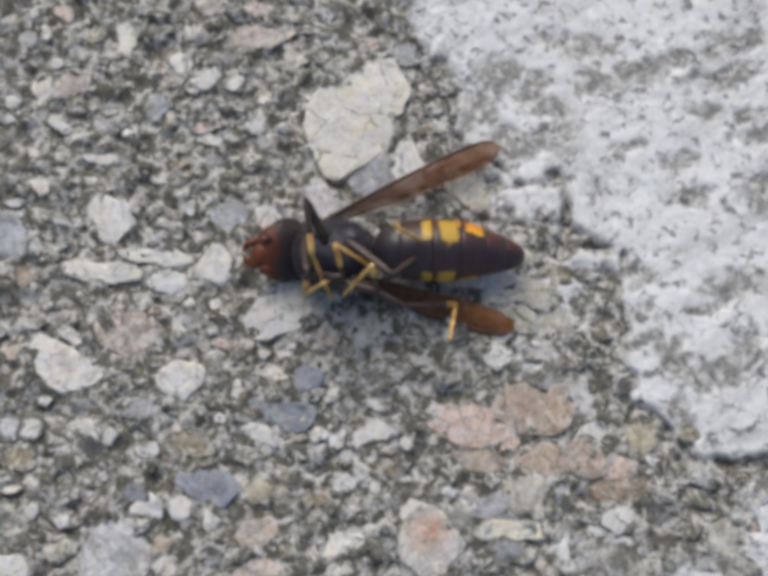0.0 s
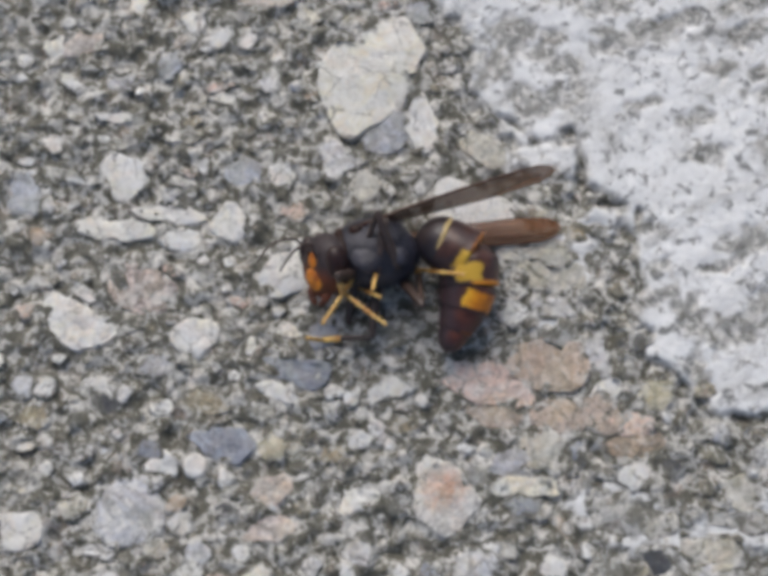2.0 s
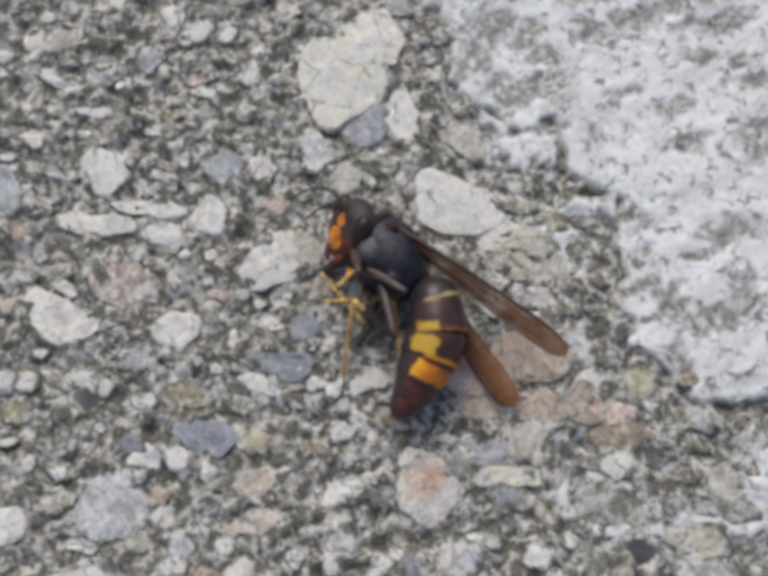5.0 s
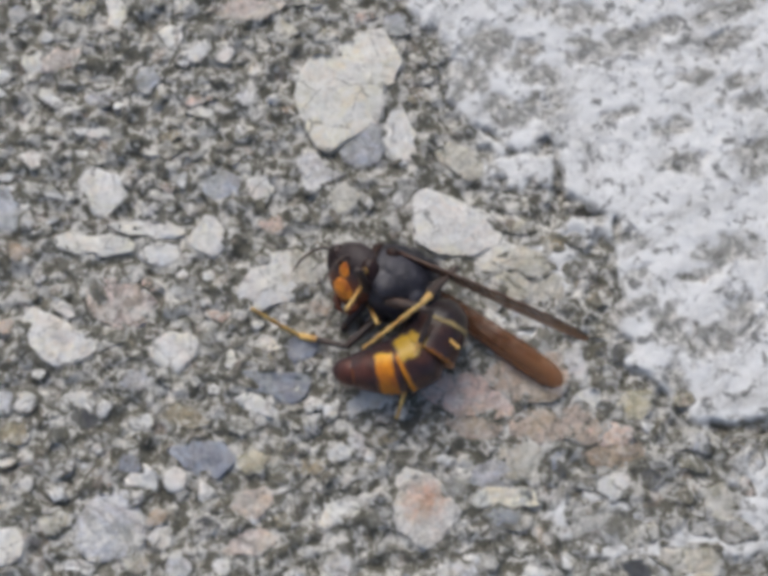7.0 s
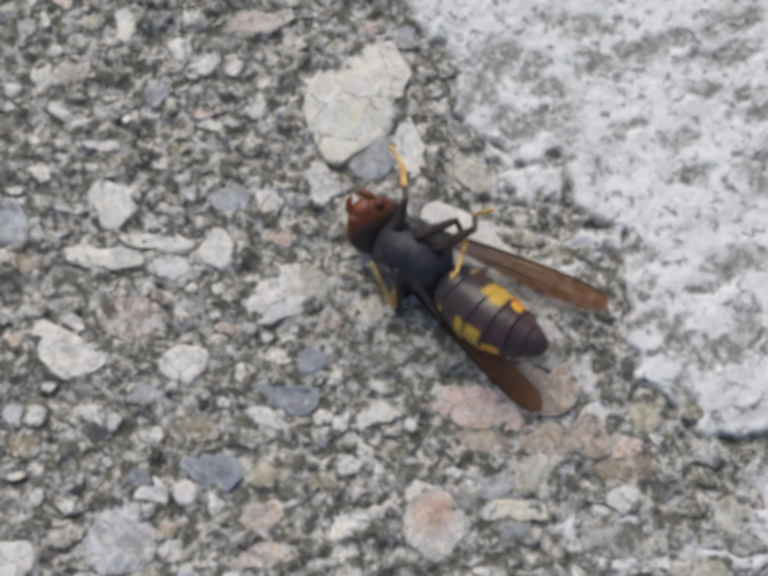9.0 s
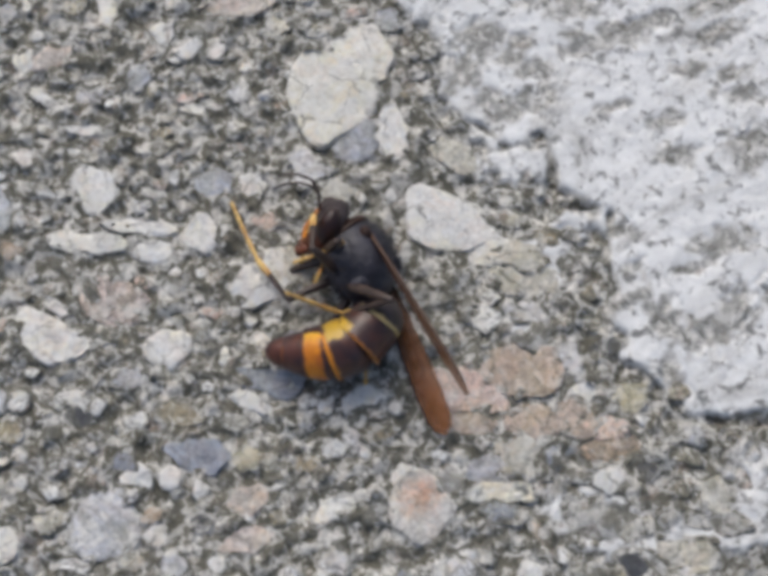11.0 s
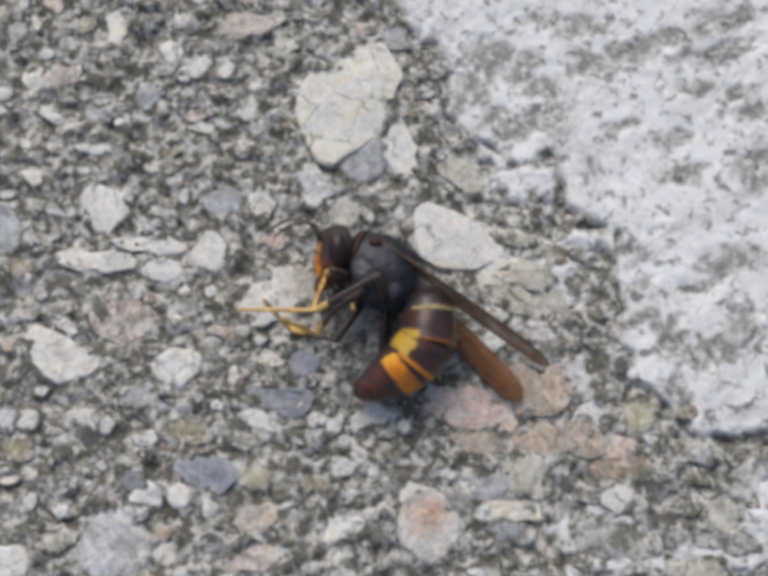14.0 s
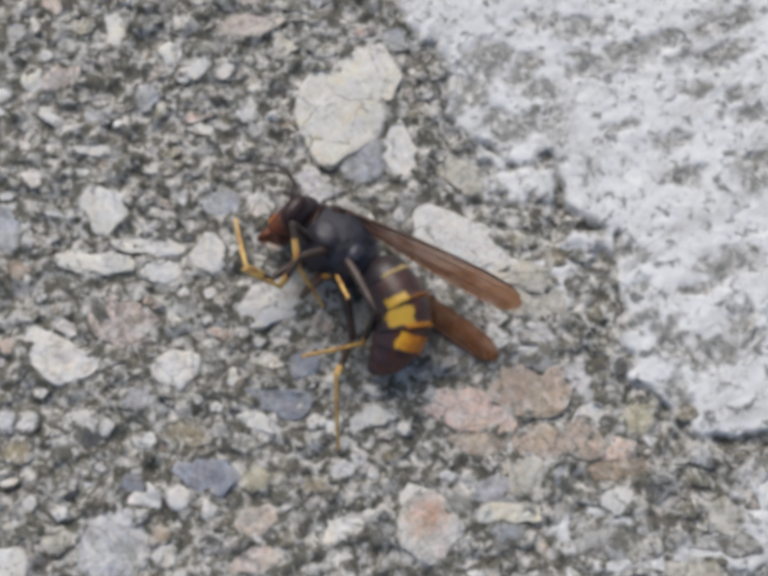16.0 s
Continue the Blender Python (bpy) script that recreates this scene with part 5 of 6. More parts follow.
def key(t, neck, waist, roll, jaw, mid, tail, wl, wr, twist=0, face=0, loose=False, **given):
    """What the hornet does at one time: places in millimetres of the ends of its limbs; roll turns the belly up."""
    neck, waist = Vector(neck), Vector(waist)
    ahead = (neck - waist).normalized()
    side = (UP - ahead * UP.dot(ahead)).normalized()
    back_up = ahead.cross(side)
    c, s = math.cos(radians(roll)), math.sin(radians(roll))
    body = frame_of(ahead, back_up * c - side * s)
    centre = (neck + waist) / 2
    place = lambda p: centre + body @ Vector(p)
    dorsal, left = body.col[2].copy(), body.col[1].copy()
    turns = {"body": body}
    # head
    way = (Vector(jaw) - place(HEAD_JOINT)).normalized()
    y = (left - way * left.dot(way)).normalized()
    world_axes = Matrix.Rotation(radians(-face), 3, way) @ Matrix((way, y, way.cross(y))).transposed()
    j = JAW.normalized()
    own_axes = Matrix((j, Vector((0, 1, 0)), j.cross(Vector((0, 1, 0))))).transposed()
    turns["head"] = body.transposed() @ (world_axes @ own_axes.transposed())
    # gaster: six links along a bent line through mid to tail
    p0, p1, p2 = place(WAIST), Vector(mid), Vector(tail)
    bend = 2 * p1 - (p0 + p2) / 2
    line = [p0 * (1 - f) ** 2 + bend * 2 * f * (1 - f) + p2 * f * f for f in np.linspace(0, 1, 61)]
    far = np.concatenate([[0], np.cumsum([(b - a).length for a, b in zip(line, line[1:])])])
    far /= far[-1]
    cuts = np.concatenate([[0], np.cumsum(SEGMENTS)]) / sum(SEGMENTS)
    at = lambda f: Vector([float(np.interp(f, far, [q[k] for q in line])) for k in range(3)])
    slide = min(1.0, max(0.78, sum((b - a).length for a, b in zip(line, line[1:])) / sum(SEGMENTS)))
    up, last = dorsal, body
    for i in range(6):
        d = (at(cuts[i + 1]) - at(cuts[i])).normalized()
        up = (up - d * up.dot(d)).normalized()
        m = frame_of(-d, up)
        m = m @ Matrix.Rotation(radians(twist) * (i + 1) / 6, 3, "X")
        turns["segment", i] = last.transposed() @ m
        last = m
    # wings: direction, and how far the blade stands on edge
    for side_sign, (tip, edge) in ((1, wl), (-1, wr)):
        d = (Vector(tip) - place(WING_JOINT[side_sign])).normalized()
        n = (UP - d * UP.dot(d)).normalized()
        n = Matrix.Rotation(radians(edge), 3, d) @ n
        turns["wing", side_sign] = body.transposed() @ frame_of(d, n)
    idle = set()
    for (s, i) in legs:
        goal = given.get("lr"[s < 0] + str(i))
        if goal is None:
            if loose:
                idle |= {("leg", s, i, k) for k in range(3)}
            goal = [place((x, s * yy, z)) for x, yy, z in (REST if s > 0 else FOLDED)[i]]
        p = place((LEG_JOINTS[i].x, s * LEG_JOINTS[i].y, LEG_JOINTS[i].z))
        last = body
        for k in range(3):
            d = reach(p, goal[k], LEG_LENGTHS[i][k])
            m = frame_of(d, dorsal)
            turns["leg", s, i, k] = last.transposed() @ m
            p, last = p + d * LEG_LENGTHS[i][k], m
    STANCES.append((t, centre, {k: m.to_quaternion() for k, m in turns.items()}, slide, idle))


def posed(point, q):
    return Matrix.Translation(Vector(point) * MM) @ q.to_matrix().to_4x4()


def between(f, a, b):
    """The pose part way between two keys: the joints turn, the limbs keep their length."""
    g = f * f * (3 - 2 * f)
    turn = {k: a[2][k].slerp(b[2][k] if a[2][k].dot(b[2][k]) >= 0 else -b[2][k], g) for k in a[2]}
    out = {hornet: posed(a[1].lerp(b[1], g), turn["body"]), head: posed(HEAD_JOINT, turn["head"])}
    m = Matrix.Translation(WAIST * MM)
    slide = a[3] + (b[3] - a[3]) * g
    for i, ob in enumerate(segments):
        m = m @ turn["segment", i].to_matrix().to_4x4()
        out[ob] = m.copy()
        m = m @ Matrix.Translation((-SEGMENTS[i] * slide * MM, 0, 0))
        if i == 0:
            lean = Matrix.Identity(3).to_quaternion().slerp(turn["segment", 1], 0.8)
            out[ob] = m @ lean.to_matrix().to_4x4() @ Matrix.Translation((SEGMENTS[0] * MM, 0, 0))
    for s, ob in wings.items():
        out[ob] = posed(WING_JOINT[s], turn["wing", s])
    for (s, i), ob in legs.items():
        j, (fl, tl, _) = LEG_JOINTS[i], LEG_LENGTHS[i]
        out[ob] = posed((j.x, s * j.y, j.z), turn["leg", s, i, 0])
        tibia, tarsus = lower[ob]
        m = posed((fl, 0, 0), turn["leg", s, i, 1])
        out[tibia] = m
        out[tarsus] = m @ posed((tl, 0, 0), turn["leg", s, i, 2])
    return out


def motions():
    key(0, neck=(-7.39, 2.06, 3.10), waist=(-0.86, 2.26, 3.10), roll=62, jaw=(-13.15, 2.23, 3.20), mid=(4.30, 2.43, 3.20), tail=(11.57, 2.12, 2.00), wl=((10.34, 11.98, 1.50), 20), wr=((11.49, -3.76, 0.60), 20), l2=((-5.95, 5.04, 6.20), (-5.47, 0.63, 5.80), (-4.15, -1.53, 5.00)), r1=((-3.16, -0.30, 6.50), (-3.72, 1.70, 7.00), (-0.34, 0.20, 6.00)), l1=((-5.89, -0.24, 6.20), (-6.13, -1.31, 5.80), (-4.42, -1.45, 5.00)), r3=((2.53, -2.89, 4.00), (5.81, -1.52, 4.00), (5.06, -5.31, 1.00)), r2=((0.23, -1.53, 5.00), (-0.91, -0.19, 6.00), (-3.20, -1.53, 5.00)), l3=((0.60, -0.42, 7.00), (3.82, 2.49, 6.50), (0.61, 2.85, 6.00)))
    key(0.2, loose=True, neck=(-6.66, 3.03, 3.10), waist=(-0.46, 2.25, 3.10), roll=60, jaw=(-10.16, 4.58, 3.20), mid=(4.98, 3.68, 3.20), tail=(11.26, 2.29, 2.00), wl=((10.44, 14.21, 1.50), 20), wr=((11.51, -3.02, 0.60), 20), l2=((-5.85, 5.32, 6.20), (-5.41, 2.14, 5.80), (-3.95, 0.15, 5.00)), r3=((2.76, -0.72, 4.00), (4.92, 1.48, 4.00), (4.43, -2.51, 2.00)))
    key(0.3, loose=True, neck=(-6.28, 3.63, 3.10), waist=(-0.62, 1.85, 3.10), roll=58, jaw=(-9.59, 6.09, 3.20), mid=(5.14, 1.39, 4.00), tail=(9.45, 2.89, 5.00), wl=((10.34, 12.13, 1.50), 20), wr=((10.12, -3.65, 0.60), 20), l2=((-3.48, 8.01, 6.20), (-3.79, 4.81, 5.80), (-3.49, 2.82, 5.00)), l3=((1.31, 5.24, 6.20), (2.92, 6.46, 5.80), (5.05, 2.82, 5.00)))
    key(0.4, loose=True, neck=(-5.90, 3.23, 3.10), waist=(-0.68, 1.33, 3.10), roll=45, jaw=(-8.98, 2.79, 2.60), mid=(4.90, 0.90, 4.40), tail=(2.60, -0.60, 8.20), wl=((10.65, 10.73, 2.00), 20), wr=((10.81, -3.75, 0.80), 20), l2=((-3.2, 5.6, 6.2), (-4.6, 2.9, 5.8), (-7.0, 2.2, 5.0)), l3=((1.8, 2.6, 6.8), (5.2, 2.2, 7.4), (6.0, -1.2, 7.0)), l1=((-4.2, 6.2, 6.2), (-3.8, 8.0, 5.8), (-7.5, 9.5, 4.5)), face=35)
    key(0.5, neck=(-6.76, 1.29, 3.10), waist=(-0.43, 0.43, 3.10), roll=5, jaw=(-9.88, -0.65, 2.60), mid=(2.31, -2.48, 3.20), tail=(-2.34, -6.77, 2.00), wl=((10.85, 0.06, 4.20), 82), wr=((11.11, -1.85, 1.00), 40), l1=((-6.12, -0.58, 6.20), (-5.98, 1.06, 5.80), (-8.66, -1.68, 5.00)), l2=((-4.62, -0.58, 6.20), (-6.53, -0.88, 5.80), (-5.60, -3.03, 5.00)), r2=((-5.58, -5.74, 1.60), (-8.74, -4.88, 1.20), (-13.59, -2.67, 0.50)), l3=((1.60, -1.74, 6.20), (0.58, -6.81, 5.80), (-1.58, -10.95, 5.00)), face=60, twist=-30)
    key(0.7, loose=True, neck=(-5.54, 0.98, 3.10), waist=(-0.02, 0.09, 3.10), roll=5, jaw=(-7.26, -2.01, 2.60), mid=(3.68, -2.35, 3.20), tail=(-0.47, -6.65, 2.00), wl=((12.31, 1.81, 4.20), 60), wr=((11.88, -3.25, 1.00), 30), l3=((-0.00, 2.63, 6.20), (-1.05, 0.02, 5.80), (-0.52, -8.03, 5.00)), r2=((-4.36, -4.57, 1.60), (-5.47, -5.05, 1.20), (-9.55, -5.15, 0.50)), face=70, twist=-45)
    key(1, neck=(-6.25, -0.60, 3.10), waist=(-0.32, -0.20, 3.10), roll=10, jaw=(-8.18, -3.26, 2.60), mid=(3.76, -2.79, 3.20), tail=(-1.63, -7.01, 2.00), twist=-45, wl=((12.11, 2.51, 4.20), 70), wr=((12.37, -0.74, 1.00), 30), l3=((-1.17, 3.18, 6.20), (-2.04, -0.62, 5.80), (-1.54, -6.99, 5.00)), l2=((-2.84, -2.82, 6.20), (-2.32, -4.27, 5.80), (-1.90, -8.51, 5.00)), r2=((-4.92, -6.04, 1.60), (-5.92, -5.37, 1.20), (-9.54, -3.45, 0.50)), l1=((-4.35, -1.29, 6.20), (-2.85, -2.74, 5.80), (-4.38, -4.50, 5.00)), face=50)
    key(1.2, loose=True, neck=(-5.70, -1.33, 3.10), waist=(-0.10, -1.00, 3.10), roll=5, jaw=(-8.47, -5.07, 2.60), mid=(4.25, -3.28, 3.20), tail=(0.27, -6.99, 2.00), wl=((11.51, 3.37, 4.20), 75), wr=((11.52, -0.99, 1.00), 20), l3=((-2.50, -0.41, 6.20), (-3.22, -4.60, 5.80), (-0.92, -10.46, 5.00)), r2=((-3.67, -7.08, 1.60), (-5.31, -7.01, 1.20), (-9.39, -6.01, 0.50)), face=55, twist=-45)
    key(1.5, neck=(-4.95, -1.72, 3.10), waist=(0.86, -1.52, 3.10), roll=0, jaw=(-7.64, -4.98, 2.60), mid=(5.85, -1.14, 3.20), tail=(3.93, -4.45, 2.00), wl=((13.23, 2.79, 4.20), 95), wr=((12.74, -0.64, 1.00), 10), l3=((0.27, -1.64, 6.20), (-1.97, -7.29, 5.80), (-1.14, -13.93, 5.00)), r2=((-2.42, -10.09, 1.60), (-3.40, -10.34, 1.20), (-7.61, -11.42, 0.50)), l1=((-5.14, -5.85, 6.20), (-5.14, -7.86, 5.80), (-2.55, -7.16, 5.00)), l2=((-2.53, -5.47, 6.20), (-3.28, -7.29, 5.80), (-0.86, -7.92, 5.00)), face=50)
    key(1.7, loose=True, neck=(-5.64, -1.12, 3.10), waist=(-0.15, -0.68, 3.10), roll=5, jaw=(-7.24, -4.97, 2.60), mid=(5.10, -2.91, 3.20), tail=(2.95, -9.00, 2.00), wl=((11.45, 3.02, 4.20), 75), wr=((12.81, -0.98, 1.00), 20), l2=((-3.93, -0.56, 6.20), (-3.93, -2.61, 5.80), (-4.46, -5.87, 5.00)), l3=((-0.79, 0.52, 6.20), (-1.00, -2.62, 5.80), (-1.32, -7.36, 5.00)), r2=((-2.96, -7.74, 1.60), (-5.13, -8.21, 1.20), (-9.50, -8.54, 0.50)), face=55)
    key(2, neck=(-4.81, -2.10, 3.10), waist=(1.19, -0.72, 3.10), roll=5, jaw=(-6.54, -5.14, 2.60), mid=(5.42, -1.94, 3.20), tail=(3.46, -8.97, 2.00), wl=((11.85, 4.97, 4.20), 60), wr=((12.92, 1.20, 1.00), 20), l3=((-1.70, 0.85, 6.20), (-3.02, -2.54, 5.80), (-5.84, -7.73, 5.00)), l1=((-4.69, -4.16, 6.20), (-4.33, -4.84, 5.80), (-1.04, -7.74, 5.00)), l2=((-0.95, 0.85, 6.20), (-1.70, -2.54, 5.80), (-2.01, -5.44, 5.00)), r2=((-2.12, -7.91, 1.60), (-3.48, -7.84, 1.20), (-7.01, -8.70, 0.50)), face=50)
    key(2.2, loose=True, neck=(-4.02, -1.17, 3.10), waist=(1.15, 0.15, 3.10), roll=5, jaw=(-6.60, -4.35, 2.60), mid=(6.69, -2.77, 3.20), tail=(3.99, -9.38, 2.00), wl=((11.85, 6.07, 4.20), 60), wr=((13.78, 2.03, 1.00), 20), l3=((-0.80, 2.70, 6.20), (-1.33, -0.45, 5.80), (3.04, -5.75, 5.00)), r2=((-0.27, -7.67, 1.60), (-1.89, -8.14, 1.20), (-6.98, -9.76, 0.50)), face=55)
    key(2.5, neck=(-4.39, -3.03, 3.10), waist=(1.48, -1.47, 3.10), roll=5, jaw=(-4.78, -6.66, 2.60), mid=(5.99, -3.49, 3.20), tail=(1.76, -7.94, 2.00), wl=((12.08, 5.00, 4.20), 60), wr=((12.84, 3.13, 1.00), 20), l3=((1.83, 2.61, 6.20), (2.26, -1.19, 5.80), (-0.97, -6.79, 5.00)), l2=((2.04, -2.27, 6.20), (2.99, -2.63, 5.80), (-1.52, -3.58, 5.00)), l1=((-2.46, -4.94, 6.20), (-0.21, -2.93, 5.80), (-1.15, -5.83, 5.00)), r2=((1.00, -7.86, 1.60), (-0.74, -8.76, 1.20), (-4.43, -10.79, 0.50)), face=72)
    key(2.7, loose=True, neck=(-3.34, -1.05, 3.10), waist=(2.03, -0.30, 3.10), roll=5, jaw=(-5.07, -4.45, 2.60), mid=(7.35, -2.67, 3.20), tail=(4.78, -7.21, 2.00), wl=((12.89, 3.90, 4.20), 60), wr=((13.79, 1.68, 1.00), 20), face=75)
    key(3, neck=(-4.18, -1.87, 3.10), waist=(1.62, -0.32, 3.10), roll=5, jaw=(-6.12, -4.91, 2.60), mid=(6.21, -2.36, 3.20), tail=(1.91, -11.12, 2.00), wl=((12.67, 4.91, 4.20), 70), wr=((14.43, -1.29, 1.00), 20), l2=((-0.30, 1.82, 6.20), (-0.90, -2.92, 5.80), (-2.91, -7.72, 5.00)), l3=((0.05, -1.10, 6.20), (1.88, -6.38, 5.80), (3.35, -9.46, 5.00)), l1=((-3.69, -3.38, 6.20), (-3.14, -2.91, 5.80), (-1.66, -4.66, 5.00)), r2=((0.03, -7.50, 1.60), (-2.69, -8.39, 1.20), (-6.89, -11.27, 0.50)), face=85)
    key(3.2, loose=True, neck=(-2.51, -0.85, 3.10), waist=(2.56, 0.67, 3.10), roll=5, jaw=(-5.31, -4.89, 2.60), mid=(7.57, -1.83, 3.20), tail=(3.30, -10.70, 2.00), wl=((12.63, 5.87, 4.20), 70), wr=((14.21, 2.26, 1.00), 20), l3=((6.43, -1.24, 6.20), (7.48, -2.22, 5.80), (5.09, -9.68, 5.00)), r2=((0.66, -8.35, 1.60), (-0.41, -8.27, 1.20), (-6.05, -9.87, 0.50)), face=80)
    key(5.3, loose=True, neck=(-0.99, -0.46, 3.10), waist=(2.38, -4.90, 3.10), roll=0, jaw=(-4.25, -2.52, 2.60), mid=(4.24, -8.19, 3.20), tail=(0.76, -15.22, 2.00), wl=((12.92, -10.60, 4.20), 40), wr=((9.74, -14.57, 1.00), 20), r2=((-1.05, -6.80, 3.00), (-1.58, -6.79, 3.00), (-4.81, -2.70, 2.00)), face=50)
    key(5.5, neck=(-2.65, 0.17, 3.10), waist=(1.15, -5.50, 3.10), roll=0, jaw=(-6.99, 0.48, 2.60), mid=(3.34, -9.62, 3.20), tail=(3.65, -15.00, 2.00), wl=((7.80, -10.41, 13.20), 50), wr=((9.07, -14.38, 1.00), 20), l2=((-0.22, -6.51, 6.20), (-0.77, -5.92, 5.80), (-6.61, -5.80, 5.00)), l1=((-3.18, -4.57, 6.20), (-3.19, -3.32, 5.80), (-5.11, -5.43, 5.00)), l3=((-1.36, -9.50, 6.20), (-3.21, -8.66, 5.80), (-6.04, -10.94, 5.00)), r2=((-3.70, -8.92, 3.00), (-4.07, -8.14, 3.00), (-7.21, -5.56, 2.00)), face=25)
    key(5.8, loose=True, neck=(0.00, -0.62, 3.10), waist=(3.79, -5.50, 3.10), roll=80, jaw=(-2.97, 2.28, 4.00), mid=(6.89, -9.00, 3.20), tail=(10.85, -14.41, 2.00), wl=((14.22, -10.96, 1.50), 20), wr=((7.98, -14.86, 0.60), 20), r1=((0.53, -1.25, 6.00), (2.09, -0.99, 7.00), (-1.05, -2.31, 6.00)), l1=((1.03, -2.92, 6.20), (-1.06, -3.87, 5.80), (3.13, -3.52, 5.00)), l3=((5.69, -4.03, 6.20), (6.27, -2.34, 5.80), (6.95, 2.21, 5.00)))
    key(5.9, loose=True, neck=(1.80, 0.19, 3.10), waist=(5.18, -5.03, 3.10), roll=84, jaw=(0.09, 3.27, 4.20), mid=(7.00, -8.57, 3.20), tail=(8.59, -13.98, 2.00), wl=((15.16, -10.32, 1.50), 20), wr=((8.75, -14.78, 0.60), 20), l1=((1.94, -0.65, 6.20), (2.17, 2.19, 5.80), (2.51, -1.52, 5.00)), r1=((3.09, 0.56, 6.00), (0.80, -1.08, 6.40), (4.21, -0.52, 5.60)))
    key(6, neck=(0.60, 0.49, 3.10), waist=(3.43, -3.90, 3.10), roll=75, jaw=(-0.74, 3.06, 2.60), mid=(6.58, -6.66, 4.00), tail=(0.89, -5.94, 6.50), twist=-215, wl=((14.84, -10.84, 2.00), 20), wr=((9.45, -14.90, 1.00), 20), l3=((2.97, -4.00, 6.20), (8.47, -1.66, 5.80), (5.27, -3.76, 5.00)), l2=((5.15, 2.17, 6.20), (4.20, 1.12, 5.80), (1.34, -0.79, 5.00)), r2=((-1.32, -3.14, 6.00), (-1.55, -0.69, 7.00), (4.08, -2.67, 7.00)), l1=((2.29, 0.64, 6.20), (3.09, 2.90, 5.80), (4.84, 3.51, 5.00)), r1=((-1.88, 1.01, 5.00), (-2.43, -0.04, 6.00), (-1.49, 2.98, 5.00)))
    key(6.1, loose=True, neck=(-1.03, -0.67, 3.10), waist=(2.78, -4.55, 3.10), roll=40, jaw=(-4.50, 0.61, 2.60), mid=(4.61, -7.66, 4.00), tail=(-3.31, -6.89, 6.00), twist=-110, wl=((12.77, -8.32, 4.20), 30), wr=((9.18, -14.75, 1.00), 20))
    key(6.3, loose=True, neck=(-0.78, -1.29, 3.10), waist=(4.10, -4.63, 3.10), roll=0, jaw=(-4.25, -4.00, 2.60), mid=(3.60, -8.96, 3.20), tail=(-5.35, -9.96, 2.00), wl=((11.27, -10.69, 4.20), 60), wr=((8.26, -14.48, 1.00), 20), l3=((2.83, -6.52, 6.20), (-0.80, -7.98, 5.80), (-5.19, -5.99, 5.00)), face=40, twist=-30)
    key(6.5, neck=(-1.31, -1.81, 3.10), waist=(4.43, -4.63, 3.10), roll=0, jaw=(-3.27, -5.62, 2.60), mid=(1.92, -9.08, 3.20), tail=(-5.36, -9.57, 2.00), wl=((15.15, -11.48, 4.20), 85), wr=((11.26, -13.89, 1.00), 20), l3=((3.27, -1.42, 6.20), (-0.89, -4.36, 5.80), (-7.32, -5.47, 5.00)), l1=((-2.37, -3.28, 6.20), (-2.76, -2.80, 5.80), (-3.18, -6.28, 5.00)), r3=((-1.66, -8.18, 6.00), (-3.07, -8.17, 6.00), (-5.50, -10.99, 5.00)), r2=((-4.09, -7.39, 1.60), (-5.66, -5.72, 1.20), (-8.27, -4.68, 0.50)), face=25)
    key(6.8, loose=True, neck=(-0.65, -0.93, 3.10), waist=(4.67, -4.07, 3.10), roll=3, jaw=(-2.84, -4.31, 2.60), mid=(4.37, -8.19, 3.20), tail=(-3.95, -9.41, 2.00), wl=((14.14, -7.30, 4.20), 80), wr=((12.89, -11.30, 1.00), 20), l3=((5.13, -1.73, 6.20), (2.98, -5.88, 5.80), (-1.94, -7.89, 5.00)), l2=((3.48, -6.49, 6.20), (2.60, -10.07, 5.80), (2.15, -13.79, 5.00)), face=30)
    key(7, neck=(-0.94, -1.88, 3.10), waist=(4.63, -3.92, 3.10), roll=5, jaw=(-2.91, -5.11, 2.60), mid=(3.58, -8.60, 3.20), tail=(-3.53, -9.49, 2.00), wl=((14.55, -7.56, 7.20), 80), wr=((14.08, -10.34, 1.00), 20), l2=((4.11, -5.89, 6.20), (2.75, -9.39, 5.80), (1.41, -13.37, 5.00)), l3=((6.25, -2.09, 6.20), (3.46, -5.42, 5.80), (-1.15, -8.34, 5.00)), l1=((-1.46, -2.77, 6.20), (-0.52, -2.30, 5.80), (-2.34, -5.77, 5.00)), r2=((-2.57, -7.69, 1.60), (-5.11, -6.80, 1.20), (-9.79, -5.02, 0.50)), face=60)
    key(7.5, neck=(-1.91, -1.04, 3.10), waist=(3.65, -3.88, 3.10), roll=5, jaw=(-3.69, -5.06, 2.60), mid=(3.75, -8.37, 3.20), tail=(-1.43, -9.67, 2.00), wl=((13.51, -6.16, 9.20), 80), wr=((13.06, -11.27, 1.00), 20), l3=((3.98, -0.67, 6.20), (2.63, -3.07, 5.80), (-3.32, -5.99, 5.00)), l1=((-1.87, -2.34, 6.20), (-3.96, -3.95, 5.80), (-1.16, -5.36, 5.00)), r2=((-2.58, -8.63, 1.60), (-6.08, -7.34, 1.20), (-10.76, -5.38, 0.50)), l2=((2.00, -6.39, 6.20), (-0.82, -8.92, 5.80), (-0.30, -11.89, 5.00)), face=30)
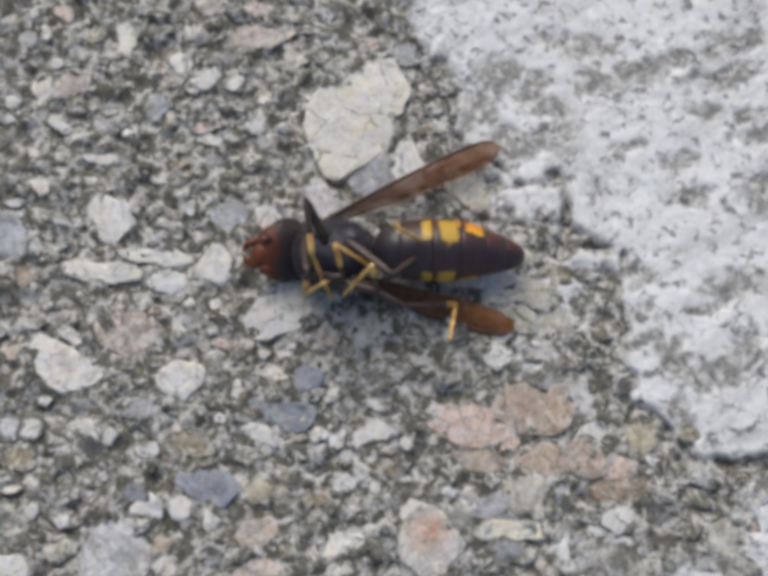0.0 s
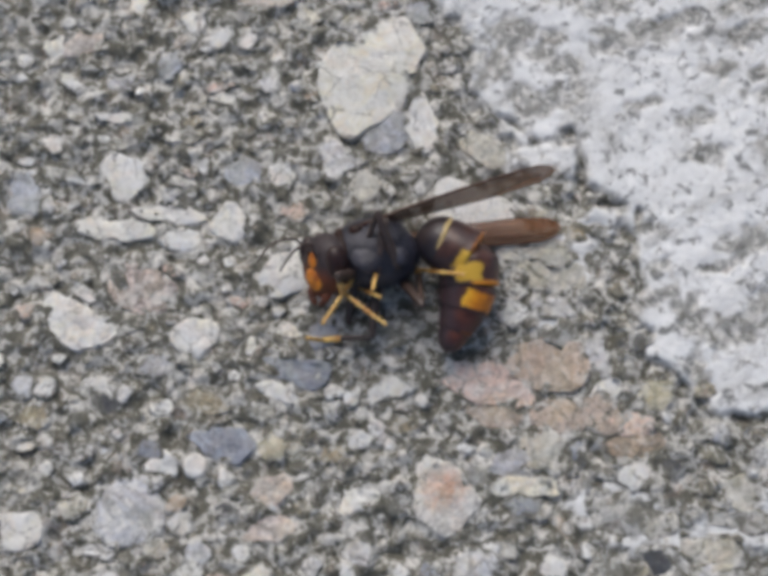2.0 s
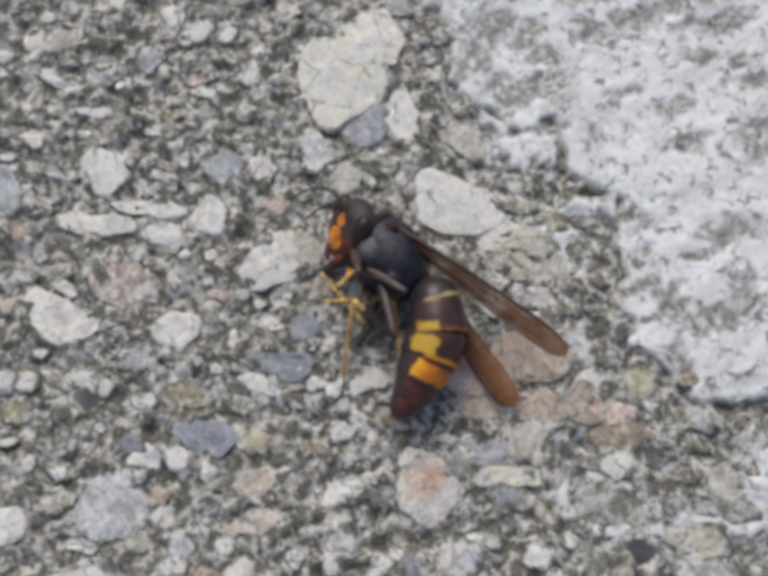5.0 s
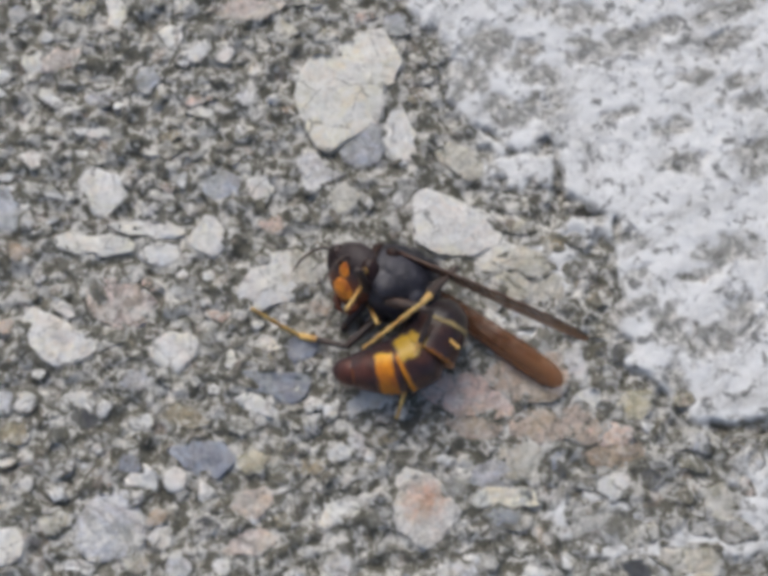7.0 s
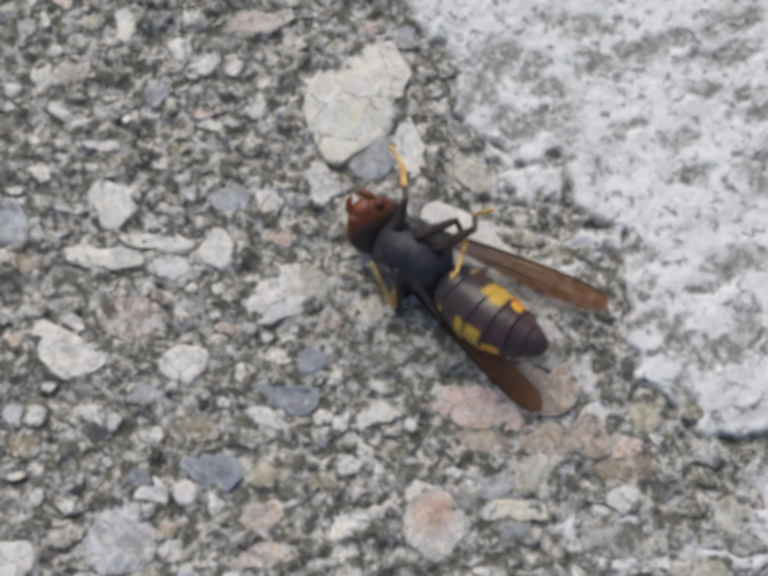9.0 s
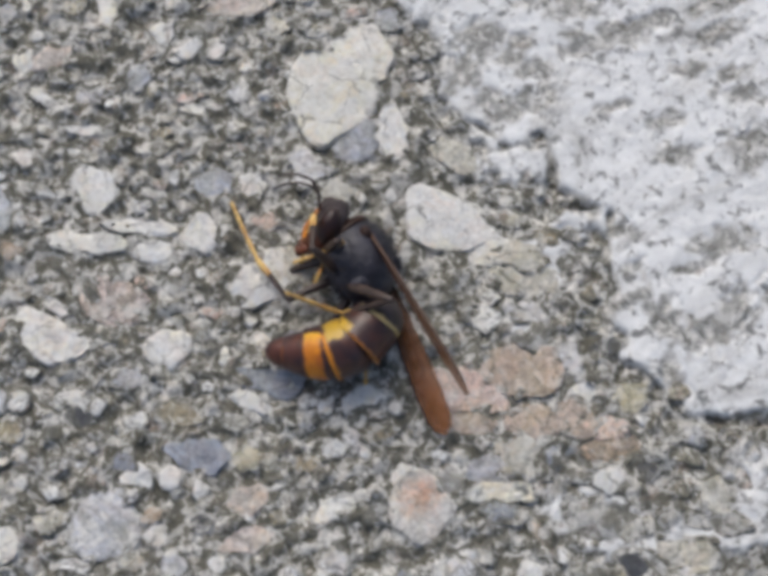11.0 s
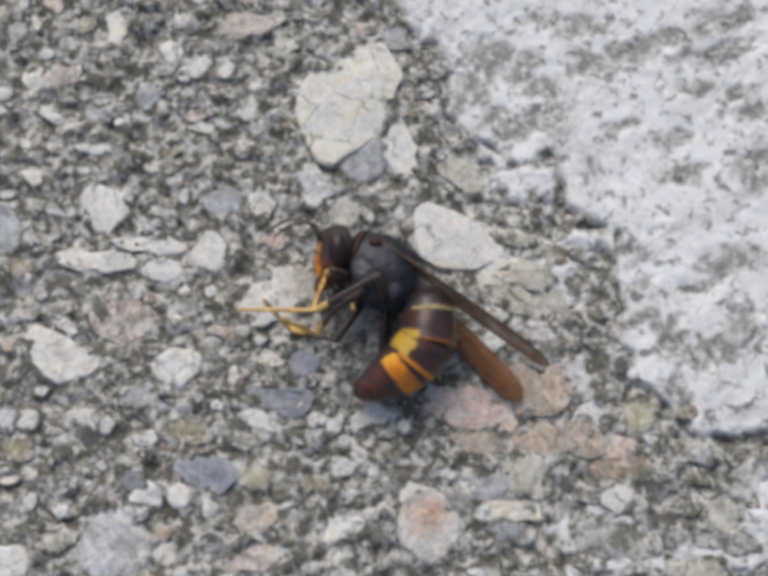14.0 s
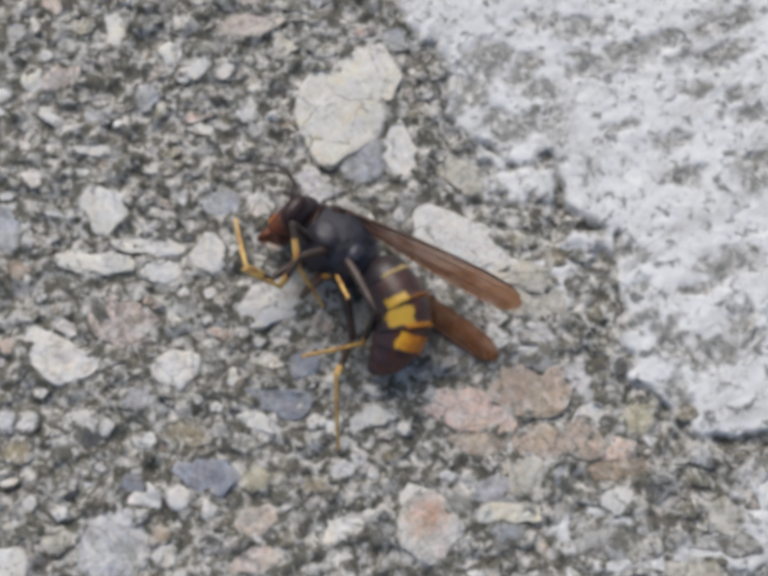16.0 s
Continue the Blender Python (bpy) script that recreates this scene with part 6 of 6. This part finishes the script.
    key(7.7, loose=True, neck=(-1.07, -0.60, 3.10), waist=(4.26, -3.31, 3.10), roll=3, jaw=(-3.05, -4.21, 2.60), mid=(4.81, -7.03, 3.20), tail=(-0.97, -10.00, 2.00), wl=((15.31, -6.70, 4.20), 75), wr=((12.91, -10.68, 1.00), 20), face=30)
    key(8, neck=(-2.03, -0.10, 3.10), waist=(3.82, -4.15, 3.10), roll=5, jaw=(-5.62, -0.32, 2.60), mid=(4.88, -7.89, 3.20), tail=(-0.49, -9.75, 2.00), wl=((11.79, -8.73, 4.20), 40), wr=((12.66, -10.84, 1.00), 20), l1=((-1.30, -0.30, 6.20), (-0.95, -2.53, 5.80), (-1.76, -6.39, 5.00)), l3=((6.34, -3.49, 6.20), (3.12, -5.66, 5.80), (-2.32, -6.38, 5.00)), l2=((-1.31, -1.07, 6.20), (-1.89, -2.52, 5.80), (-0.99, -5.44, 5.00)), r3=((-1.07, -9.09, 1.60), (-4.17, -8.99, 1.20), (-9.47, -9.39, 0.50)), face=25)
    key(8.2, loose=True, neck=(-3.02, 0.10, 3.10), waist=(2.53, -3.07, 3.10), roll=5, jaw=(-7.16, 0.05, 2.60), mid=(5.65, -6.62, 3.20), tail=(4.30, -12.00, 2.00), wl=((11.35, -7.52, 4.20), 30), wr=((11.03, -11.42, 1.00), 20), l3=((0.62, -6.05, 6.20), (-0.96, -8.58, 5.80), (-3.27, -9.57, 5.00)))
    key(8.4, loose=True, neck=(-2.60, 0.94, 3.10), waist=(2.75, -1.90, 3.10), roll=75, jaw=(-5.80, 1.75, 4.00), mid=(6.52, -5.25, 3.20), tail=(10.25, -9.10, 2.00), wl=((16.53, -2.28, 1.50), 20), wr=((10.29, -12.04, 0.60), 20), l3=((3.65, 0.61, 6.20), (4.76, 2.34, 5.80), (4.41, -0.72, 5.00)))
    key(8.5, neck=(-2.58, 2.25, 3.10), waist=(3.13, -0.83, 3.10), roll=78, jaw=(-5.27, 3.45, 4.00), mid=(7.30, -3.87, 3.20), tail=(11.44, -7.82, 2.00), wl=((15.28, -3.03, 1.50), 20), wr=((9.77, -8.75, 0.60), 20), l1=((-0.69, 3.56, 6.20), (0.16, 4.06, 5.80), (-2.27, 6.81, 5.00)), l3=((7.10, 0.79, 5.00), (5.37, 6.39, 5.20), (4.28, 2.57, 5.00)), l2=((3.65, 2.33, 6.20), (5.25, 1.68, 5.80), (3.94, -0.50, 5.00)), r1=((-1.2, 1.0, 1.2), (-0.6, -0.6, 0.8), (-2.6, -0.4, 0.6)), r2=((0.4, -1.6, 1.2), (1.2, -0.6, 0.8), (-0.6, -1.6, 0.6)), r3=((2.6, -3.4, 1.2), (3.6, -1.2, 0.9), (5.2, -3.0, 0.6)))
    key(8.7, loose=True, neck=(0.20, 2.03, 3.10), waist=(4.69, -0.81, 3.10), roll=70, jaw=(-2.36, 5.52, 4.00), mid=(7.35, -3.88, 4.00), tail=(10.78, -6.26, 5.00), wl=((16.06, -2.83, 1.50), 20), wr=((9.42, -8.34, 0.60), 20), l1=((1.70, 3.95, 6.20), (1.23, 7.39, 5.80), (0.73, 9.91, 5.00)), l3=((6.92, 1.15, 6.20), (7.54, 3.43, 5.80), (8.09, 1.99, 5.00)))
    key(10.8, loose=True, neck=(-2.78, 0.64, 3.10), waist=(2.11, -2.77, 3.10), roll=78, jaw=(-6.26, 4.47, 4.00), mid=(5.40, -6.05, 4.00), tail=(7.32, -5.82, 7.00), wl=((16.56, -1.58, 1.50), 20), wr=((5.88, -13.72, 0.60), 20), l1=((-1.21, 1.24, 6.20), (1.46, 2.93, 5.80), (-1.77, 0.47, 5.00)), l3=((2.43, -0.45, 6.20), (2.94, -1.44, 5.80), (-1.21, 2.10, 5.00)))
    key(10.9, loose=True, neck=(-1.80, 0.44, 3.10), waist=(2.87, -2.52, 3.10), roll=65, jaw=(-4.74, 4.05, 4.00), mid=(5.03, -6.83, 5.00), tail=(5.60, -4.29, 8.00), wl=((15.71, -3.09, 1.50), 20), wr=((5.66, -13.34, 0.60), 20), l1=((-0.66, 1.05, 6.20), (2.00, 2.74, 5.80), (-1.22, 0.83, 5.00)))
    key(11, neck=(-2.80, 1.27, 3.10), waist=(1.20, -4.25, 3.10), roll=0, jaw=(-5.84, -0.22, 2.60), mid=(-1.60, -8.11, 3.20), tail=(-8.27, -8.05, 2.00), wl=((4.87, -9.13, 9.20), 80), wr=((5.29, -13.99, 1.00), 20), l1=((-2.40, -0.79, 6.20), (-2.03, -0.31, 5.80), (-5.87, -2.17, 5.00)), l2=((-4.29, -1.52, 6.20), (-4.28, 1.69, 5.80), (-5.68, -1.01, 5.00)), r2=((-7.69, -4.55, 1.60), (-9.08, -0.62, 1.20), (-11.63, 5.02, 0.50)), l3=((1.63, -5.47, 6.20), (-2.11, -5.69, 5.80), (-6.27, -5.06, 5.00)), face=30)
    key(11.2, loose=True, neck=(-1.15, 0.54, 3.10), waist=(2.43, -3.50, 3.10), roll=0, jaw=(-3.98, 0.28, 2.60), mid=(0.22, -7.59, 3.20), tail=(-7.74, -8.95, 2.00), wl=((5.33, -12.82, 4.20), 70), wr=((4.13, -14.01, 1.00), 20), r2=((-7.54, -3.30, 1.60), (-8.45, -0.41, 1.20), (-9.51, 4.35, 0.50)), face=30)
    key(11.5, neck=(-1.62, 0.90, 3.10), waist=(2.78, -3.95, 3.10), roll=0, jaw=(-4.92, 0.29, 2.60), mid=(1.05, -8.30, 3.20), tail=(-6.48, -8.33, 2.00), wl=((7.36, -10.01, 7.20), 60), wr=((6.58, -13.62, 1.00), 20), l3=((0.97, -4.18, 6.20), (-2.05, -5.18, 5.80), (-8.57, -7.07, 5.00)), l1=((-1.62, -2.21, 6.20), (-1.62, -1.26, 5.80), (-5.08, -2.95, 5.00)), r2=((-6.89, -4.63, 1.60), (-8.49, -1.72, 1.20), (-11.82, 0.96, 0.50)), r1=((-4.52, -0.28, 1.60), (-5.72, 1.47, 1.20), (-7.77, 0.05, 0.50)), face=25)
    key(11.7, loose=True, neck=(-1.89, 0.27, 3.10), waist=(2.97, -4.02, 3.10), roll=0, jaw=(-4.97, -2.87, 2.60), mid=(0.98, -8.10, 3.20), tail=(-6.65, -9.26, 2.00), wl=((9.69, -8.45, 4.20), 70), wr=((6.53, -13.38, 1.00), 20), l3=((-0.41, -6.90, 6.20), (-4.58, -8.32, 5.80), (-8.48, -9.37, 5.00)), face=30)
    key(12, neck=(-2.71, -2.28, 3.10), waist=(2.85, -3.77, 3.10), roll=0, jaw=(-5.16, -5.67, 2.60), mid=(3.32, -8.66, 3.20), tail=(-3.62, -10.54, 2.00), wl=((13.58, -6.73, 4.20), 80), wr=((13.01, -9.68, 1.00), 20), l2=((-0.34, -4.35, 6.20), (-0.67, -5.79, 5.80), (-0.54, -10.27, 5.00)), l3=((0.35, -7.77, 6.20), (-1.56, -11.41, 5.80), (-3.56, -15.05, 5.00)), r2=((-3.63, -9.44, 1.60), (-5.59, -9.22, 1.20), (-11.56, -9.90, 0.50)), l1=((-4.08, -5.04, 6.20), (-4.41, -5.71, 5.80), (-4.93, -9.54, 5.00)), face=65)
    key(12.2, loose=True, neck=(-2.73, -0.64, 3.10), waist=(2.29, -2.72, 3.10), roll=0, jaw=(-5.15, -3.56, 2.60), mid=(2.32, -6.66, 3.20), tail=(-3.50, -8.50, 2.00), wl=((13.88, -4.92, 4.20), 80), wr=((12.98, -8.78, 1.00), 20), l3=((-0.56, -5.45, 6.20), (-4.23, -7.93, 5.80), (-8.13, -13.15, 5.00)), face=60)
    key(12.5, neck=(-2.18, -1.54, 3.10), waist=(3.51, -3.24, 3.10), roll=0, jaw=(-5.49, -5.32, 2.60), mid=(2.70, -8.32, 3.20), tail=(-4.73, -9.55, 2.00), wl=((13.25, -7.33, 4.20), 85), wr=((13.19, -9.74, 1.00), 20), l3=((0.41, -6.29, 6.20), (-4.11, -10.27, 5.80), (-8.90, -14.07, 5.00)), l2=((-2.18, -5.10, 6.20), (-3.52, -6.06, 5.80), (-6.10, -8.91, 5.00)), l1=((-4.05, -4.30, 6.20), (-4.75, -5.35, 5.80), (-6.20, -7.28, 5.00)), r2=((-5.89, -9.06, 1.60), (-8.24, -9.04, 1.20), (-12.70, -7.78, 0.50)), face=50)
    key(12.8, loose=True, neck=(-2.44, 0.63, 3.10), waist=(2.03, -2.56, 3.10), roll=-10, jaw=(-5.73, -1.18, 2.60), mid=(0.72, -5.08, 5.00), tail=(-5.79, -4.95, 5.00), wl=((10.91, -9.09, 4.20), 50), wr=((9.46, -11.82, 1.00), 20))
    key(12.9, loose=True, neck=(-2.35, 0.75, 3.10), waist=(-0.49, -4.57, 3.10), roll=-20, jaw=(-4.75, 1.82, 2.60), mid=(-4.14, -6.46, 3.20), tail=(-9.59, -3.82, 2.00), wl=((0.97, -12.13, 4.20), 40), wr=((0.32, -11.18, 1.00), 30))
    key(13, neck=(0.26, 2.11, 3.10), waist=(1.82, -3.29, 3.10), roll=-20, jaw=(-3.13, 3.94, 2.60), mid=(-4.40, -5.44, 3.20), tail=(-9.31, -3.44, 1.20), wl=((3.20, -12.73, 13.20), 60), wr=((3.40, -11.56, 6.00), 40), r1=((2.13, 2.06, 1.60), (2.17, 4.21, 1.20), (3.09, 9.28, 0.50)), l1=((-2.79, 0.98, 6.20), (-3.19, 0.70, 5.80), (-3.95, -2.40, 5.00)), r2=((-7.75, -2.57, 1.60), (-8.37, -0.86, 1.20), (-10.52, 3.86, 0.50)), r3=((-6.97, -2.98, 1.60), (-9.36, -2.85, 1.20), (-14.24, -4.08, 0.50)), face=25)
    key(13.2, loose=True, neck=(1.02, 1.72, 3.10), waist=(2.20, -3.82, 3.10), roll=-5, jaw=(-2.43, 3.95, 2.60), mid=(-1.49, -7.01, 3.20), tail=(-8.61, -4.46, 2.00), wl=((2.92, -13.28, 4.20), 50), wr=((0.37, -14.25, 1.00), 30))
    key(13.5, neck=(-0.09, 2.59, 3.10), waist=(2.23, -3.24, 3.10), roll=0, jaw=(-3.02, 4.62, 2.60), mid=(-1.05, -7.09, 3.20), tail=(-6.96, -4.59, 2.00), wl=((3.69, -11.38, 8.20), 70), wr=((3.23, -13.34, 4.00), 40), l2=((3.47, -1.03, 6.20), (-0.66, 0.13, 5.80), (-5.31, 1.69, 5.00)), l1=((1.26, 1.35, 6.20), (-0.26, 0.90, 5.80), (-2.19, 0.56, 5.00)), r2=((-5.91, -4.93, 1.60), (-7.50, -4.82, 1.20), (-11.30, -4.61, 0.50)), l3=((-1.81, -2.46, 6.20), (-3.33, -2.33, 5.80), (-3.77, -4.47, 5.00)), face=25)
    key(13.7, loose=True, neck=(-2.88, 2.44, 3.10), waist=(1.59, -1.43, 3.10), roll=5, jaw=(-7.48, 3.12, 2.60), mid=(4.73, -4.58, 3.20), tail=(-0.66, -5.99, 2.00), wl=((13.56, -5.07, 4.20), 30), wr=((10.54, -8.35, 1.00), 20), twist=-40)
    key(13.8, loose=True, neck=(-4.60, 1.32, 3.10), waist=(0.77, -0.79, 3.10), roll=5, jaw=(-8.76, 0.64, 2.60), mid=(4.55, -4.40, 3.20), tail=(0.38, -9.09, 2.00), wl=((13.49, -2.72, 4.20), 40), wr=((10.95, -7.08, 1.00), 20))
    key(14, neck=(-2.51, 0.55, 3.10), waist=(2.94, -2.14, 3.10), roll=0, jaw=(-6.07, -3.24, 2.60), mid=(3.46, -6.58, 3.20), tail=(-1.99, -10.16, 2.00), wl=((11.14, -7.19, 4.20), 70), wr=((10.74, -10.38, 1.00), 20), l3=((-0.13, -2.35, 6.20), (-5.80, -5.03, 5.80), (-12.74, -3.86, 5.00)), l1=((-3.50, -1.52, 6.20), (-4.08, -1.03, 5.80), (-5.10, -4.63, 5.00)), r2=((-4.14, -6.77, 1.60), (-6.87, -4.75, 1.20), (-8.97, -3.29, 0.50)), face=25)
    key(14.2, loose=True, neck=(-4.26, 2.72, 3.10), waist=(1.12, 0.38, 3.10), roll=0, jaw=(-8.86, 1.83, 2.60), mid=(5.08, -4.78, 3.20), tail=(0.06, -9.45, 2.00), wl=((9.57, -5.59, 4.20), 70), wr=((9.61, -11.14, 1.00), 20))
    key(14.5, neck=(-2.41, 2.78, 3.10), waist=(2.72, 0.05, 3.10), roll=0, jaw=(-7.02, 2.21, 2.60), mid=(4.94, -2.04, 3.20), tail=(3.81, -8.46, 2.00), wl=((11.59, -1.98, 4.20), 70), wr=((12.87, -6.31, 1.00), 60), l1=((-3.51, 2.59, 6.20), (-3.74, 0.74, 5.80), (-3.43, -2.01, 5.00)), l2=((-0.99, -5.57, 6.20), (-2.11, -4.71, 5.80), (-7.14, -5.67, 5.00)), r2=((-2.28, -5.88, 1.60), (-1.49, -4.63, 1.20), (-5.82, -1.79, 0.50)), face=25)
    key(14.7, loose=True, neck=(-3.60, 2.56, 3.10), waist=(1.98, -0.24, 3.10), roll=3, jaw=(-7.87, 3.01, 2.60), mid=(6.63, -3.22, 3.20), tail=(8.47, -7.84, 2.00), wl=((11.68, -3.11, 4.20), 60), wr=((13.86, -5.27, 1.00), 40), l2=((-2.49, -3.63, 6.20), (1.12, -5.23, 5.80), (-5.39, -5.46, 5.00)))
    key(14.9, loose=True, neck=(-4.89, 1.65, 3.10), waist=(1.14, -0.26, 3.10), roll=15, jaw=(-9.16, 1.42, 2.60), mid=(6.46, -2.38, 3.20), tail=(13.98, -5.38, 2.00), wl=((11.54, -1.84, 4.20), 40), wr=((13.12, -5.29, 1.00), 40))
    key(15, neck=(-2.95, 4.10, 3.10), waist=(2.53, 4.18, 3.10), roll=88, jaw=(-6.39, 2.99, 4.50), mid=(7.62, 4.24, 3.20), tail=(13.46, 5.06, 2.00), wl=((15.21, 11.43, 1.50), 30), wr=((14.14, -5.05, 0.60), 20), l2=((0.13, 9.75, 6.20), (-2.83, 5.74, 5.80), (-5.29, 1.25, 5.00)), l1=((-1.65, 6.78, 6.20), (-1.97, 6.71, 5.80), (-0.14, 2.52, 5.00)), r3=((3.26, 4.35, 6.00), (0.90, 0.87, 6.00), (-0.22, 1.67, 6.00)), l3=((1.44, 8.31, 6.20), (0.32, 10.08, 5.80), (1.36, 4.68, 5.00)))
    key(15.1, loose=True, neck=(-4.35, 3.75, 3.10), waist=(0.63, 2.97, 3.10), roll=88, jaw=(-8.15, 4.35, 4.50), mid=(4.74, 4.59, 5.00), tail=(7.62, 10.80, 7.00), wl=((13.62, 10.14, 1.50), 30), wr=((14.14, -4.80, 0.60), 20), l2=((-0.50, 9.46, 6.20), (-0.76, 7.37, 5.80), (-2.78, 2.11, 5.00)))
    key(15.2, loose=True, neck=(-4.41, 2.53, 3.10), waist=(1.87, 1.95, 3.10), roll=85, jaw=(-6.69, 4.44, 4.50), mid=(4.43, 3.78, 6.00), tail=(-2.69, 4.24, 8.00), twist=150, wl=((14.14, 10.38, 1.50), 30), wr=((13.56, -4.66, 0.60), 20), l1=((-5.93, 4.17, 6.20), (-7.01, 5.41, 5.80), (-8.68, 9.04, 5.00)))
    key(15.3, loose=True, neck=(-5.54, 2.90, 3.10), waist=(-0.58, 0.57, 3.10), roll=25, jaw=(-8.41, 0.62, 2.60), mid=(1.50, -3.02, 3.20), tail=(-4.38, -6.39, 2.00), wl=((10.35, 6.19, 4.20), 40), wr=((11.33, -3.89, 1.00), 20))
    key(15.4, loose=True, neck=(-6.02, 2.80, 3.10), waist=(-0.63, 0.14, 3.10), roll=10, jaw=(-10.85, 2.47, 2.60), mid=(3.13, -4.09, 3.20), tail=(-3.79, -7.26, 2.00), wl=((11.17, 0.74, 4.20), 20), wr=((10.73, -4.20, 1.00), 20))
    key(15.5, neck=(-4.82, 4.34, 3.10), waist=(0.73, -0.39, 3.10), roll=8, jaw=(-10.99, 4.80, 2.60), mid=(1.28, -5.76, 3.20), tail=(-2.96, -10.25, 2.00), wl=((7.09, -3.43, 11.70), 40), wr=((10.05, -8.09, 1.00), 20), l1=((-4.96, 4.88, 6.20), (-5.00, 2.04, 5.80), (-5.08, -2.65, 5.00)), l2=((-0.30, -1.26, 6.20), (-1.45, -2.31, 5.80), (-0.70, -6.01, 5.00)), l3=((0.94, -5.11, 6.20), (-0.76, -6.14, 5.80), (-5.95, -7.32, 5.00)), r3=((-3.75, -7.33, 1.60), (-4.74, -6.85, 1.20), (-7.41, -9.14, 0.50)), face=25)
    key(15.7, loose=True, neck=(-5.60, 3.06, 3.10), waist=(-0.00, 0.28, 3.10), roll=10, jaw=(-10.21, 4.19, 2.60), mid=(3.10, -5.07, 3.20), tail=(2.12, -11.32, 2.00), wl=((8.87, -2.99, 4.20), 20), wr=((10.01, -8.00, 1.00), 20), l2=((-0.83, -0.53, 6.20), (-0.65, -2.06, 5.80), (0.16, -3.52, 5.00)), l3=((0.69, -3.23, 6.20), (0.15, -4.21, 5.80), (-2.24, -8.99, 5.00)))
    key(16, neck=(-5.93, 3.04, 3.10), waist=(-0.06, 0.03, 3.10), roll=25, jaw=(-10.98, 2.19, 2.60), mid=(1.63, -4.20, 3.20), tail=(-0.50, -7.31, 2.00), wl=((10.17, -3.96, 7.20), 20), wr=((9.98, -7.78, 1.00), 20), l1=((-6.42, 2.17, 6.20), (-6.09, -0.85, 5.80), (-4.39, -3.50, 5.00)), l3=((0.06, -4.90, 6.20), (-1.27, -5.94, 5.80), (-5.90, -7.68, 5.00)), r3=((-2.13, -5.57, 1.60), (-3.35, -9.02, 1.20), (-3.45, -14.37, 0.50)), r1=((-9.67, -1.94, 4.00), (-10.06, -0.75, 4.00), (-11.34, 4.11, 3.00)), face=25)
    # limbs that nothing is known of swing on from the stance before to the one after
    for n, now in enumerate(STANCES):
        for k in now[4]:
            a = next(o for o in reversed(STANCES[:n]) if k not in o[4])
            b = next(o for o in STANCES[n:] if k not in o[4])
            p, q = a[2][k], b[2][k]
            now[2][k] = p.slerp(q if p.dot(q) >= 0 else -q, (now[0] - a[0]) / (b[0] - a[0]))
    rows = {}
    for a, b in zip(STANCES, STANCES[1:]):
        turned = {k: 2 * math.acos(min(1, abs(a[2][k].dot(b[2][k])))) for k in a[2]}
        wide = max(max(turned.values()), sum(turned["segment", i] for i in range(6)),
                   max(turned["leg", s, i, 1] + turned["leg", s, i, 2] for s, i in legs))
        n = max(1, round((b[0] - a[0]) / 0.1), math.ceil(wide * 1.5 / radians(80)))
        for k in range(n):
            for ob, m in between(k / n, a, b).items():
                rows.setdefault(ob, []).append((a[0] + (b[0] - a[0]) * k / n, m))
    for ob, m in between(1, STANCES[-2], STANCES[-1]).items():
        rows[ob].append((STANCES[-1][0], m))
    for ob in rows:
        walk(ob, rows[ob])


motions()
